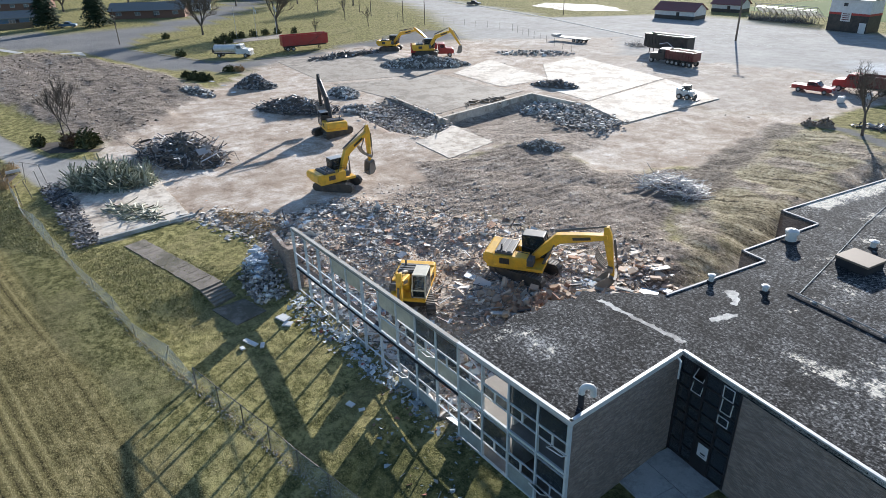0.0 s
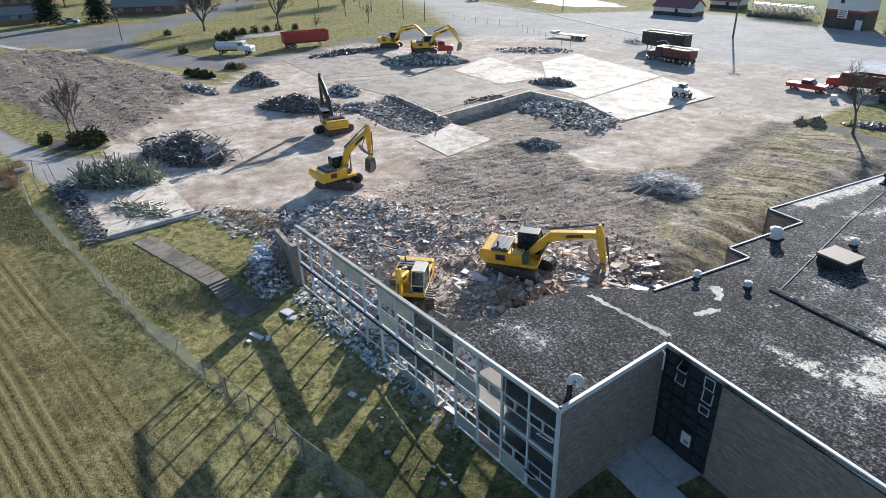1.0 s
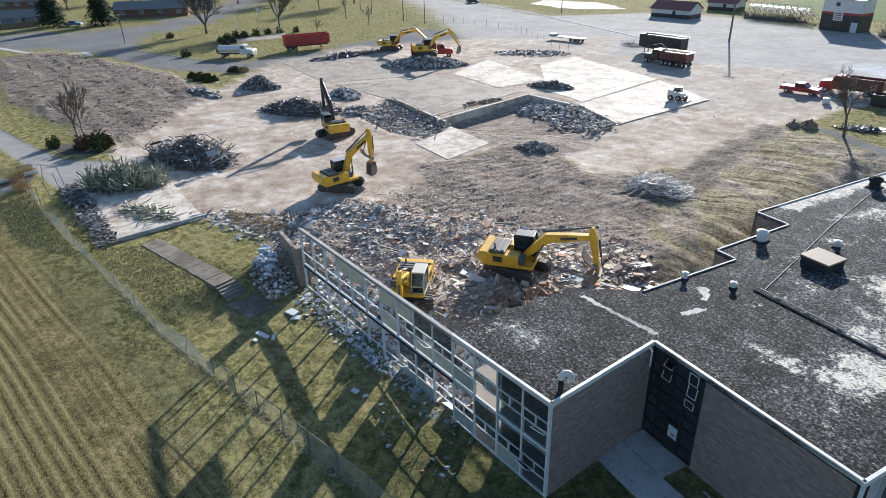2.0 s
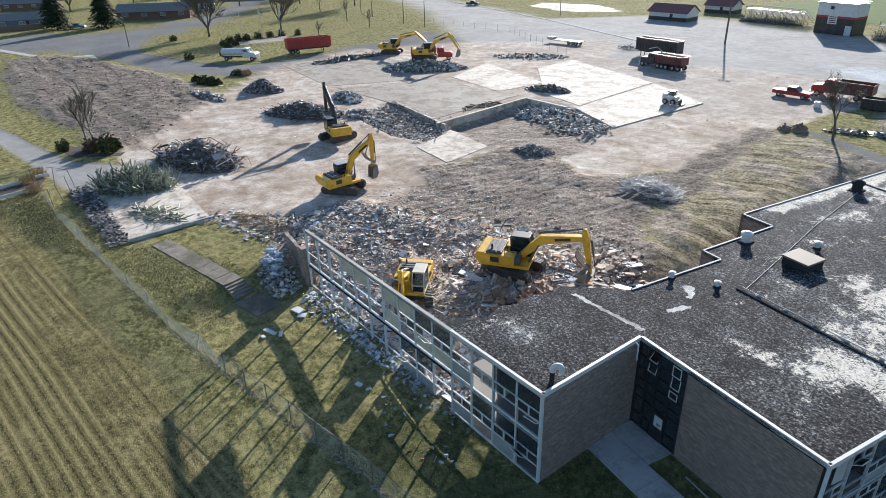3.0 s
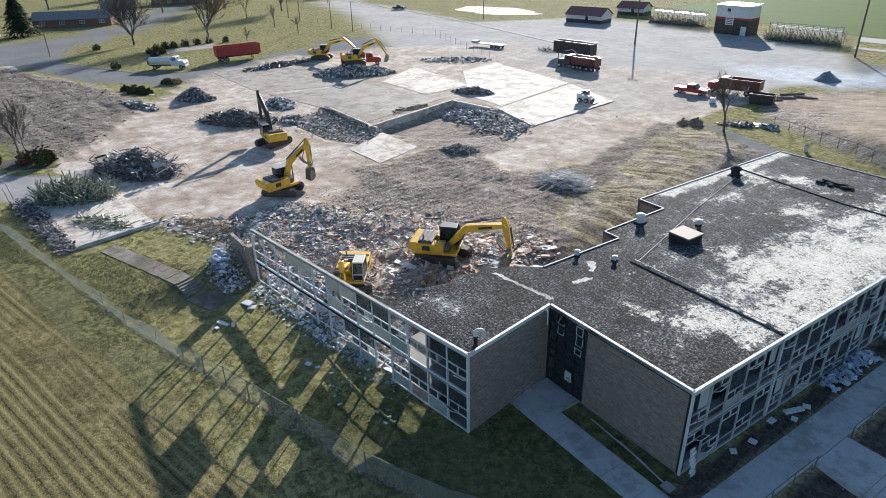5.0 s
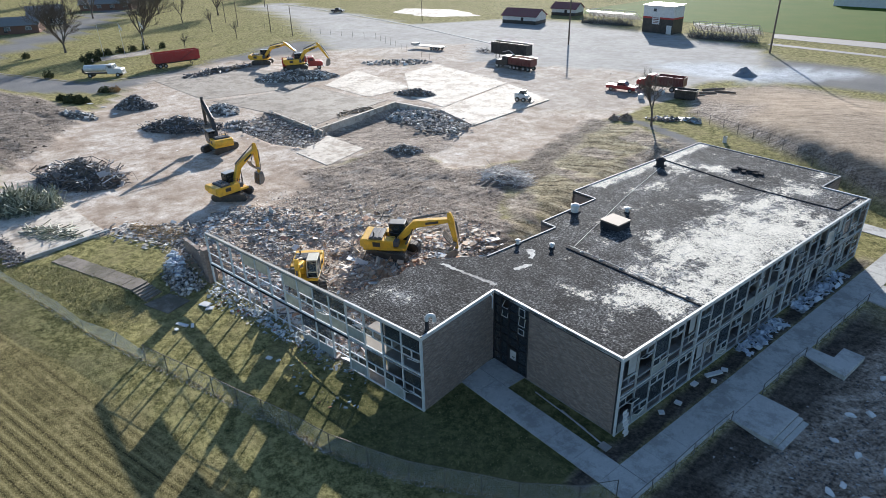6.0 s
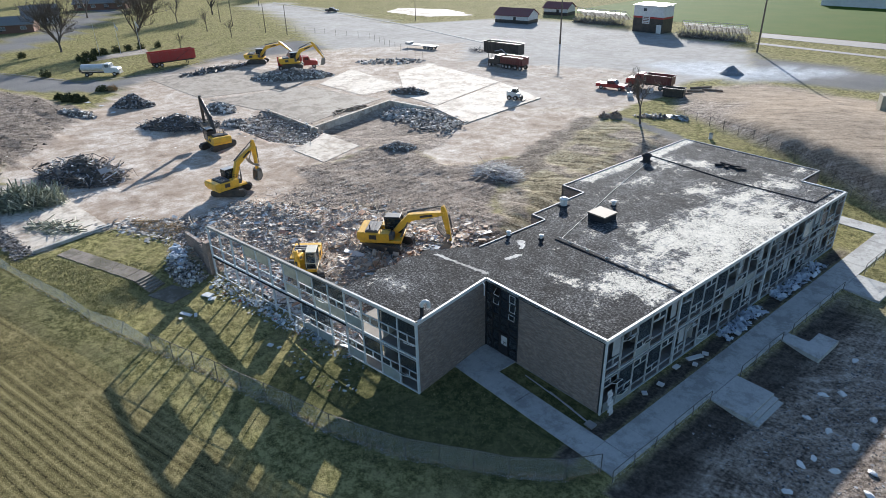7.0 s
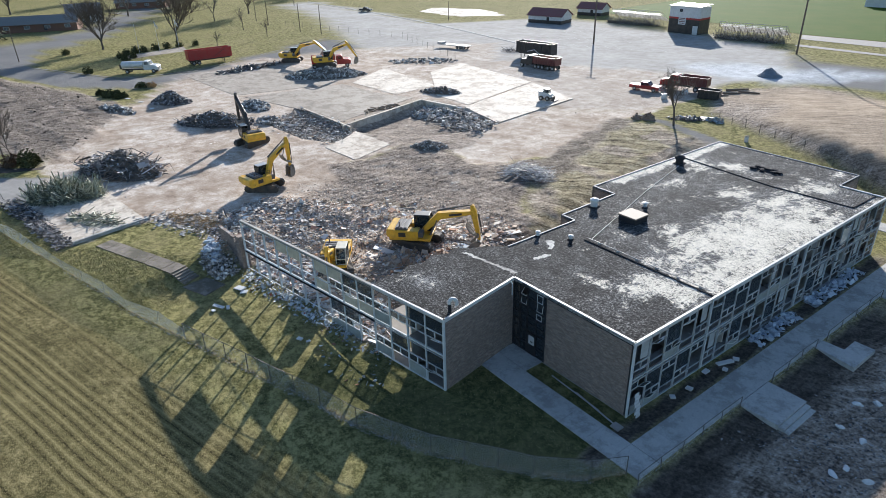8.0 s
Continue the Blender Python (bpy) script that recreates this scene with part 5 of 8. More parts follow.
    for yy in (-0.6, 0.56):
        prism(bm, [(-0.3, 0.1), (0.28, 0.05), (0.1, -0.45), (-0.1, -0.95), (-0.55, -1.2), (-1.05, -1.05), (-0.75, -0.5)], yy, yy + 0.04, "y", Bk)
    for k in range(5):
        prism(bm, [(-1.0, -1.06), (-1.25, -0.92), (-1.0, -0.98)], -0.58 + k * 0.265, -0.5 + k * 0.265, "y", Bk)
    part("bucket", bm, M_BUCKET, body, "dusty worn steel bucket with teeth")
    if thumb:
        # grapple rake hinged at the foot of the arm, standing open
        bm = bmesh.new()
        root = E - a * 0.55
        inner = [(0.1, -0.1), (-0.45, 0.12), (-0.85, 0.5), (-1.1, 0.98), (-1.12, 1.35), (-1.0, 1.0), (-0.72, 0.62), (-0.4, 0.34), (0.1, 0.22)]
        for k in range(5):
            yy = -0.5 + k * 0.23
            prism(bm, [(root.x + u, root.y + w) for u, w in inner], yy, yy + 0.08, "y")
        tube(bm, (root.x, -0.52, root.y), (root.x, 0.52, root.y), 0.12, seg=8)
        tube(bm, (root.x - 0.72, -0.52, root.y + 0.5), (root.x - 0.72, 0.52, root.y + 0.5), 0.07, seg=6)
        part("grapple_rake", bm, M_BUCKET, body, "open steel rake with curved tines")
    if arm_paint is not M_BLACKM:
        # dark maker's mark on the boom's sides, drawn as a plain bar
        u = (T - bend).normalized()
        w = Vector((-u.y, u.x))
        c = bend + (T - bend) * 0.3
        quad = [c - w * 0.13, c + u * 1.25 - w * 0.13, c + u * 1.25 + w * 0.1, c + w * 0.1]
        for yy in (-0.262, 0.25):
            bm = bmesh.new()
            prism(bm, [(p.x, p.y) for p in quad], yy, yy + 0.012, "y")
            part("marking", bm, M_BLACKM, boom, "dark plain marking on the boom")
    return o


def bars_on(parent, m, rows, material):
    b = bmesh.new()
    for x, z, w, h in rows:
        box(b, (x, 0, z), (w, 0.012, h))
    part("lettering", b, material, parent, m=m)


e1 = excavator(-17.0, 14.2, gz(-17.0, 14.2) - 0.1, 14, 17, (5.7, 3.9), (6.2, 0.9), label="large yellow excavator with dark engine deck on a rubble heap", curl=12, size=1.06, tilt=3, roof_paint=M_DECK, thumb=True)
e2 = excavator(-19.7, 5.2, gz(-19.7, 5.2) - 0.3, -30, -18, (3.2, 3.5), (3.3, 1.1), label="yellow excavator half hidden behind the stripped window wall", curl=15, roof_paint=M_CREAMP)
e3 = excavator(-43.8, 12.7, gz(-43.8, 12.7), 39, 50, (4.0, 5.3), (4.1, 2.1), label="yellow excavator with muddy tracks on dusty concrete", curl=-28, thumb=True)
bars_on(e3, pose(2.4, 2.0, 4.4, 0, -40, 87), [(0, 0, 1.2, 0.22)], M_BLACKM)
e4 = excavator(-62.4, 22.4, gz(-62.4, 22.4), 100, 66, (5.0, 6.1), (5.2, 2.6), paint=M_YEL, arm_paint=M_BLACKM, label="yellow excavator with a raised black boom", curl=40, size=1.05)
e5 = excavator(-116.9, 68.4, gz(-116.9, 68.4), 40, 0, (5.8, 4.2), (7.8, 2.6), label="yellow excavator beside the access road", curl=0, size=1.1)
e6 = excavator(-99.0, 65.6, gz(-99, 65.6) + 1.2, 50, 6, (4.8, 4.4), (6.6, 1.6), label="yellow excavator on a heap of broken concrete", curl=-20, size=1.1)


def wheel(parent, x, y, r=0.5, w=0.32):
    bm = bmesh.new()
    tube(bm, (x, y - w / 2, r), (x, y + w / 2, r), r, seg=18)
    bmesh.ops.bevel(bm, geom=[e for e in bm.edges if len(e.link_faces) == 2 and e.calc_face_angle(0) > 1.2], offset=0.05, segments=1, affect="EDGES")
    wh = part("wheel", bm, M_TYRE, parent)
    bm = bmesh.new()
    tube(bm, (x, y - w / 2 - 0.015, r), (x, y + w / 2 + 0.015, r), r * 0.55, seg=14)
    part("rim", bm, M_ALU, wh)


def dump_box(parent, x0, x1, w, z0, z1, material, ribs=9, flare=0.12):
    bm = bmesh.new()
    t = 0.06
    L = x1 - x0
    box(bm, ((x0 + x1) / 2, 0, z0 + 0.05), (L, w, 0.1))
    for s in (-1, 1):
        box(bm, ((x0 + x1) / 2, s * (w / 2 - t / 2), (z0 + z1) / 2 + 0.05), (L, t, z1 - z0 - 0.1))
        box(bm, ((x0 + x1) / 2, s * (w / 2 + 0.03), z1), (L + 0.1, 0.16, 0.14))
        for k in range(ribs):
            box(bm, (x0 + L * (k + 0.5) / ribs, s * (w / 2 + 0.04), (z0 + z1) / 2), (0.1, 0.08, z1 - z0 - 0.15))
    for x in (x0 + t / 2, x1 - t / 2):
        box(bm, (x, 0, (z0 + z1) / 2 + 0.05), (t, w - 2 * t, z1 - z0 - 0.1))
    return part("dump_body", bm, material, parent)


def truck_cab(parent, x, material, w=2.4, long_nose=True, glassm=None):
    bm = bmesh.new()
    prism(bm, [(x, 0.9), (x, 2.7), (x + 0.2, 2.85), (x + 1.35, 2.85), (x + 1.75, 1.95), (x + 3.2, 1.8), (x + 3.45, 1.5), (x + 3.45, 0.75), (x, 0.75)], -w / 2, w / 2, "y", bev=0.06)
    cab = part("cab", bm, material, parent)
    bm = bmesh.new()
    prism(bm, [(x + 1.42, 2.72), (x + 1.74, 2.02), (x + 1.78, 2.04), (x + 1.46, 2.74)], -w / 2 + 0.12, w / 2 - 0.12, "y")
    part("windscreen", bm, M_GLASS, cab)
    for s in (-1, 1):
        bm = bmesh.new()
        box(bm, (x + 0.85, s * (w / 2 + 0.005), 2.3), (0.9, 0.02, 0.6))
        part("window", bm, M_GLASS, cab)
    bm = bmesh.new()
    box(bm, (x + 3.46, 0, 1.2), (0.05, 1.3, 0.8))
    box(bm, (x + 3.5, 0, 0.62), (0.2, w, 0.28))
    part("grille", bm, M_ALU, cab)
    return cab


def dump_truck(x, y, heading, box_paint, cab_paint, label, L=9.8, axles=(0.6, 1.9, 5.0, 3.6), group="trucks"):
    o = thing("dump_truck", label, "dump truck", pose(x, y, gz(x, y) + 0.02, 0, 0, heading), group)
    bm = bmesh.new()
    box(bm, (0, 0, 0.85), (L - 0.4, 0.9, 0.3))
    part("chassis", bm, M_BLACKM, o)
    x0 = -L / 2
    dump_box(o, x0, x0 + L * 0.6, 2.45, 1.15, 2.75, box_paint)
    truck_cab(o, x0 + L * 0.6 + 0.2, cab_paint)
    for ax in axles:
        for s in (-1, 1):
            wheel(o, x0 + ax, s * 1.05, 0.5, 0.4)
    for s in (-1, 1):
        wheel(o, L / 2 - 1.1, s * 1.05, 0.5, 0.3)
    return o


dt = dump_truck(-60.9, 98.1, 178, M_MAROON, M_BLACKM, "dark dump truck with a maroon tipping body on dusty tarmac", 10.6, (0.7, 2.0, 3.6, 4.6, 5.6))
bm = bmesh.new()
tube(bm, (-0.2, -1.3, 2.0), (2.6, -1.3, 3.7), 0.07, seg=6)
tube(bm, (2.6, -1.3, 3.7), (2.6, 1.3, 3.7), 0.07, seg=6)
part("tarp_arm", bm, M_WHITEP, dt, "white tarpaulin arm")
cont = thing("dump_trailer", "tall black ribbed dump trailer standing behind the truck", "trailer", pose(-68.6, 107.6, gz(-68, 107), 0, 0, 178), "trailers")
dump_box(cont, -5.4, 5.4, 2.5, 1.3, 3.9, M_BLACKM, 13)
bm = bmesh.new()
box(bm, (0, 0, 1.05), (10.2, 1.0, 0.3))
box(bm, (4.2, 0.7, 0.45), (0.14, 0.14, 0.9))
box(bm, (4.2, -0.7, 0.45), (0.14, 0.14, 0.9))
part("chassis", bm, M_BLACKM, cont)
for ax in (-4.6, -3.4, -2.2):
    for s in (-1, 1):
        wheel(cont, ax, s * 1.02, 0.5, 0.4)
rt = thing("dump_trailer", "bright red dump trailer parked on the access road", "trailer", pose(-134.0, 54.6, gz(-134, 54.6), 0, 0, 79), "trailers")
dump_box(rt, -5.6, 5.6, 2.5, 1.25, 3.55, M_RED, 2)
bm = bmesh.new()
box(bm, (0, 0, 1.0), (10.6, 1.0, 0.3))
for s in (-1, 1):
    box(bm, (3.6, s * 0.7, 0.45), (0.14, 0.14, 0.9))
tube(bm, (0.5, -1.32, 1.4), (4.2, -1.32, 3.5), 0.05, seg=6)
part("chassis", bm, M_BLACKM, rt)
for ax in (-4.4, -3.1):
    for s in (-1, 1):
        wheel(rt, ax, s * 1.02, 0.5, 0.4)
sem = dump_truck(-102.5, 69.8, 55, M_RED, M_RED, "red dump truck being loaded behind the excavator", 9.6)

tank = thing("tank_truck", "white tank truck parked on the access road", "truck", pose(-136.4, 37.2, gz(-136, 37), 0, 0, 44), "trucks")
bm = bmesh.new()
prism(bm, [(1.05 * math.cos(a), 1.95 + 0.8 * math.sin(a)) for a in np.linspace(0, 2 * math.pi, 17)[:-1]], -3.9, 1.3, "x", bev=0.05)
part("tank", bm, M_WHITEP, tank)
truck_cab(tank, 1.45, M_WHITEP, 2.2)
bm = bmesh.new()
box(bm, (-0.2, 0, 0.85), (7.8, 0.9, 0.3))
box(bm, (-4.2, 0, 1.5), (0.5, 1.2, 1.0))
part("chassis", bm, M_BLACKM, tank)
for ax in (-2.6, 3.8):
    for s in (-1, 1):
        wheel(tank, ax, s * 0.98, 0.48, 0.36)


def pickup(x, y, heading, paint, label, L=5.9):
    o = thing("pickup_truck", label, "pickup truck", pose(x, y, gz(x, y) + 0.01, 0, 0, heading), "parked vehicles")
    bm = bmesh.new()
    w = 0.98
    prism(bm, [(-L / 2, 0.5), (-L / 2, 1.1), (-0.75, 1.12), (0.0, 1.15), (L / 2 - 1.7, 1.15), (L / 2 - 0.1, 1.02), (L / 2, 0.85), (L / 2, 0.45)], -w, w, "y", bev=0.05)
    body = part("body", bm, paint, o)
    bm = bmesh.new()
    prism(bm, [(-0.85, 1.15), (-0.7, 1.78), (0.55, 1.8), (1.2, 1.17)], -w + 0.1, w - 0.1, "y", bev=0.05)
    part("cab", bm, paint, o)
    bm = bmesh.new()
    prism(bm, [(0.62, 1.74), (1.16, 1.2), (1.2, 1.22), (0.66, 1.77)], -w + 0.16, w - 0.16, "y")
    part("windscreen", bm, M_GLASS, o)
    for s in (-1, 1):
        bm = bmesh.new()
        prism(bm, [(-0.7, 1.22), (-0.6, 1.7), (0.5, 1.72), (0.95, 1.22)], s * (w - 0.09) - 0.01, s * (w - 0.09) + 0.01, "y")
        part("window", bm, M_GLASS, o)
    bm = bmesh.new()
    box(bm, (-L / 2 + 1.05, 0, 1.06), (1.85, 1.6, 0.14))
    part("bed_floor", bm, M_BLACKM, o, "dark open load bed")
    for s in (-1, 1):
        bm = bmesh.new()
        box(bm, (L / 2 - 0.02, s * 0.7, 0.82), (0.08, 0.36, 0.2))
        part("headlight", bm, M_WHITEP, o)
        bm = bmesh.new()
        box(bm, (s * (L / 2 + 0.04), 0, 0.55), (0.14, 1.9, 0.2))
        part("bumper", bm, M_ALU, o)
    for ax in (-L / 2 + 1.15, L / 2 - 1.05):
        for s in (-1, 1):
            wheel(o, ax, s * 0.86, 0.39, 0.26)
    return o


pickup(-31.0, 92.0, 4, M_RED, "red pickup truck parked on pale tarmac", 6.1)
dump_truck(-25.3, 97.0, 184, M_MAROON, M_RED, "red and rusty flatbed truck behind the bare tree", 9.2, (0.8, 2.0), "parked vehicles")
pickup(-185, 152, 20, M_CAR, "dark car parked on the far road", 5.2)

sk = thing("skid_steer", "white compact loader on a pale concrete slab", "loader", pose(-41.9, 73.4, 2.08, 0, 0, 14))
bm = bmesh.new()
rbox(bm, (-0.1, 0, 0.85), (2.4, 1.2, 0.8), 0.06)
rbox(bm, (-0.95, 0, 1.35), (0.7, 1.2, 0.5), 0.06)
part("body", bm, M_WHITEP, sk)
bm = bmesh.new()
for s in (-1, 1):
    for a, b in (((-0.5, 1.2), (-0.4, 2.05)), ((-0.4, 2.05), (0.6, 2.05)), ((0.6, 2.05), (0.75, 1.2))):
        tube(bm, (a[0], s * 0.5, a[1]), (b[0], s * 0.5, b[1]), 0.05, seg=6)
box(bm, (0.1, 0, 2.08), (1.1, 1.1, 0.06))
part("cab_frame", bm, M_BLACKM, sk)
for s in (-1, 1):
    bm = bmesh.new()
    box(bm, (0.1, s * 0.5, 1.6), (0.95, 0.02, 0.75))
    part("window", bm, M_GLASS, sk)
    bm = bmesh.new()
    tube(bm, (-1.2, s * 0.75, 1.6), (0.6, s * 0.75, 1.3), 0.09, seg=6)
    tube(bm, (0.6, s * 0.75, 1.3), (1.5, s * 0.75, 0.45), 0.09, seg=6)
    part("lift_arm", bm, M_WHITEP, sk)
bm = bmesh.new()
prism(bm, [(1.4, 0.7), (1.45, 0.1), (2.2, 0.06), (2.2, 0.12), (1.55, 0.18), (1.48, 0.7)], -0.95, 0.95, "y")
part("bucket", bm, M_TRACK, sk)
for ax in (-0.7, 0.55):
    for s in (-1, 1):
        wheel(sk, ax, s * 0.75, 0.42, 0.3)

ft = thing("flat_trailer", "low flatbed trailer standing on pale tarmac", "trailer", pose(-95.8, 107.5, gz(-95, 107), 0, 0, -174), "trailers")
bm = bmesh.new()
box(bm, (0, 0, 0.85), (9.5, 2.4, 0.18))
box(bm, (4.6, 0, 1.15), (1.6, 2.0, 0.5))
part("deck", bm, M_ALU, ft)
for ax in (-3.6, -2.5, -1.4):
    for s in (-1, 1):
        wheel(ft, ax, s * 1.0, 0.42, 0.3)
bx = thing("shipping_container", "beige shipping container at the edge of the tilled ground", "container", pose(16.6, 99.0, gz(16, 99), 0, 0, 20))
bm = bmesh.new()
rbox(bm, (0, 0, 1.35), (6.1, 2.45, 2.6), 0.03)
part("body", bm, worn("beige_container", (0.42, 0.38, 0.29), 0.6), bx)
bm = bmesh.new()
for k in range(24):
    for s in (-1, 1):
        box(bm, (-2.9 + k * 0.25, s * 1.24, 1.35), (0.1, 0.04, 2.3))
part("corrugation", bm, worn("beige_rib", (0.4, 0.36, 0.27), 0.6), bx)
bk = thing("debris_container", "dark open container beside the parked trucks", "container", pose(-18.5, 92.6, gz(-18.5, 92.6), 0, 0, 10))
dump_box(bk, -1.9, 1.9, 2.0, 0.15, 1.7, M_BLACKM, 5)


# ---- rubble, scrap and brush ----
CUBE = np.array([(x, y, z) for z in (-1, 1) for x, y in ((-1, -1), (1, -1), (1, 1), (-1, 1))], float) / 2
CUBE_F = np.array([(3, 2, 1, 0), (4, 5, 6, 7), (0, 1, 5, 4), (1, 2, 6, 5), (2, 3, 7, 6), (3, 0, 4, 7)])


def rotations(g, n, flat=0.0):
    q = g.normal(size=(n, 4))
    if flat:
        q[:, 1:3] *= (1 - flat)
    q /= np.linalg.norm(q, axis=1)[:, None]
    w, x, y, z = q.T
    return np.stack([1 - 2 * (y * y + z * z), 2 * (x * y - z * w), 2 * (x * z + y * w), 2 * (x * y + z * w), 1 - 2 * (x * x + z * z), 2 * (y * z - x * w), 2 * (x * z - y * w), 2 * (y * z + x * w), 1 - 2 * (x * x + y * y)], 1).reshape(n, 3, 3)


def pieces(name, P, S, material, label, category, seed, flat=0.0, jit=0.25, kind="stuff", parent=None):
    """Many loose blocks at P with sizes S, each turned its own way."""
    g = np.random.default_rng(seed)
    n = len(P)
    c = CUBE[None] + g.uniform(-jit / 2, jit / 2, (n, 8, 3))
    v = np.einsum("nij,nkj->nki", rotations(g, n, flat), c * S[:, None, :]) + P[:, None, :]
    f = (CUBE_F[None] + 8 * np.arange(n)[:, None, None]).reshape(-1, 4)
    me = raw_mesh(name, v.reshape(-1, 3).tolist(), f.tolist(), material)
    ob = new(name, me)
    if parent:
        ob.parent = parent
    return tagged(ob, label, category if not parent else "", "", kind)


def scatter(poly, n, seed, edge=1.0, power=1.0):
    """n points inside a ragged polygon."""
    g = np.random.default_rng(seed)
    a = np.array(poly)
    out = np.zeros((0, 2))
    while len(out) < n:
        p = g.uniform(a.min(0) - 1, a.max(0) + 1, (n * 2, 2))
        k = inside(p[:, 0], p[:, 1], poly, edge * 2, edge, seed) ** power
        out = np.concatenate([out, p[g.random(len(p)) < k]])
    return out[:n]


def sizes(g, n, lo, hi, tail=2.5, aspect=(1, 0.75, 0.5)):
    s = lo + (hi - lo) * g.random(n) ** tail
    return s[:, None] * np.array(aspect)[None] * g.uniform(0.6, 1.3, (n, 3))


def rubble_field(poly, n, lo, hi, material, label, seed, lift=0.0, tail=2.5, flat=0.9, aspect=(1, 0.75, 0.11), name="rubble", edge=1.2):
    g = np.random.default_rng(seed)
    xy = scatter(poly, n, seed, edge)
    S = sizes(g, n, lo, hi, tail, aspect)
    z = height(xy[:, 0], xy[:, 1]) + S[:, 2] * 0.15 + lift * g.random(n) ** 2
    return pieces(name, np.column_stack([xy, z]), S, material, label, "rubble", seed, flat)


def cone_pile(cx, cy, rx, ry, h, rot, n, lo, hi, material, label, seed, aspect=(1, 0.75, 0.4), flat=0.7, name="rubble_pile", core=None, tail=2.0):
    """A heap: a lumpy core with loose pieces all over it."""
    g = np.random.default_rng(seed)
    o = thing(name, label, "rubble pile")
    ca, sa = math.cos(radians(rot)), math.sin(radians(rot))
    def top(px, py):
        r = np.hypot(px / rx, py / ry)
        return h * np.clip(1 - r, 0, 1) ** 0.85 * (0.55 + 0.9 * fbm(px + cx, py + cy, max(rx, ry) * 0.45, seed, 3))
    N = 22
    a = np.linspace(-1.05, 1.05, N)
    PX, PY = np.meshgrid(a * rx, a * ry)
    X, Y = cx + PX * ca - PY * sa, cy + PX * sa + PY * ca
    T = top(PX, PY)
    Z = height(X, Y) + T - 0.12
    idx = np.arange(N * N).reshape(N, N)
    fc = np.stack([idx[:-1, :-1], idx[:-1, 1:], idx[1:, 1:], idx[1:, :-1]], -1).reshape(-1, 4)
    keep = (T.ravel()[fc] > 0.01).any(1)
    ob = new("core", raw_mesh("core", np.stack([X, Y, Z], -1).reshape(-1, 3).tolist(), fc[keep].tolist(), core or M_CLODS))
    ob.parent = o
    r, t = np.sqrt(g.random(n)), g.uniform(0, 2 * math.pi, n)
    px, py = r * np.cos(t) * rx, r * np.sin(t) * ry
    S = sizes(g, n, lo, hi, tail, aspect)
    x, y = cx + px * ca - py * sa, cy + px * sa + py * ca
    P = np.column_stack([x, y, height(x, y) + top(px, py) + S[:, 2] * 0.2])
    pieces("loose_fragment", P, S, material, "", "", seed + 1, flat, parent=o)
    return o


# the torn-down wing
rubble_field(RUBBLE, 11500, 0.04, 0.3, M_RUBBLE, "broken masonry, timber and board from the torn-down wing", 101, 0.04, flat=0.94)
rubble_field(RUBBLE, 6500, 0.04, 0.24, M_RUBBLE, "crushed brick, block and plaster crumbs of the wing", 120, 0.06, flat=0.6, aspect=(1, 0.8, 0.45))
rubble_field(RUBBLE, 650, 0.25, 0.75, M_RUBBLE, "large lumps of broken wall in the rubble", 102, 0.1, tail=2.2, aspect=(1, 0.7, 0.3), flat=0.75)
rubble_field(RUBBLE, 120, 0.4, 1.2, M_CREAM, "torn pale boards and sheets on the rubble", 128, 0.25, tail=2.0, aspect=(1, 0.6, 0.03), flat=0.8)
rubble_field(RUBBLE, 700, 0.4, 2.2, M_SCRAP, "bent bars, laths and cables in the rubble", 103, 0.3, aspect=(1, 0.05, 0.04))
rubble_field([(-39, 1.5), (-41, 9), (-34, 14), (-27, 13), (-27, 2)], 2600, 0.06, 0.4, M_DKRUB, "dark slate-grey rubble at the wing's far end", 104, 0.15)
rubble_field([(-14, 13), (-9, 17), (-7, 22), (-12, 24), (-18, 19)], 900, 0.1, 0.8, M_RUBBLE, "pale broken boards and brick beside the roof edge", 105, 0.1, aspect=(1, 0.7, 0.15))
rubble_field(SOIL, 2600, 0.03, 0.2, M_CLODS, "clods of churned mud", 106, 0.0, tail=3.0, aspect=(1, 0.8, 0.25), flat=0.93)
rubble_field(SOIL, 1500, 0.03, 0.2, M_RUBBLE, "scattered pale fragments on churned mud", 107, 0.0, aspect=(1, 0.8, 0.15), flat=0.93)
rubble_field([(-38, 9), (-41, 16), (-34, 24), (-24, 25), (-14, 27), (-8, 22), (-8, 12), (-25, 17), (-33, 13)], 3800, 0.04, 0.3, M_RUBBLE, "brick and plaster strewn at the edge of the rubble", 108, 0.0, tail=3.5, aspect=(1, 0.8, 0.2), flat=0.9)
rubble_field(MOUND, 3000, 0.06, 0.45, M_CLODS, "clods and roots on the stripped mound", 108, 0.0, tail=3.0, aspect=(1, 0.7, 0.22), flat=0.9)
rubble_field(MOUND, 160, 0.15, 0.6, M_BERM, "stones on the stripped mound", 109, 0.0)
rubble_field(HOLE, 2800, 0.1, 0.45, M_DKRUB, "dark rubble filling a sunken floor", 110, 0.8, aspect=(1, 0.7, 0.3))
rubble_field(HOLE, 260, 0.6, 2.2, M_SCRAP, "scrap bars in the sunken floor", 111, 0.9, aspect=(1, 0.08, 0.05))
rubble_field([(-60.3, 58.7), (-59, 55), (-51, 52), (-44, 49.5), (-38.3, 49.3), (-38, 54.4), (-47, 57), (-52, 59)], 2600, 0.1, 0.6, M_DKRUB, "broken concrete along the pit", 112, 0.9, aspect=(1, 0.7, 0.4))
cone_pile(-52.5, 56.2, 7.5, 2.2, 1.4, -18, 900, 0.1, 0.7, M_DKRUB, "bank of broken concrete against the pit's end", 114)
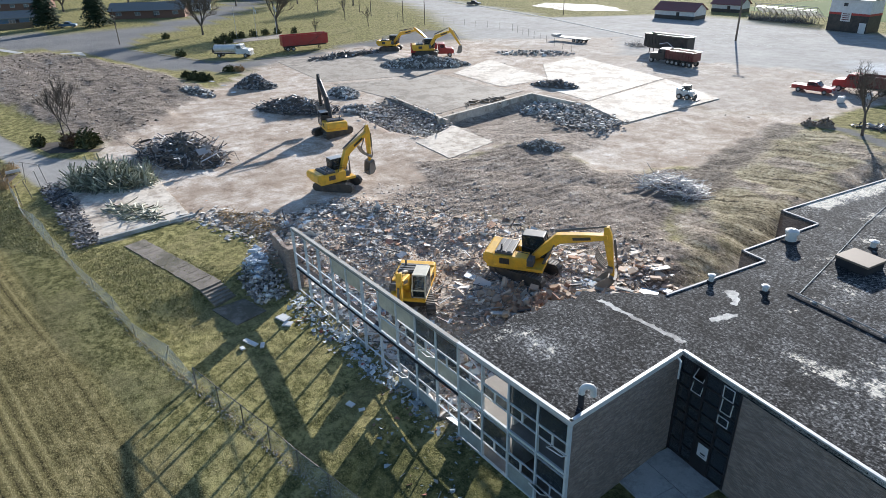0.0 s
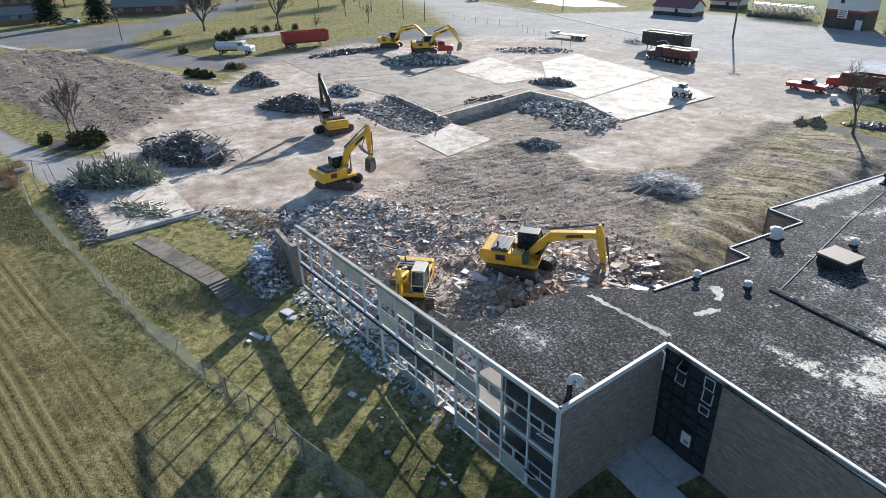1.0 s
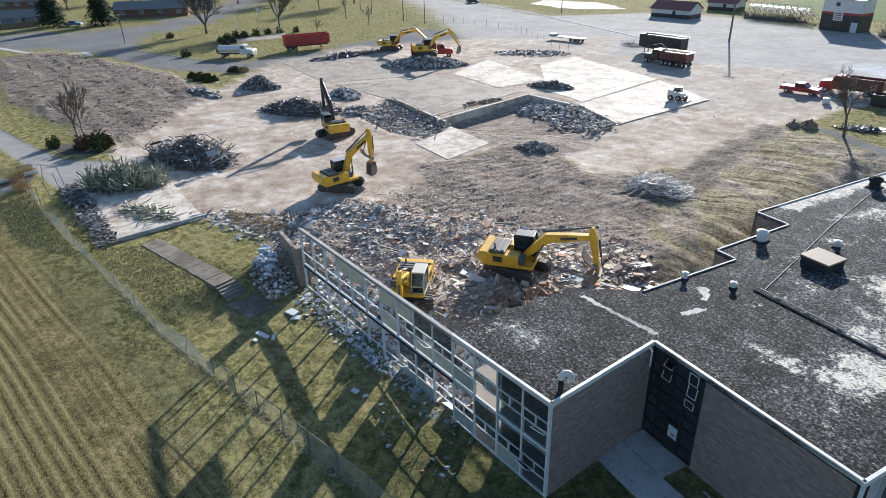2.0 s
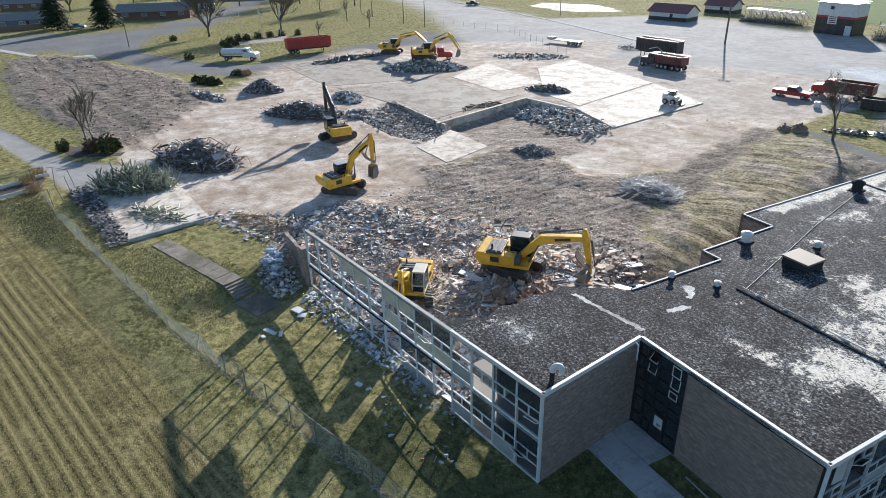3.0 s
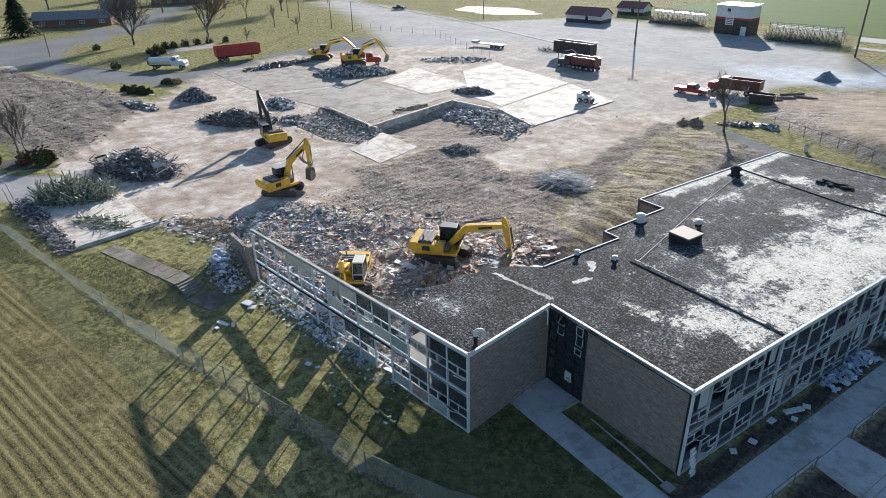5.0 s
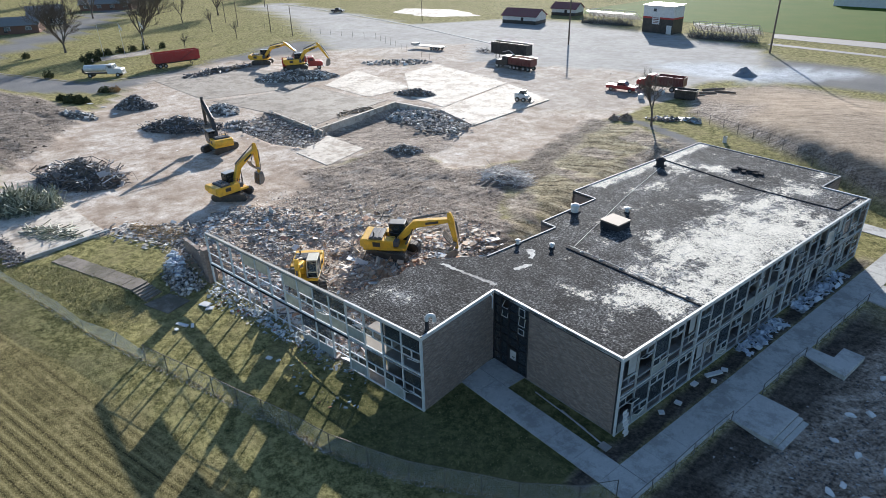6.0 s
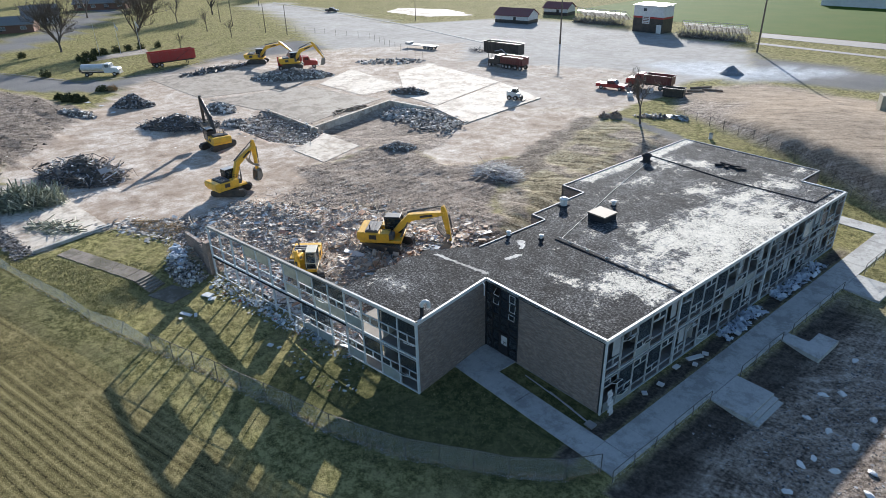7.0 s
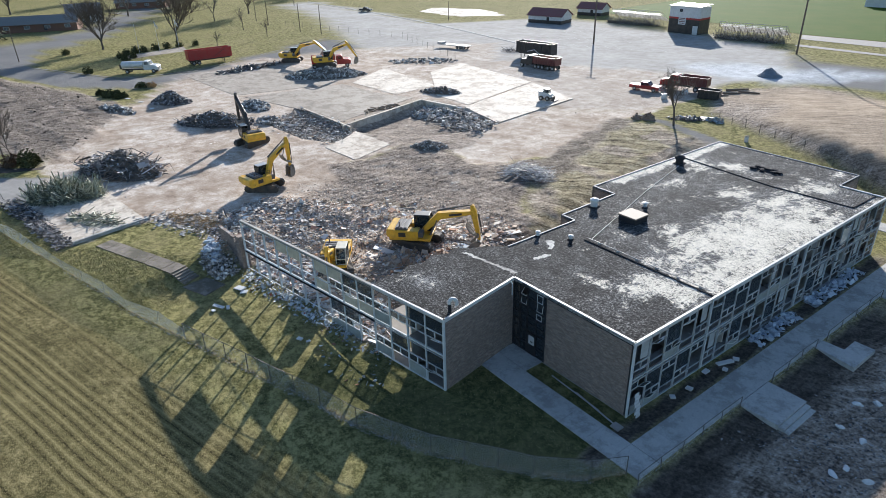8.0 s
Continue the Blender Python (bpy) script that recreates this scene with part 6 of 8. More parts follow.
rubble_field(DUST, 5200, 0.04, 0.32, M_RUBBLE, "crumbs of masonry on the dusty floor", 113, 0.0, tail=4)
rubble_field(STRAW, 700, 0.06, 0.25, M_CLODS, "clods in the straw-covered verge", 114, 0.0)
rubble_field([(-47, -3), (-38, -0.5), (-35, 3), (-39, 6), (-46, 1)], 900, 0.1, 0.6, M_DKRUB, "rubble along the slab's edge", 115, 0.2)
rubble_field([(-65.2, -12.2), (-45.6, -12.1), (-45.6, -10.3), (-65, -10.3)], 3000, 0.08, 0.42, M_BERM, "dark berm of broken masonry along the slab", 116, 0.6, edge=0.4)
bm = bmesh.new()
rbox(bm, (0, 0, 0.12), (0.3, 6.2, 0.5), 0.03)
rbox(bm, (-0.02, 4.4, 0.1), (0.28, 2.4, 0.44), 0.03)
solid("footing_beam", bm, M_WALK, "pale concrete footing along the slab's edge", "beam", pose(-45.75, -7.4, 1.9, 0, 0, 2))
# boards and panels shed by the window wall
rubble_field([(-27, -0.4), (-25, -2.6), (-18, -1.6), (-10, -1.0), (-6, -0.7), (-6, -0.1)], 750, 0.04, 0.34, M_PLASTER, "white and blue-grey board fragments at the wall's foot", 121, 0.12, aspect=(1, 0.7, 0.05), flat=0.75, edge=0.5)
rubble_field([(-27.2, -0.1), (-26.5, -1.5), (-18, -1.1), (-11, -0.8), (-11, -0.1)], 420, 0.08, 0.5, M_PALEB, "torn pale boards heaped along the window wall", 129, 0.25, aspect=(1, 0.65, 0.06), flat=0.6, edge=0.4)
rubble_field([(-26, 0.7), (-20, 0.7), (-10, 0.7), (-9, 3.2), (-27, 3.4)], 1600, 0.06, 0.5, M_CREAM, "pale board and plaster heaped against the window wall", 126, 0.1, aspect=(1, 0.7, 0.06), flat=0.85, edge=0.4)
rubble_field([(-27.4, 0.7), (-8, 0.7), (-8, 4.5), (-27, 4.5)], 3200, 0.06, 0.6, M_CREAM, "broken boards behind the window wall", 122, 0.1, aspect=(1, 0.7, 0.06), flat=0.88, edge=0.4)
rubble_field([(-33.8, -1.4), (-31, -3.4), (-27.4, -3.6), (-27.4, -1.0), (-30, -0.6)], 700, 0.1, 0.42, M_DKRUB, "heap of grey blocks against the broken wall", 123, 0.7, aspect=(1, 0.6, 0.5), edge=0.4)
rubble_field([(-33.0, -1.0), (-31.5, -2.6), (-30.0, -2.2), (-31.5, -0.8)], 210, 0.3, 0.65, M_CLOTH, "pale blue-white blocks on the heap", 124, 1.3, aspect=(1, 0.5, 0.35), edge=0.3)
rubble_field([(-12, -2.4), (-6, -1.2), (-4, -2.6), (-4, -4.2), (-9, -4.4)], 60, 0.08, 0.5, M_PLASTER, "scattered shards on shaded grass", 125, 0.0, aspect=(1, 0.6, 0.06), flat=0.6)
for i, (x, y, l, w2, a) in enumerate(((-23.2, -5.9, 1.6, 0.5, 20), (-22.4, -5.4, 0.8, 0.4, -30), (-24.6, -2.8, 1.5, 1.0, 10), (-23.7, -2.9, 0.9, 0.8, 40), (-13.8, -3.6, 0.7, 0.5, 15), (-13.0, -3.3, 0.5, 0.3, 70), (-22.9, -6.6, 0.6, 0.4, 0))):
    bm = bmesh.new()
    rbox(bm, (0, 0, 0.07), (l * 0.75, w2 * 0.7, 0.1), 0.03)
    bmesh.ops.rotate(bm, verts=bm.verts[:], cent=(0, 0, 0), matrix=Euler((rnd.uniform(-0.1, 0.1), rnd.uniform(-0.15, 0.15), 0)).to_matrix())
    solid("board_scrap", bm, M_WHITEP, "white board scrap lying on the lawn", "debris", pose(x, y, gz(x, y) + 0.02, 0, 0, a), "board scraps")
# along the long block
g2 = np.random.default_rng(5)
for v0, v1, n in ((15.5, 22.5, 260), (25, 35, 360)):
    v = g2.uniform(v0, v1, n)
    u = 0.35 + 1.2 * g2.random(n) ** 1.6
    P = np.column_stack([CX + u * UX + v * VX, CY + u * UY + v * VY, 0.08 + 0.15 * g2.random(n)])
    pieces("torn_sheeting", P, sizes(g2, n, 0.15, 0.7, 1.5, (1, 0.6, 0.03)), M_CLOTH, "crumpled blue-white sheeting along the window wall", "debris", 130 + n, 0.7)
for u, v, l, a in ((0.9, 11.2, 1.5, 60), (1.2, 12.3, 0.5, 20), (0.6, 9.0, 0.6, 80), (1.0, 6.2, 0.5, 0), (0.8, 4.4, 0.4, 40), (1.4, 10.4, 0.4, 10)):
    bm = bmesh.new()
    rbox(bm, (0, 0, 0.08), (l, 0.4, 0.14), 0.03)
    p = uv(u, v)
    solid("board_scrap", bm, M_WHITEP, "white panel scrap on bare soil beside the wall", "debris", pose(p[0], p[1], 0.02, 0, 0, a), "board scraps")
# stones and scraps in the yard
for u, v in ((9.5, 14.6), (9.8, 11.2), (11.4, 10.9), (13.2, 10.7), (11.8, 7.5), (11.5, 6.3), (13.2, 7.4), (11.9, 3.4), (15.4, 6.9), (9.4, 20.9), (13.0, 14.4), (10.4, 15.8), (14.8, 9.0), (16.2, 4.2), (13.8, 3.6)):
    bm = bmesh.new()
    bmesh.ops.create_icosphere(bm, subdivisions=2, radius=0.33)
    for vv in bm.verts:
        vv.co = Vector((vv.co.x * 1.4, vv.co.y * 0.9, vv.co.z * 0.45)) * (0.75 + 0.5 * noise.noise(vv.co * 3 + Vector((u, v, 0))))
    p = uv(u, v)
    solid("broken_block", bm, M_WHITEP, "pale broken concrete block on dark soil", "debris", pose(p[0], p[1], gz(p[0], p[1]) + 0.06, 0, 0, rnd.uniform(0, 180)), "broken blocks")
rubble_field([uv(5.5, 4)[:2], uv(9, 3)[:2], uv(24, 4)[:2], uv(24, 20)[:2], uv(10, 22)[:2], uv(8, 12)[:2]], 5200, 0.04, 0.2, M_BERM, "grey gravel and crumbs on the yard", 141, 0.0, edge=2)
# heaps
cone_pile(-61.0, -5.8, 4.6, 2.6, 1.3, 55, 300, 0.1, 0.4, M_DKRUB, "heap of rubble under metal tubes", 201)
cone_pile(-66.0, 3.4, 7.2, 3.8, 2.7, 20, 1300, 0.1, 0.7, M_SCRAP, "heap of twisted dark scrap metal", 203, aspect=(1, 0.4, 0.12))
cone_pile(-78.5, 25.0, 7.0, 3.0, 2.2, 35, 1300, 0.1, 0.9, M_SCRAP, "heap of dark scrap and timber", 205, aspect=(1, 0.3, 0.12))
cone_pile(-83.5, 36.2, 5.0, 2.4, 1.1, -15, 600, 0.1, 0.6, M_DKRUB, "heap of dark rubble behind the scrap", 206)
cone_pile(-100.0, 27.4, 4.2, 2.6, 2.2, 30, 700, 0.1, 0.6, M_BERM, "heap of grey rubble near the road", 207)
cone_pile(-70.5, 32.3, 4.0, 2.2, 1.2, 20, 320, 0.12, 0.9, M_DKRUB, "heap of broken concrete by the sunken floor", 209)
cone_pile(-95.5, 62.5, 9.5, 4.4, 2.0, 48, 1500, 0.1, 0.6, M_DKRUB, "long heap of grey broken concrete", 211)
cone_pile(-62.6, 66.3, 4.6, 2.0, 1.3, 20, 620, 0.1, 0.6, M_SCRAP, "dark heap of rubble between the white slabs", 241, aspect=(1, 0.4, 0.2))

cone_pile(-89.5, 88.5, 9.0, 4.0, 0.3, 42, 260, 0.1, 0.7, M_DKRUB, "low ridge of broken concrete beyond the slab", 245)
cone_pile(-53.5, 54.8, 3.0, 2.0, 1.1, 10, 260, 0.12, 0.7, M_DKRUB, "small heap of dark rubble between slabs", 213)
cone_pile(-39.0, 38.6, 2.9, 1.8, 1.1, 40, 420, 0.08, 0.35, M_DKRUB, "heap of blue-grey crushed stone on mud", 215)
cone_pile(-20.3, 37.6, 3.6, 2.4, 1.0, 60, 100, 0.05, 0.2, M_WIRE, "tangle of pale bent metal strips", 217)
cone_pile(-16.5, 119.2, 2.6, 2.6, 1.8, 0, 60, 0.04, 0.1, M_DKRUB, "blue-grey heap of stone dust on pale gravel", 219, core=M_SALT)
cone_pile(-117.8, 56.5, 9.5, 2.0, 0.7, 90, 420, 0.2, 1.8, M_SCRAP, "low row of scrap and planks on the slab", 221, aspect=(1, 0.2, 0.1))
cone_pile(-56.2, 54.4, 2.4, 1.6, 0.8, 0, 220, 0.12, 0.8, M_DKRUB, "low heap of dark rubble", 223)

for i, (x, y, r) in enumerate(((-22.5, 72.4, 0.9), (-20.8, 73.2, 1.2))):
    cone_pile(x, y, r * 1.1, r * 0.8, 1.2 * r, 0, 60, 0.1, 0.35, M_RUSTY, "brown heap of rusty scrap beside the drive", 231 + i, core=M_RUSTY)
cone_pile(-15.8, 77.0, 3.4, 1.2, 0.4, 20, 120, 0.1, 1.2, M_SCRAP, "row of rusty farm scrap in the grass", 235, aspect=(1, 0.25, 0.15))
cone_pile(-11.5, 78.5, 1.8, 0.9, 0.5, -10, 60, 0.3, 1.2, M_PLASTER, "pale sheet scrap in the grass", 237, aspect=(1, 0.7, 0.05))


def stalks(cx, cy, rx, ry, h, n, l0, l1, r, material, label, seed, name, lean=0.7, curve=0.25, rot=0.0):
    """A tangle of long bent tubes or brush."""
    g = random.Random(seed)
    V, F = [], []
    ca, sa = math.cos(radians(rot)), math.sin(radians(rot))
    for i in range(n):
        rr, t = math.sqrt(g.random()), g.uniform(0, 6.283)
        px, py = rr * math.cos(t), rr * math.sin(t)
        x, y = cx + px * rx * ca - py * ry * sa, cy + px * rx * sa + py * ry * ca
        L = g.uniform(l0, l1)
        az, el = g.uniform(0, 6.283), g.uniform(-0.1, lean)
        d = Vector((math.cos(az) * math.cos(el), math.sin(az) * math.cos(el), math.sin(el)))
        s = Vector((g.gauss(0, 1), g.gauss(0, 1), g.gauss(0, 0.6))) * curve
        p0 = Vector((x, y, gz(x, y) + h * max(0, 1 - rr) * g.uniform(0.3, 1.0) + 0.08)) - d * L * 0.4
        p0.z = max(p0.z, gz(p0.x, p0.y) + 0.05)
        pts = [p0, p0 + d * L * 0.5 + s * L * 0.12, p0 + d * L]
        rad = r * g.uniform(0.6, 1.4)
        base = len(V)
        for k, p in enumerate(pts):
            a = d.orthogonal().normalized()
            b = d.cross(a)
            for q in range(3):
                V.append(tuple(p + rad * (math.cos(q * 2.094) * a + math.sin(q * 2.094) * b)))
        for k in range(2):
            for q in range(3):
                F.append((base + k * 3 + q, base + k * 3 + (q + 1) % 3, base + k * 3 + 3 + (q + 1) % 3, base + k * 3 + 3 + q))
    tagged(new(name, raw_mesh(name, V, F, material)), label, "debris", "", "stuff")


stalks(-60.8, -5.9, 4.4, 2.4, 2.5, 900, 1.4, 3.2, 0.06, M_PIPE, "pale green metal tubes piled crosswise", 301, "tube_heap", 1.2, 0.5, rot=55)
stalks(-50.4, -6.2, 3.8, 1.7, 0.5, 170, 0.8, 2.4, 0.05, M_PIPE, "low tangle of pale green tubes on the slab", 302, "tube_heap", 0.4, rot=25)
stalks(-66.0, 3.4, 6.6, 3.6, 3.0, 800, 0.8, 3.4, 0.06, M_SCRAP, "twisted dark bars and strips", 303, "scrap_tangle", 0.7, 1.8, rot=20)
rubble_field([(-72, -0.5), (-66, -0.2), (-60, 4.5), (-61, 7), (-68, 6)], 140, 0.4, 1.6, M_SCRAP, "bent sheet metal on the scrap heap", 127, 2.2, aspect=(1, 0.45, 0.03), flat=0.3)
stalks(-20.3, 38.4, 3.7, 2.6, 1.5, 460, 0.8, 2.8, 0.026, M_WIRE, "tangle of pale bent metal strips on mud", 304, "wire_tangle", 0.5, 1.0)
stalks(-78.5, 25.0, 6.8, 2.8, 2.0, 520, 0.8, 3.2, 0.06, M_SCRAP, "dark bars and laths in a heap", 305, "scrap_tangle", 0.5, 0.6, rot=35)
stalks(-117.8, 56.5, 9.0, 1.6, 0.6, 110, 1.5, 4.5, 0.09, M_SCRAP, "planks and bars laid in a row", 306, "scrap_tangle", 0.12, 0.1, rot=90)
stalks(-62.4, 50.0, 0.8, 4.2, 0.2, 26, 1.2, 4.0, 0.09, M_WOOD, "weathered timbers lying on the slab", 307, "timber", 0.08, 0.1, rot=-8)
stalks(-41, 1.5, 4.5, 1.6, 0.4, 170, 0.5, 1.6, 0.025, M_DRYGRASS, "dry brush and roots along the broken edge", 308, "brush", 0.6, 0.8, rot=20)

cone_pile(-101.5, 17.4, 5.0, 1.6, 0.5, 12, 320, 0.1, 0.6, M_DKRUB, "low grey ridge of debris at the mound's edge", 247)
for x, y, l, w2, a in ((-110.8, 23.2, 1.2, 0.7, 10), (-105.5, 23.6, 0.9, 0.6, 50), (-98.2, 22.5, 1.1, 0.8, -30), (-13.1, 79.6, 2.6, 1.5, 18)):
    bm = bmesh.new()
    rbox(bm, (0, 0, 0.05), (l, w2, 0.06), 0.02)
    solid("sheet_scrap", bm, M_WHITEP, "pale sheet lying flat on bare ground", "debris", pose(x, y, gz(x, y), 0, 0, a), "loose sheets")
for x, y, l, a in ((-18.1, 95.1, 4.2, 20), (-16.4, 98.0, 3.2, 35), (-14.1, 100.7, 3.8, 10), (-16.9, 102.3, 4.6, 50)):
    bm = bmesh.new()
    tube(bm, (-l / 2, 0, 0.2), (l / 2, 0, 0.17), 0.21, 0.15, seg=9)
    tube(bm, (l * 0.1, 0, 0.2), (l * 0.22, 0.5, 0.42), 0.08, 0.05, seg=6)
    solid("log", bm, M_RUSTY, "dark felled log lying on tilled ground", "log", pose(x, y, gz(x, y), 0, 0, a), "logs")
bm = bmesh.new()
tube(bm, (0, 0, 0), (0, 0, 0.88), 0.29, seg=18)
for zz in (0.02, 0.3, 0.58, 0.86):
    tube(bm, (0, 0, zz - 0.02), (0, 0, zz + 0.02), 0.305, seg=18)
solid("drum", bm, M_WHITEP, "white ribbed drum standing on the lawn", "drum", pose(-3.6, 70.5, gz(-3.6, 70.5)))
for x, y, a in ((-25.1, 88.0, 15), (-23.4, 93.1, 40)):
    o = thing("bulk_bag", "white woven bulk bag standing on gravel", "bag", pose(x, y, gz(x, y), 0, 0, a), "bulk bags")
    bm = bmesh.new()
    rbox(bm, (0, 0, 0.48), (1.0, 1.0, 0.92), 0.2)
    part("sack", bm, M_WHITEP, o)
    for sx, sy in ((-1, -1), (1, -1), (1, 1), (-1, 1)):
        bm = bmesh.new()
        tube(bm, (sx * 0.38, sy * 0.38, 0.85), (sx * 0.3, sy * 0.3, 1.12), 0.03, seg=6)
        tube(bm, (sx * 0.3, sy * 0.3, 1.12), (sx * 0.15, sy * 0.42, 0.9), 0.03, seg=6)
        part("lifting_loop", bm, M_WHITEP, o)

# boards and planks lying by the large excavator
for x, y, l, w2, a, lab in ((-9.5, 19.6, 1.3, 0.9, 20, "white board"), (-8.0, 19.2, 1.1, 0.5, -20, "white board"), (-10.6, 22.5, 1.4, 0.5, 60, "white board"), (-9.0, 21.0, 0.8, 0.6, 0, "white board"), (-11.5, 10.6, 2.4, 0.35, 35, "pale plank"), (-10.8, 17.8, 2.2, 0.3, 10, "pale plank"), (-13.5, 8.6, 1.8, 0.4, 50, "pale plank")):
    bm = bmesh.new()
    rbox(bm, (0, 0, 0.1), (l, w2, 0.1), 0.02)
    solid("board_scrap", bm, M_WHITEP if "white" in lab else M_WALK, lab + " lying on the churned rubble", "debris", pose(x, y, gz(x, y) + 0.08, rnd.uniform(-6, 6), rnd.uniform(-6, 6), a), "board scraps")
rubble_field([(-16.5, 11.5), (-13.5, 14.5), (-11, 12), (-12, 8.5), (-15.5, 9)], 150, 0.35, 0.8, chunks("brick_lumps", [(0.0, (0.3, 0.17, 0.11)), (0.6, (0.44, 0.3, 0.2)), (1.0, (0.5, 0.42, 0.34))]), "tan and brick-red lumps of broken wall", 151, 0.3, aspect=(1, 0.7, 0.5), flat=0.4)
bm = bmesh.new()
tube(bm, (0, 0, 0), (1.3, 0.4, 2.4), 0.05, seg=6)
solid("plank", bm, M_WOOD, "long pole leaning out of the rubble", "debris", pose(-14.2, 9.2, gz(-14.2, 9.2), 0, 0, 20))


# ---- grass, trees, fences and poles ----
def grass(name, xy, hmin, hmax, material, label, seed):
    """Tufts of a few bent blades each."""
    g = np.random.default_rng(seed)
    n = len(xy)
    z = height(xy[:, 0], xy[:, 1])
    B = 4
    az = g.uniform(0, 2 * math.pi, (n, B))
    hh = (hmin + (hmax - hmin) * g.random((n, 1)) ** 2) * g.uniform(0.6, 1.2, (n, B))
    wd = hh * g.uniform(0.25, 0.5, (n, B))
    off = g.uniform(-0.09, 0.09, (n, B, 2))
    base = np.stack([xy[:, None, 0] + off[..., 0], xy[:, None, 1] + off[..., 1], np.repeat(z[:, None], B, 1) - 0.01], -1)
    side = np.stack([-np.sin(az), np.cos(az), np.zeros_like(az)], -1) * wd[..., None] / 2
    lean = g.uniform(0.3, 1.1, (n, B))
    topv = base + np.stack([np.cos(az) * hh * lean, np.sin(az) * hh * lean, hh], -1)
    V = np.stack([base - side, base + side, topv], 2).reshape(-1, 3)
    F = np.arange(len(V)).reshape(-1, 3)
    tagged(new(name, raw_mesh(name, V.tolist(), F.tolist(), material)), label, "grass", "", "stuff")


LAWN_N = [(-46, -9), (-31, -2), (-27, -1), (-1, -0.3), (0.6, 4), (13, 1), (9.9, -2.3), (3.6, -5.4), (-6, -7.5), (-20.8, -10.4), (-40.5, -13.2), (-56, -14.5), (-66, -14), (-57.5, -12)]
LAWN_S = [(-75, -16), (-50, -14.5), (-28.7, -12), (-6, -7.6), (3.6, -5.5), (12, -0.8), (17, 0.5), (20, -8), (12, -20), (-10, -30), (-45, -36), (-80, -36)]
grass("lawn_grass", scatter(LAWN_N, 13000, 401, 0.4), 0.02, 0.1, M_ROUGH, "tufted winter lawn beside the school", 402)
grass("mown_grass", scatter(LAWN_S, 9000, 403, 0.6), 0.02, 0.05, M_GRASS, "mown yellow-green winter grass", 404)
TUFTS = [(-60, -13.8), (-46, -11.5), (-43, -9.5), (-34, -3.5), (-29, -4.5), (-26, -10.5), (-40, -12.8), (-52, -14)]
grass("rough_grass", scatter(TUFTS, 8000, 411, 0.6), 0.04, 0.15, M_ROUGH, "uncut tufty winter grass beside the garden path", 412)
grass("dry_grass", scatter([(-68, -20.5), (-52, -18), (-44, -14), (-52, -14.6), (-67, -15.4)], 6000, 415, 0.8), 0.05, 0.18, M_ROUGH, "whitish dry grass beside the old fence", 416)
grass("verge_grass", scatter(STRAW, 3500, 405, 1.0), 0.03, 0.1, M_STRAWG, "flattened straw-coloured grass", 406)


M_FOOT = chunks("pale_fence_gravel", [(0.0, (0.22, 0.22, 0.22)), (0.6, (0.45, 0.44, 0.44)), (1.0, (0.66, 0.65, 0.66))])
FENCE = [(-66, -15), (-57, -14.8), (-50, -14.3), (-40.5, -13.2), (-28.7, -11.9), (-20.8, -10.4), (-13.5, -8.9), (-6, -7.4), (-2.2, -7), (3.6, -5.4), (9.9, -2.3), (12.9, -0.3), (14.4, 1.6)]


def fence(pts, h, step, label, sag=0.0, rail=True, mesh=True, post_m=None, seed=0, bent=0.0, group="fences", wire=None):
    g = random.Random(seed)
    o = thing("chain_link_fence", label, "fence", None, group)
    P = [Vector(p) for p in pts]
    pos = []
    for a, b in zip(P, P[1:]):
        n = max(1, round((b - a).length / step))
        pos += [a + (b - a) * k / n for k in range(n)]
    pos.append(P[-1])
    tops = []
    for p in pos:
        z = gz(p.x, p.y)
        dx, dy = g.uniform(-bent, bent), g.uniform(-bent, bent)
        bm = bmesh.new()
        t = Vector((p.x + dx, p.y + dy, z + h * g.uniform(0.97, 1.03)))
        tube(bm, (p.x, p.y, z - 0.2), t, 0.035, seg=6)
        part("post", bm, post_m or M_STEEL, o)
        tops.append((Vector((p.x, p.y, z)), t))
    bm = bmesh.new()
    uvl = bm.loops.layers.uv.new("UVMap")
    run = 0.0
    for (b0, t0), (b1, t1) in zip(tops, tops[1:]):
        L = (b1 - b0).length
        if mesh:
            f = bm.faces.new([bm.verts.new(c) for c in (b0 + Vector((0, 0, 0.04)), b1 + Vector((0, 0, 0.04)), t1, t0)])
            for lo, q in zip(f.loops, ((run, 0), (run + L, 0), (run + L, h), (run, h))):
                lo[uvl].uv = q
        run += L
    if mesh:
        part("wire_mesh", bm, wire or M_LINK, o, "galvanised chain link mesh")
    else:
        bm.free()
    if rail:
        for (b0, t0), (b1, t1) in zip(tops, tops[1:]):
            bm = bmesh.new()
            tube(bm, t0, t1, 0.024, seg=6)
            part("top_rail", bm, M_STEEL, o)
    return o


rubble_foot = np.random.default_rng(9)
kf = rubble_foot.integers(3, len(FENCE) - 2, 2600)
tf = rubble_foot.random(2600)[:, None]
FB = np.array(FENCE)
xyf = FB[kf] * (1 - tf) + FB[kf + 1] * tf + rubble_foot.normal(0, 0.12, (2600, 2)) + np.array([0.05, -0.16])
pieces("fence_gravel", np.column_stack([xyf, height(xyf[:, 0], xyf[:, 1]) + 0.02]), sizes(rubble_foot, 2600, 0.02, 0.07, 2.0, (1, 0.8, 0.5)), M_FOOT, "pale gravel strip along the fence foot", "gravel", 409, 0.5)
fence(FENCE[5:], 1.6, 2.7, "galvanised chain-link fence along the mown field", seed=3, bent=0.05)
fence(FENCE[:6], 1.25, 3.4, "sagging chain-link fence without a top rail", seed=11, bent=0.35, rail=False, wire=M_LINKOLD, post_m=M_ALU)
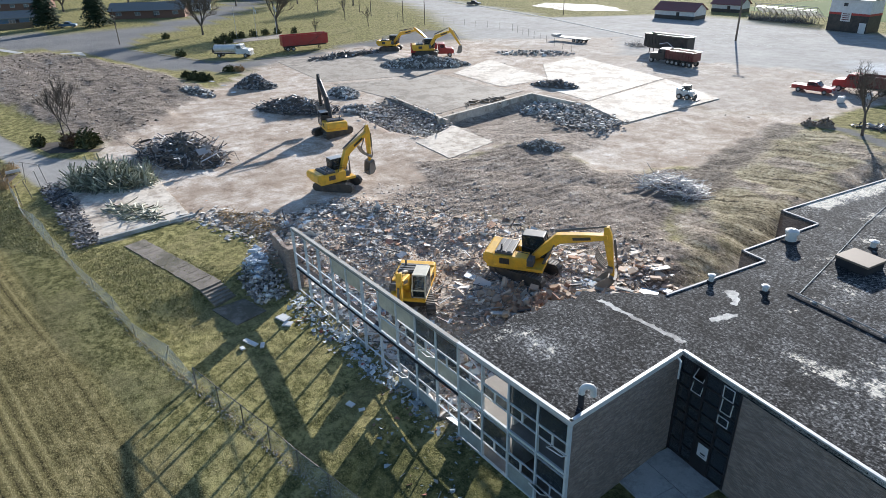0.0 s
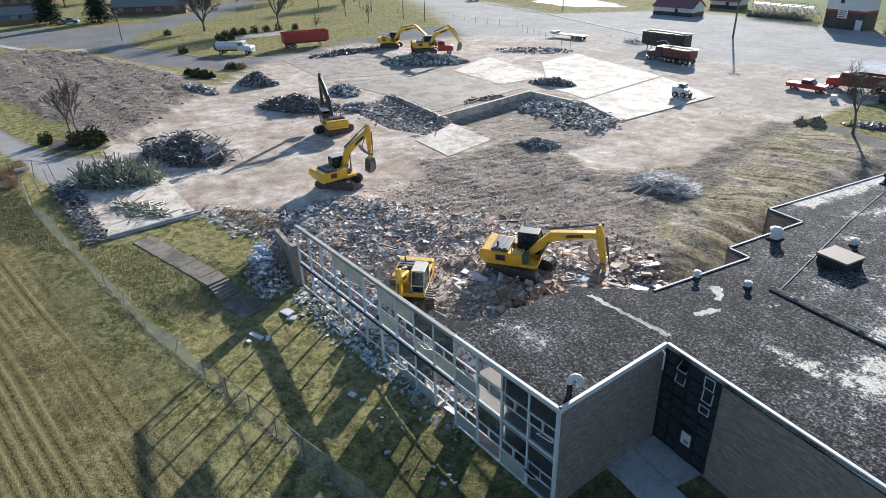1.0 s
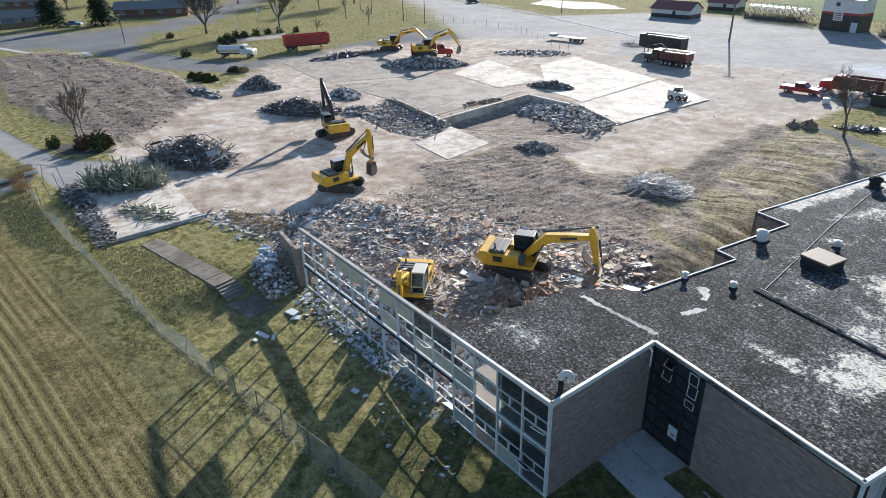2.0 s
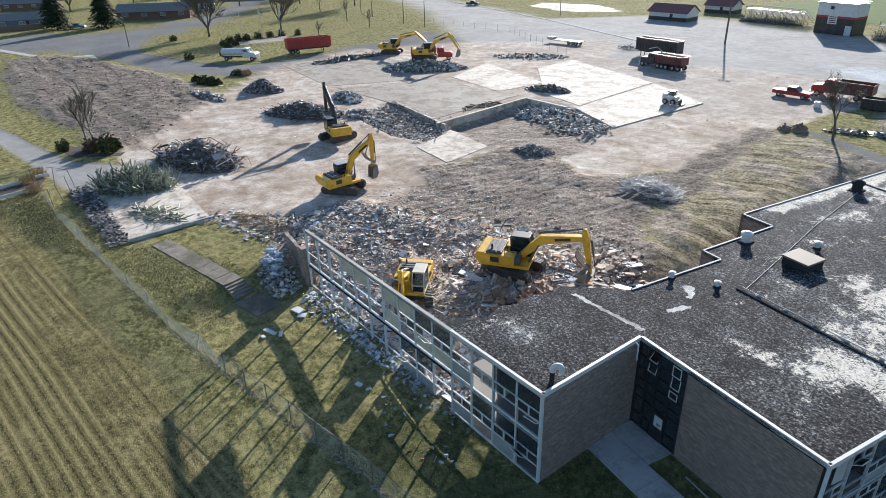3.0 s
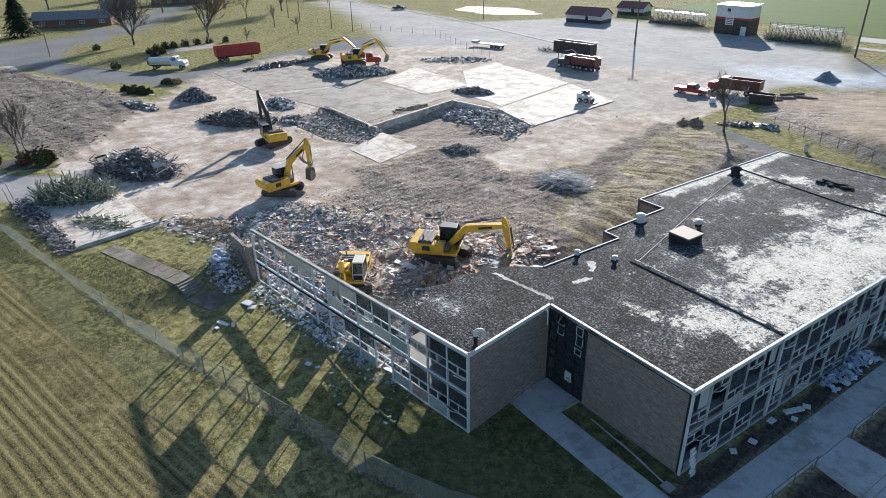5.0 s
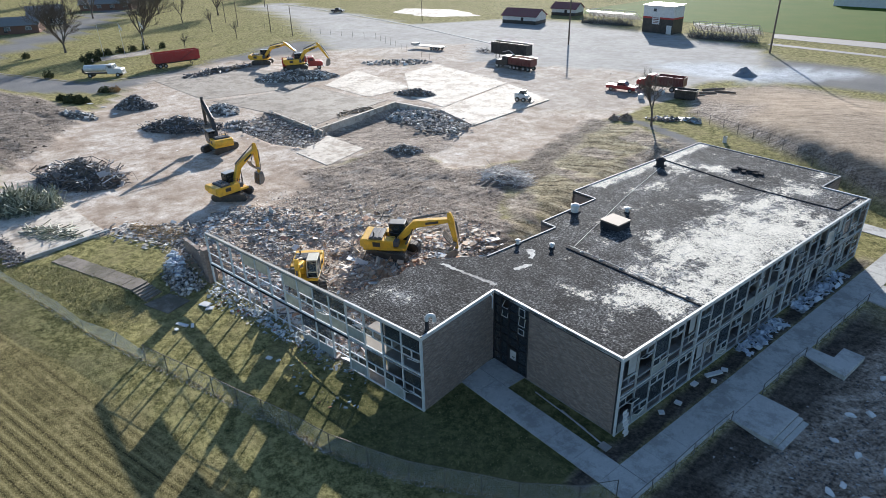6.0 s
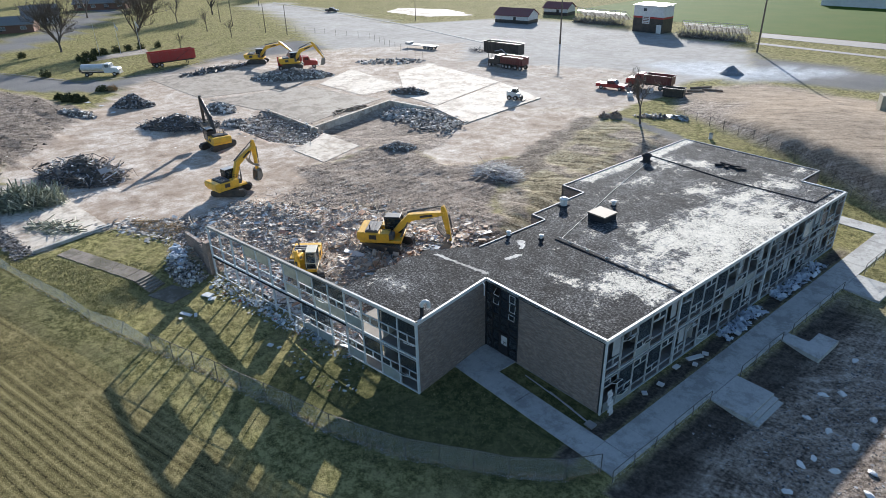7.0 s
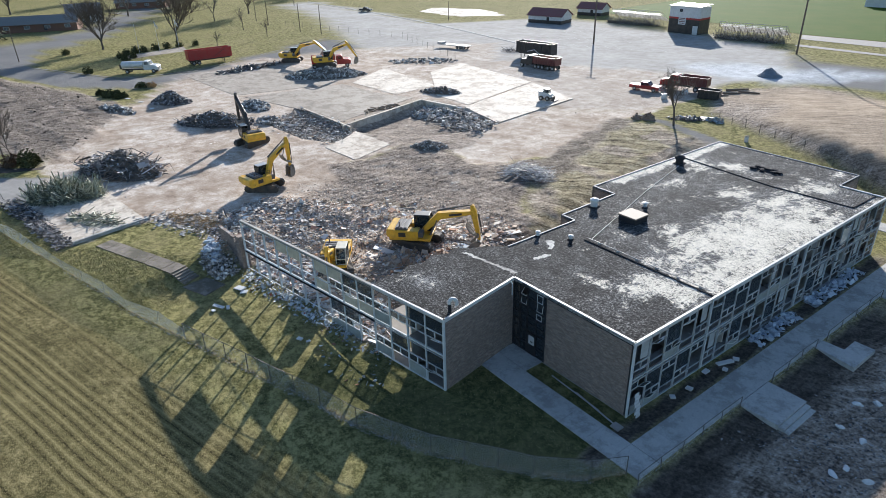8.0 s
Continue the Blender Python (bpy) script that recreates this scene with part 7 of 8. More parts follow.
fence([uv(4.45, -4.4)[:2], uv(4.45, 7.3)[:2]], 1.0, 2.4, "galvanised chain-link fence beside the concrete walk", seed=4, bent=0.05)
fence([uv(4.45, 11.8)[:2], uv(4.45, 18.7)[:2]], 1.0, 2.3, "galvanised chain-link fence beside the concrete walk", seed=5, bent=0.05)
fence([uv(4.45, 20.6)[:2], uv(4.45, 31.2)[:2]], 1.0, 2.4, "galvanised chain-link fence beside the concrete walk", seed=6, bent=0.05)
fence([uv(4.6, 36)[:2], uv(4.6, 46)[:2], uv(9, 46.4)[:2]], 1.2, 2.4, "galvanised chain-link fence beside the far lawn", seed=7)
fence([(-11.5, 80), (2.0, 72.3), (9.0, 67.2), (14.8, 62.6), (20, 57.8), (38, 46)], 1.5, 3.0, "galvanised chain-link fence below the dirt bank", seed=8, mesh=False)
fence([(-176, 107), (-140, 110), (-121, 111.6), (-98, 101), (-85, 95.5)], 1.8, 4.5, "tall slim wire fence beside the parking lot", seed=9, mesh=False, rail=False)
fence([(-70.5, -15.2), (-67, -11.4), (-64.5, -12.2), (-61, -14.6)], 2.2, 2.4, "leaning tube-frame gate panels at the drive", seed=10, bent=0.5, mesh=False)
gw = np.random.default_rng(8)
k = gw.integers(0, len(FENCE) - 1, 1500)
t = gw.random(1500)[:, None]
FA = np.array(FENCE)
grass("fence_weeds", FA[k] * (1 - t) + FA[k + 1] * t + gw.normal(0, 0.14, (1500, 2)), 0.05, 0.16, M_DRYGRASS, "dry weeds along the fence foot", 407)


def bare_tree(seed, H, spread, depth=5, trunk=0.22, lean=0.0, low=0.28):
    """Trunk and crown of a leafless tree, each as one mesh."""
    g = random.Random(seed)
    tb, cb = bmesh.new(), bmesh.new()

    def grow(p, d, L, r, lev):
        n = 3 if lev < 2 else 2
        q = p
        for i in range(n):
            d = (d + Vector((g.gauss(0, 0.09), g.gauss(0, 0.09), 0.05))).normalized()
            e = q + d * L / n
            tube(tb if lev == 0 else cb, q, e, r * (1 - 0.3 * i / n), r * (1 - 0.3 * (i + 1) / n), 7 if lev < 2 else (4 if lev < 3 else 3), caps=False)
            q = e
            if lev >= 1 and lev < depth and i < n - 1:
                branch(q, d, L * 0.55, r * 0.45, lev + 1)
        if lev < depth:
            for k in range((6 if low < 0.2 else 3) if lev == 0 else 3 if lev < 4 else 2):
                branch(q, d, L * g.uniform(0.6, 0.8) * (2.6 if low < 0.2 and lev == 0 else 1), r * 0.56, lev + 1)

    def branch(q, d, L, r, lev):
        a = d.orthogonal().normalized()
        a.rotate(Matrix.Rotation(g.uniform(0, 6.283), 3, d))
        ang = g.uniform(0.3, 0.75) * spread
        nd = (d * math.cos(ang) + a * math.sin(ang))
        nd.z = max(nd.z, -0.1) + 0.12
        grow(q, nd.normalized(), L, max(r, 0.013 if H < 13 else 0.026), lev)

    grow(Vector((0, 0, -0.2)), Vector((lean, 0, 1)).normalized(), H * low, trunk, 0)
    return tb, cb


def tree(x, y, seed, H, spread=1.0, depth=5, trunk=0.25, label="", low=0.28):
    o = thing("tree", label, "tree", pose(x, y, gz(x, y)), "bare trees")
    a, b = bare_tree(seed, H, spread, depth, trunk, 0.0, low)
    part("trunk", a, M_BARK, o)
    part("crown", b, M_BARK, o)
    return o


tree(-15.8, 72.2, 29, 9.8, 1.15, 6, 0.2, "leafless tree with a fine twiggy crown beside the drive", 0.3)
tree(-83.5, -6.6, 12, 9.0, 0.7, 5, 0.13, "slender leafless tree among shrubs", 0.3)
tree(-82.6, -5.8, 17, 8.0, 0.7, 5, 0.1, "slender leafless tree among shrubs", 0.3)
t1 = tree(-181.5, 46.0, 13, 16, 1.1, 6, 0.36, "large leafless tree on the lawn by the road", 0.16)
t2 = tree(-178.0, 67.5, 14, 16, 1.1, 6, 0.36, "large leafless tree behind the flagpoles", 0.18)
t3 = tree(-160.5, 89.2, 15, 6.5, 0.8, 4, 0.12, "small leafless lawn tree", 0.3)
for src, x, y, a, s in ((t3, -181, 93, 40, 1.3), (t3, -152, 67, 200, 0.9), (t1, -250, 110, 80, 1.0), (t2, -262, 88, 140, 1.1), (t1, -300, 30, 200, 1.0), (t2, -223, 121, 10, 1.0), (t3, -213, 100, 300, 1.6), (t1, -285, 140, 120, 1.1), (t2, -330, 170, 260, 1.1), (t1, -350, 110, 30, 1.2), (t2, -320, 60, 100, 1.2), (t3, -232, 150, 100, 1.4), (t1, -360, 220, 70, 1.2), (t2, -280, 200, 170, 1.2)):
    copy_thing(src, pose(x, y, gz(x, y), 0, 0, a) @ Matrix.Scale(s, 4))


def fir(x, y, H, R, seed):
    g = random.Random(seed)
    o = thing("fir_tree", "dark green fir tree beside the house drive", "tree", pose(x, y, gz(x, y)), "fir trees")
    bm = bmesh.new()
    tube(bm, (0, 0, -0.2), (0, 0, H * 0.95), 0.3, 0.03, 8)
    part("trunk", bm, M_BARK, o)
    V, F = [], []
    for i in range(2600):
        k = g.random() ** 0.75
        z = H * (0.1 + 0.9 * k)
        rad = R * (1 - k) ** 0.8 * (0.6 + 0.4 * math.sin(z * 3 + i % 5)) * math.sqrt(g.uniform(0.25, 1))
        t = g.uniform(0, 6.283)
        c = Vector((rad * math.cos(t), rad * math.sin(t), z - 0.25 * rad))
        dv = Vector((math.cos(t), math.sin(t), -0.35))
        sv = Vector((-math.sin(t), math.cos(t), g.uniform(-0.4, 0.4)))
        s = g.uniform(0.6, 1.3)
        b = len(V)
        V += [tuple(c - sv * s * 0.4), tuple(c + sv * s * 0.4), tuple(c + dv * s), tuple(c + Vector((0, 0, s * 0.35)))]
        F += [(b, b + 1, b + 2), (b, b + 3, b + 1)]
    part("crown", raw_mesh("crown", V, F, M_CONIFER), None, o)


fir(-240, 15.2, 13.0, 6.4, 1)
fir(-231.5, 28.6, 12.5, 6.6, 2)


def shrub(x, y, r, h, material, label, seed, n=420):
    g = random.Random(seed)
    V, F = [], []
    for i in range(n):
        t, k = g.uniform(0, 6.283), g.random()
        el = math.asin(k)
        rr = g.uniform(0.6, 1.0) * (0.85 + 0.3 * math.sin(3 * t + seed))
        c = Vector((r * rr * math.cos(t) * math.cos(el), r * rr * math.sin(t) * math.cos(el), h * rr * k + 0.05))
        a = Vector((g.gauss(0, 1), g.gauss(0, 1), g.gauss(0, 1))).normalized()
        s = g.uniform(0.1, 0.24) * (0.6 + r * 0.4)
        d = a.orthogonal().normalized()
        b = len(V)
        V += [tuple(c - d * s), tuple(c + d * s), tuple(c + a * s * 1.6)]
        F.append((b, b + 1, b + 2))
    for i in range(10):
        t = g.uniform(0, 6.283)
        b = len(V)
        V += [(0, 0, -0.05), (0.06, 0.0, 0.0), (r * 0.6 * math.cos(t), r * 0.6 * math.sin(t), h * 0.7)]
        F.append((b, b + 1, b + 2))
    thing("shrub", label, "shrub", pose(x, y, gz(x, y)), "shrubs", "", raw_mesh("shrub", V, F, material))


shrub(-84.3, -9.6, 1.0, 1.5, M_BUSH, "small dark evergreen shrub in mulch", 1)
shrub(-79.0, -4.6, 1.6, 2.4, M_BUSH, "round evergreen shrub in mulch", 2, 700)
shrub(-81.2, -6.4, 1.5, 1.6, chunks("rusty_shrub", [(0.0, (0.08, 0.05, 0.03)), (1.0, (0.2, 0.13, 0.08))]), "rust-brown leafless shrub in mulch", 3, 500)
for i, (x, y, r, h) in enumerate(((-115.5, 21.6, 2.0, 1.4), (-112.8, 22.4, 1.6, 1.2), (-119.0, 21.0, 1.0, 1.0))):
    shrub(x, y, r, h, M_BUSH, "spreading evergreen shrub beside the cleared ground", 10 + i, 700)
for i, (x, y) in enumerate(((-118.9, 29.8), (-117.4, 31.2))):
    shrub(x, y, 1.3, 1.1, M_DRYGRASS if i else M_BUSH, "low yellowish shrub in a planting bed", 20 + i)
for i, (x, y) in enumerate(((-164.9, 46.1), (-166.1, 49.1), (-166.5, 51.6), (-166.9, 55.4), (-166.5, 58.7), (-166.0, 62.1), (-155.8, 41.8), (-158.5, 45.0), (-164, 66.5), (-145.9, 28.6), (-180.9, 35.4), (-161.0, 43.0))):
    shrub(x, y, rnd.uniform(1.0, 1.5), rnd.uniform(1.5, 2.3), M_BUSH, "clipped round evergreen shrub by the flagpoles", 30 + i, 300)
for i, (x, y) in enumerate(((-68.2, -15.6), (-72.3, -15.9), (-74.3, -14.2))):
    stalks(x, y, 1.0, 1.0, 0.2, 150, 0.7, 1.3, 0.02, M_DRYGRASS, "clump of dry tan ornamental grass", 320 + i, "ornamental_grass", 1.4, 0.3)
for x0, y0, x1, y1 in ((-71.5, -19.4, -72.0, -16.3), (-67.3, -20.4, -68.1, -16.4), (-72.9, -14.7, -73.1, -13.2)):
    edging = thing("edging_board", "white edging board beside dry grass at the drive", "edging", pose((x0 + x1) / 2, (y0 + y1) / 2, gz((x0 + x1) / 2, (y0 + y1) / 2), 0, 0, math.degrees(math.atan2(y1 - y0, x1 - x0))), "edging boards")
    length = math.hypot(x1 - x0, y1 - y0)
    bm = bmesh.new()
    rbox(bm, (0, 0, 0.38), (length, 0.12, 0.36), 0.02)
    part("board", bm, M_WHITEP, edging)
    for e in (-0.45, 0, 0.45):
        bm = bmesh.new()
        box(bm, (e * length, 0.1, 0.25), (0.12, 0.1, 0.6))
        part("stake", bm, M_WOOD, edging)
# the dark sheet between the boards stands in for their black shadow
pad("planting_bed", [(-72.4, -20.5), (-68.3, -20.5), (-68.8, -15.2), (-72.9, -13.5)], 0.3, M_MULCH, "dark mulch sheet painted in for the shadow between white edging boards", 0.05)
pad("planting_bed", [(-86, -10.5), (-79.5, -9.2), (-76, -4), (-78.5, -2.2), (-84, -5)], 0.3, M_MULCH, "dark mulched planting bed", 0.03)
pad("planting_bed", [(-164, 46), (-158, 43), (-157, 60), (-165, 63)], 0.3, M_SLABT, "gravel bed around the flagpoles", 0.03)


def pole(x, y, h, r, material, label, kind="pole", lamp=False):
    o = thing(kind, label, "pole", pose(x, y, gz(x, y)), "poles")
    bm = bmesh.new()
    tube(bm, (0, 0, -0.3), (0, 0, h), r, r * 0.7, 8)
    part("shaft", bm, material, o)
    if lamp:
        bm = bmesh.new()
        for s in (-1, 1):
            rbox(bm, (s * 0.8, 0, h - 0.1), (0.6, 0.4, 0.3), 0.04)
        tube(bm, (-0.9, 0, h - 0.25), (0.9, 0, h - 0.25), 0.05)
        part("floodlight", bm, M_ALU, o)
    return o


pole(-67.9, 133.7, 14, 0.24, M_POLE, "tall weathered timber light pole on the lot", "light_pole", True)
pole(-20.0, 148.3, 19, 0.24, M_POLE, "tall timber light pole by the sports field", "light_pole", True)
for x, y in ((-160, 101.7), (-149.4, 102.3), (-198.5, 109.2), (-184.0, 105), (-137, 149.7), (-179.8, 23.0)):
    pole(x, y, 9, 0.13, M_POLE, "slim pole beside the road", "light_pole")
for i, (x, y) in enumerate(((-165.3, 49.9), (-161.0, 53.9), (-160.5, 59.5))):
    o = pole(x, y, 8.5, 0.06, M_WHITEP, "slim white metal flagpole on the lawn", "flagpole")
    if i:
        bm = bmesh.new()
        pts = [(0.05 + k * 0.3, 0.12 * math.sin(k * 1.3), 8.3 - 0.16 * k) for k in range(6)]
        for p, q in zip(pts, pts[1:]):
            bm.faces.new([bm.verts.new(c) for c in (p, q, (q[0], q[1], q[2] - 1.0), (p[0], p[1], p[2] - 1.0))])
        part("flag", bm, M_WHITEP, o, "pale flag blowing")


# ---- the far side: sports ground, houses, road edges ----
def flat(name, pts, material, label, lift, z=1.9):
    bm = bmesh.new()
    if "gravel" in name:
        pts = ragged(ragged(pts, 5.0, 1.6), 1.5, 0.5)
    vs = [bm.verts.new((x, y, z + lift)) for x, y in pts]
    bm.faces.new(vs)
    bmesh.ops.recalc_face_normals(bm, faces=bm.faces[:])
    if bm.faces[:][0].normal.z < 0:
        bmesh.ops.reverse_faces(bm, faces=bm.faces[:])
    return solid(name, bm, material, label, name.replace("_", " "), kind="structure")



flat("sports_field", [(-105, 196), (-90, 300), (40, 300), (60, 190), (4, 178), (-28, 181), (-50, 190)], M_FIELD, "bright green mown sports field", 0.05)
flat("running_track", [(-26, 172), (3.7, 168), (70, 150), (70, 157), (5, 177), (-28, 180)], M_TRACKD, "grey cinder running track", 0.06)
flat("footpath", [(-24, 160), (6.0, 155), (70, 142), (70, 144), (6.4, 157.5), (-24, 163)], M_TRACKD, "pale footpath beside the sports field", 0.06)
flat("ballpark_gravel", [(-165, 163), (-140, 160), (-128, 172), (-150, 182), (-170, 176)], M_SLAB, "pale gravel infield in the grass", 0.05)

flat("sidewalk", [(-176, 3), (-172, 12.2), (-150, 11), (-150, 9.6), (-170, 10.5), (-173.5, 2)], M_WALK, "pale concrete sidewalk beside the road", 0.08)
flat("sidewalk", [(-215, -9), (-176, 3), (-173.5, 2), (-214, -11)], M_WALK, "pale concrete sidewalk beside the road", 0.08)
# marked parking bays
bays = thing("bay_marking", "worn white parking bay lines", "road marking", kind="structure")
for x0, y0, n in ((-96, 147, 16), (-88, 136.5, 15), (-79, 127, 12), (-84, 156, 12)):
    for i in range(n):
        x, y = x0 + 2.9 * 0.97 * i, y0 + 2.9 * 0.25 * i
        bm = bmesh.new()
        box(bm, (0, 0, 0), (5.0, 0.13, 0.012), m=pose(x, y, gz(x, y) + 0.03, 0, 0, -39))
        part("line", bm, M_WALK, bays)
flat("kerb_line", [(-166, 22), (-132, 31), (-126, 46), (-132, 68), (-141, 99), (-141.4, 98.9), (-132.4, 68), (-126.4, 46.1), (-132.3, 31.3), (-166.1, 22.4)], M_CONC, "dark kerb line along the lawn", 0.12)
bm = bmesh.new()
prism(bm, [(-240, 164), (-176, 150.6), (-136, 140.6), (-85, 123.6), (-85.2, 123), (-136.2, 140), (-176.2, 150), (-240, 163.4)], 1.7, 2.0, "z")
solid("kerb", bm, M_WALK, "low kerb along the parking lot", "kerb", kind="structure")


def hut(x, y, rot, L, W, h, rise, roof_m, low_m, high_m, label, split=0.45, name="shed", eave=0.5, group="sheds"):
    o = thing(name, label, name, pose(x, y, gz(x, y), 0, 0, rot), group)
    bm = bmesh.new()
    box(bm, (0, 0, h * split / 2), (L, W, h * split))
    part("base_wall", bm, low_m, o)
    bm = bmesh.new()
    box(bm, (0, 0, h * (1 + split) / 2 + 0.003), (L - 0.02, W - 0.02, h * (1 - split)))
    for s in (-1, 1):
        prism(bm, [(-W / 2, h), (W / 2, h), (0, h + rise)], s * L / 2 - 0.05, s * L / 2 + 0.05, "x")
    part("wall", bm, high_m, o)
    bm = bmesh.new()
    e = eave
    sl = rise / (W / 2)
    for s in (-1, 1):
        prism(bm, [(0, h + rise + 0.12), (s * (W / 2 + e), h - e * sl + 0.12), (s * (W / 2 + e), h - e * sl), (0, h + rise)], -L / 2 - e, L / 2 + e, "x")
    part("roof", bm, roof_m, o)
    bm = bmesh.new()
    box(bm, (L * 0.1, -W / 2 - 0.02, h * 0.5), (1.0, 0.06, h * 0.62))
    part("door", bm, M_DARKFR, o)
    return o


hut(-103.6, 164.5, 4, 12.8, 7.0, 2.6, 1.9, M_ROOFRED, M_BLACKM, M_WHITEP, "white and black shed with a dull red roof", 0.42)
hut(-102.0, 190.0, 4, 9.5, 6.5, 2.5, 1.7, M_ROOFRED, M_BLACKM, M_WHITEP, "small white and black shed with a red roof", 0.42)
pb = thing("press_box", "two-storey white, red and dark press box", "building", pose(-56.2, 167.5, gz(-56, 167), 0, 0, -8))
bm = bmesh.new()
box(bm, (0, 0, 2.0), (10.0, 5.5, 4.0))
part("base_wall", bm, M_BLACKM, pb, "dark lower wall")
bm = bmesh.new()
box(bm, (0, 0, 4.25), (10.1, 5.6, 0.5))
part("band", bm, M_RED, pb, "red painted band")
bm = bmesh.new()
box(bm, (0, 0, 6.0), (10.0, 5.5, 3.0))
part("wall", bm, M_WHITEP, pb)
bm = bmesh.new()
prism(bm, [(-3.1, 7.5), (3.1, 7.9), (3.1, 8.05), (-3.1, 7.65)], -5.3, 5.3, "x")
part("roof", bm, M_ALU, pb)
bm = bmesh.new()
box(bm, (-0.6, -2.79, 3.6), (2.4, 0.06, 2.2))
part("sign", bm, M_WHITEP, pb, "white board with faded print")
bm = bmesh.new()
for k in range(4):
    box(bm, (-0.6, -2.83, 2.9 + k * 0.45), (1.8, 0.02, 0.2))
part("print", bm, M_MAROON, pb, "faded printed bars")
bm = bmesh.new()
box(bm, (-1.2, -2.79, 6.4), (1.0, 0.06, 0.8))
part("window", bm, M_GLASS, pb)
bm = bmesh.new()
box(bm, (3.9, -2.79, 1.2), (1.6, 0.08, 2.4))
part("door", bm, M_WHITEP, pb)


def bleacher(x, y, rot, L, rows, label):
    o = thing("bleacher", label, "bleacher", pose(x, y, gz(x, y), 0, 0, rot), "bleachers")
    for k in range(rows):
        bm = bmesh.new()
        box(bm, (0, k * -0.62, 3.6 - k * 0.32), (L, 0.3, 0.06))
        box(bm, (0, k * -0.62 + 0.3, 3.3 - k * 0.32), (L, 0.32, 0.05))
        # rows under the top one are coloured dark for the shade beneath the stand
        part("bench", bm, M_ALU if k == 0 else M_TRACKD, o, m=pose(0, 0, 0, 0, 0, 180))
    for z in (3.9, 4.3):
        bm = bmesh.new()
        tube(bm, (-L / 2, -0.35, z), (L / 2, -0.35, z), 0.05, seg=6)
        part("rail", bm, M_ALU, o)
    n = int(L / 1.8)
    for k in range(n + 1):
        xx = -L / 2 + L * k / n
        bm = bmesh.new()
        tube(bm, (xx, -0.35, 0), (xx, -0.35, 4.3), 0.05, seg=6)
        tube(bm, (xx, -0.3, 3.4), (xx, rows * 0.62, 0.4), 0.05, seg=6)
        tube(bm, (xx, 1.6, 0), (xx, 1.6, 2.5), 0.05, seg=6)
        tube(bm, (xx, -0.35, 0.3), (xx, 1.6, 2.3), 0.03, seg=6)
        part("frame", bm, M_POLE, o)
    for s in (-1, 1):
        bm = bmesh.new()
        tube(bm, (s * L / 2, -0.3, 4.3), (s * L / 2, rows * 0.62, 1.2), 0.05, seg=6)
        part("rail", bm, M_ALU, o)
    return o


bleacher(-78.0, 176.5, -8, 19, 7, "aluminium bleacher seen from behind, tube frame")
bleacher(-36.5, 163.5, -2, 18, 7, "aluminium bleacher with a sloping end rail")
stalks(-36.5, 162.0, 9.5, 1.6, 0.8, 900, 1.2, 2.9, 0.035, M_BRUSH, "grey dry brush under the bleacher", 341, "brush", 1.2, 0.5)
stalks(-78, 174.8, 9.5, 1.6, 0.8, 800, 1.2, 2.7, 0.035, M_BRUSH, "grey dry brush under the bleacher", 342, "brush", 1.2, 0.5)
stalks(-80, 112, 3.0, 1.6, 0.6, 90, 0.8, 2.2, 0.03, M_SCRAP, "tangled wire frames on the lot", 343, "scrap_tangle", 0.8, 0.5)


def house(x, y, rot, L, W, h, rise, wall_m, label, windows=4):
    o = hut(x, y, rot, L, W, h, rise, M_SHINGLE, wall_m, wall_m, label, 0.5, "house", 0.6, "houses")
    for k in range(windows):
        xx = -L * 0.38 + L * 0.76 * k / max(1, windows - 1)
        bm = bmesh.new()
        box(bm, (xx, -W / 2 - 0.03, h * 0.58), (1.9, 0.08, 1.2))
        wn = part("window", bm, M_WHITEP, o)
        bm = bmesh.new()
        for s in (-0.45, 0.45):
            box(bm, (xx + s, -W / 2 - 0.08, h * 0.58), (0.78, 0.04, 1.0))
        part("pane", bm, M_GLASS, wn)
    return o


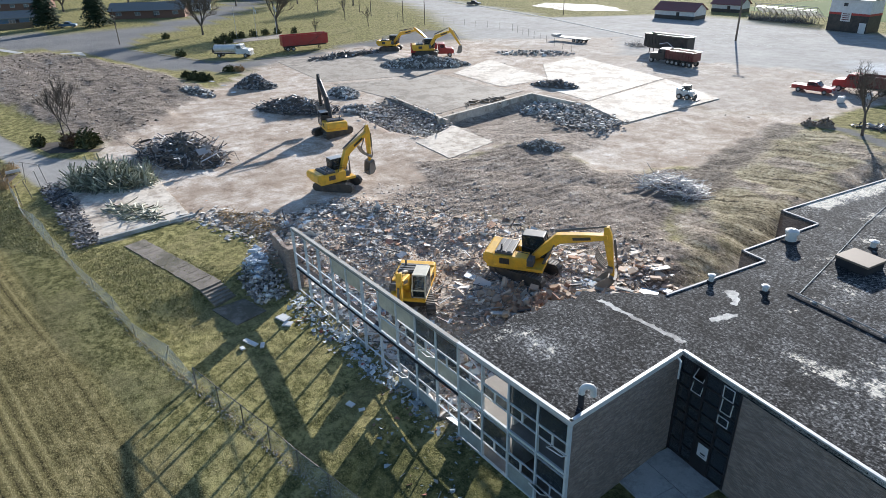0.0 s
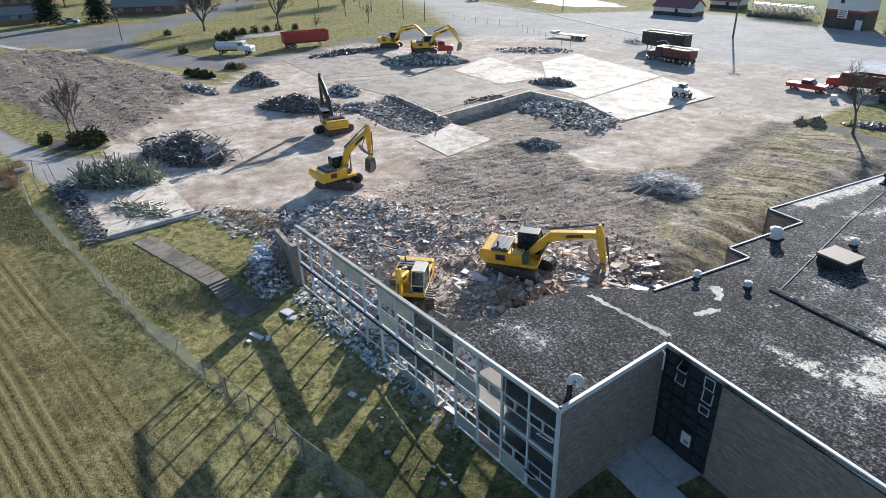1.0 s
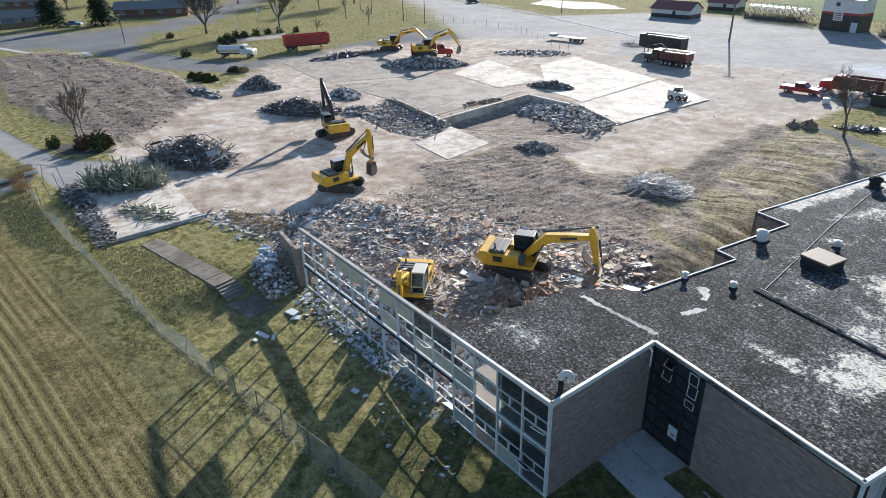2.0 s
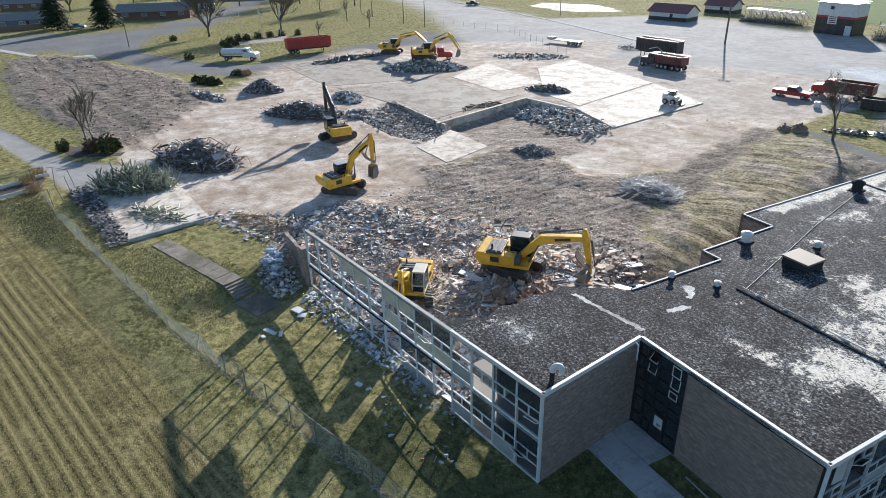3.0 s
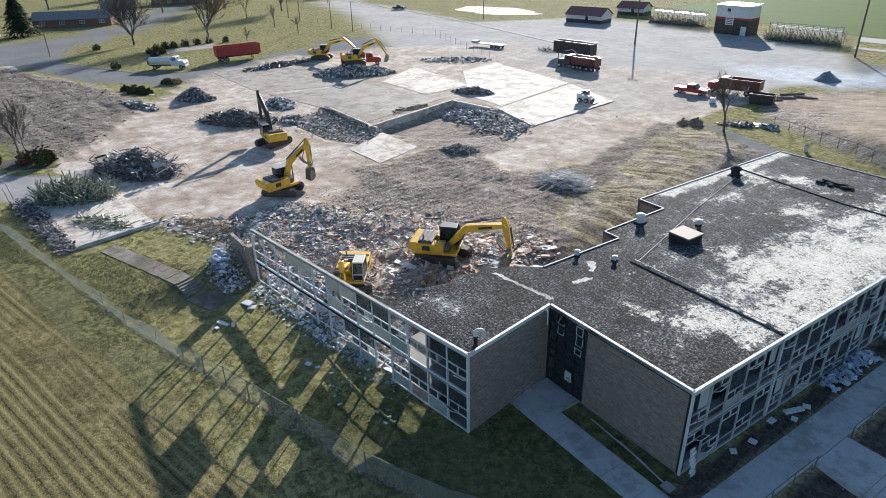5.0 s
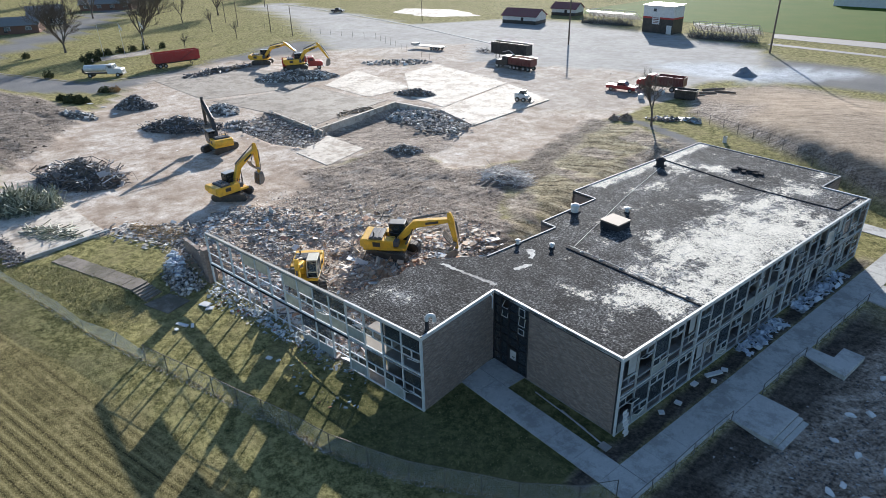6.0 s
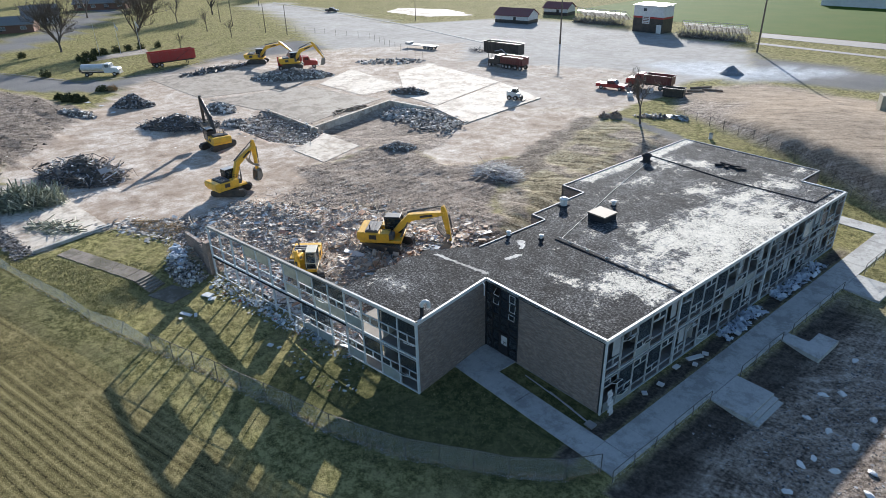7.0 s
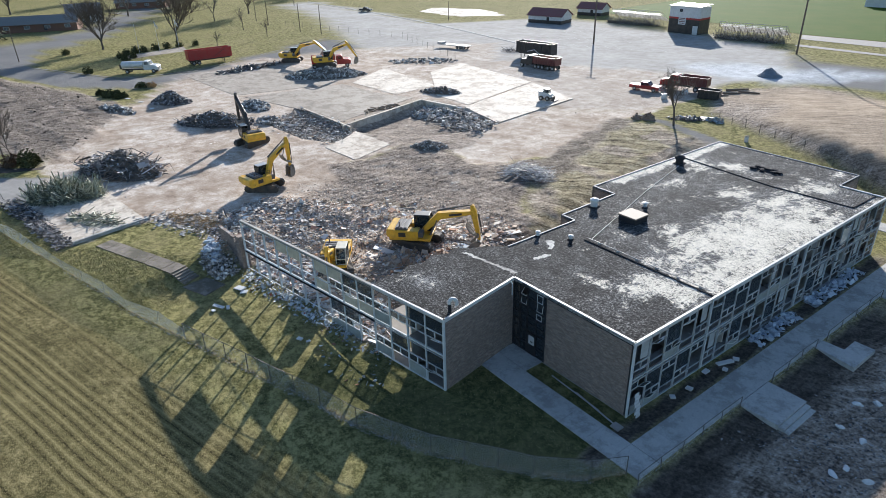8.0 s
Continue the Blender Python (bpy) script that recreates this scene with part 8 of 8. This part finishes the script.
house(-247, 50, 58, 26, 9, 2.9, 2.2, M_HBRICK, "low brick house with a grey shingle roof", 4)
house(-262, 71, 70, 12, 11, 3.2, 3.4, M_WHITEP, "pale gabled house behind the brick house", 2)
house(-292, 108, 50, 22, 9, 2.9, 2.2, M_HBRICK, "low brick house across the road", 4)
house(-258, 8, 75, 16, 8, 2.8, 1.8, M_BLUE, "blue-grey house behind the fir trees", 3)
house(-330, 20, 60, 22, 9, 2.9, 2.2, M_HBRICK, "far low house with a grey roof", 4)
house(-340, 150, 50, 22, 9, 2.9, 2.2, M_WHITEP, "far white house with a grey roof", 4)
bn = thing("long_building", "long low white building beyond the sports field", "building", pose(0, 262, gz(0, 262), 0, 0, -5))
bm = bmesh.new()
box(bm, (0, 0, 1.6), (60, 10, 3.2))
part("wall", bm, M_WHITEP, bn)
bm = bmesh.new()
box(bm, (0, 0, 3.4), (61, 11, 0.4))
part("roof", bm, M_SHINGLE, bn)
bm = bmesh.new()
box(bm, (-262, 6, 0.9), (0.2, 40, 1.8))
for k in range(9):
    box(bm, (-262, -13 + k * 4.6, 0.95), (0.3, 0.2, 2.0))
solid("board_fence", bm, M_WOOD, "long weathered board fence by the road", "fence", pose(0, 0, 1.9, 0, 0, 0) @ Matrix.Translation((16, -14, 0)))
pickup(-236, 20.5, 60, M_BLUE, "blue van parked by the fir trees", 5.4)
# loose poles and boards by the south corner
pl = thing("fallen_gutter", "long pale metal gutter lying on bare soil", "debris", pose(*uv(-4.2, -1.0)[:2], 0.0, 0, 0, UVROT))
bm = bmesh.new()
tube(bm, (-2.4, 0.25, 0.12), (2.6, -0.05, 0.12), 0.05, seg=6)
tube(bm, (0.2, 0.2, 0.1), (4.4, -0.35, 0.12), 0.06, seg=6)
part("pipe", bm, M_ALU, pl)
bm = bmesh.new()
box(bm, (4.5, -0.4, 0.14), (0.7, 0.6, 0.12))
part("plate", bm, M_ALU, pl)
cl = thing("torn_sheet", "white torn sheeting hanging at the building corner", "debris", pose(*uv(0.15, 0.5)[:2], 0.0, 0, 0, UVROT + 90))
bm = bmesh.new()
for k in range(7):
    box(bm, (0.1 + 0.08 * math.sin(k * 2.1), -0.1 - 0.05 * k, 1.9 - k * 0.28), (0.45 + 0.1 * (k % 2), 0.05, 0.3), m=None)
part("cloth", bm, M_WHITEP, cl)
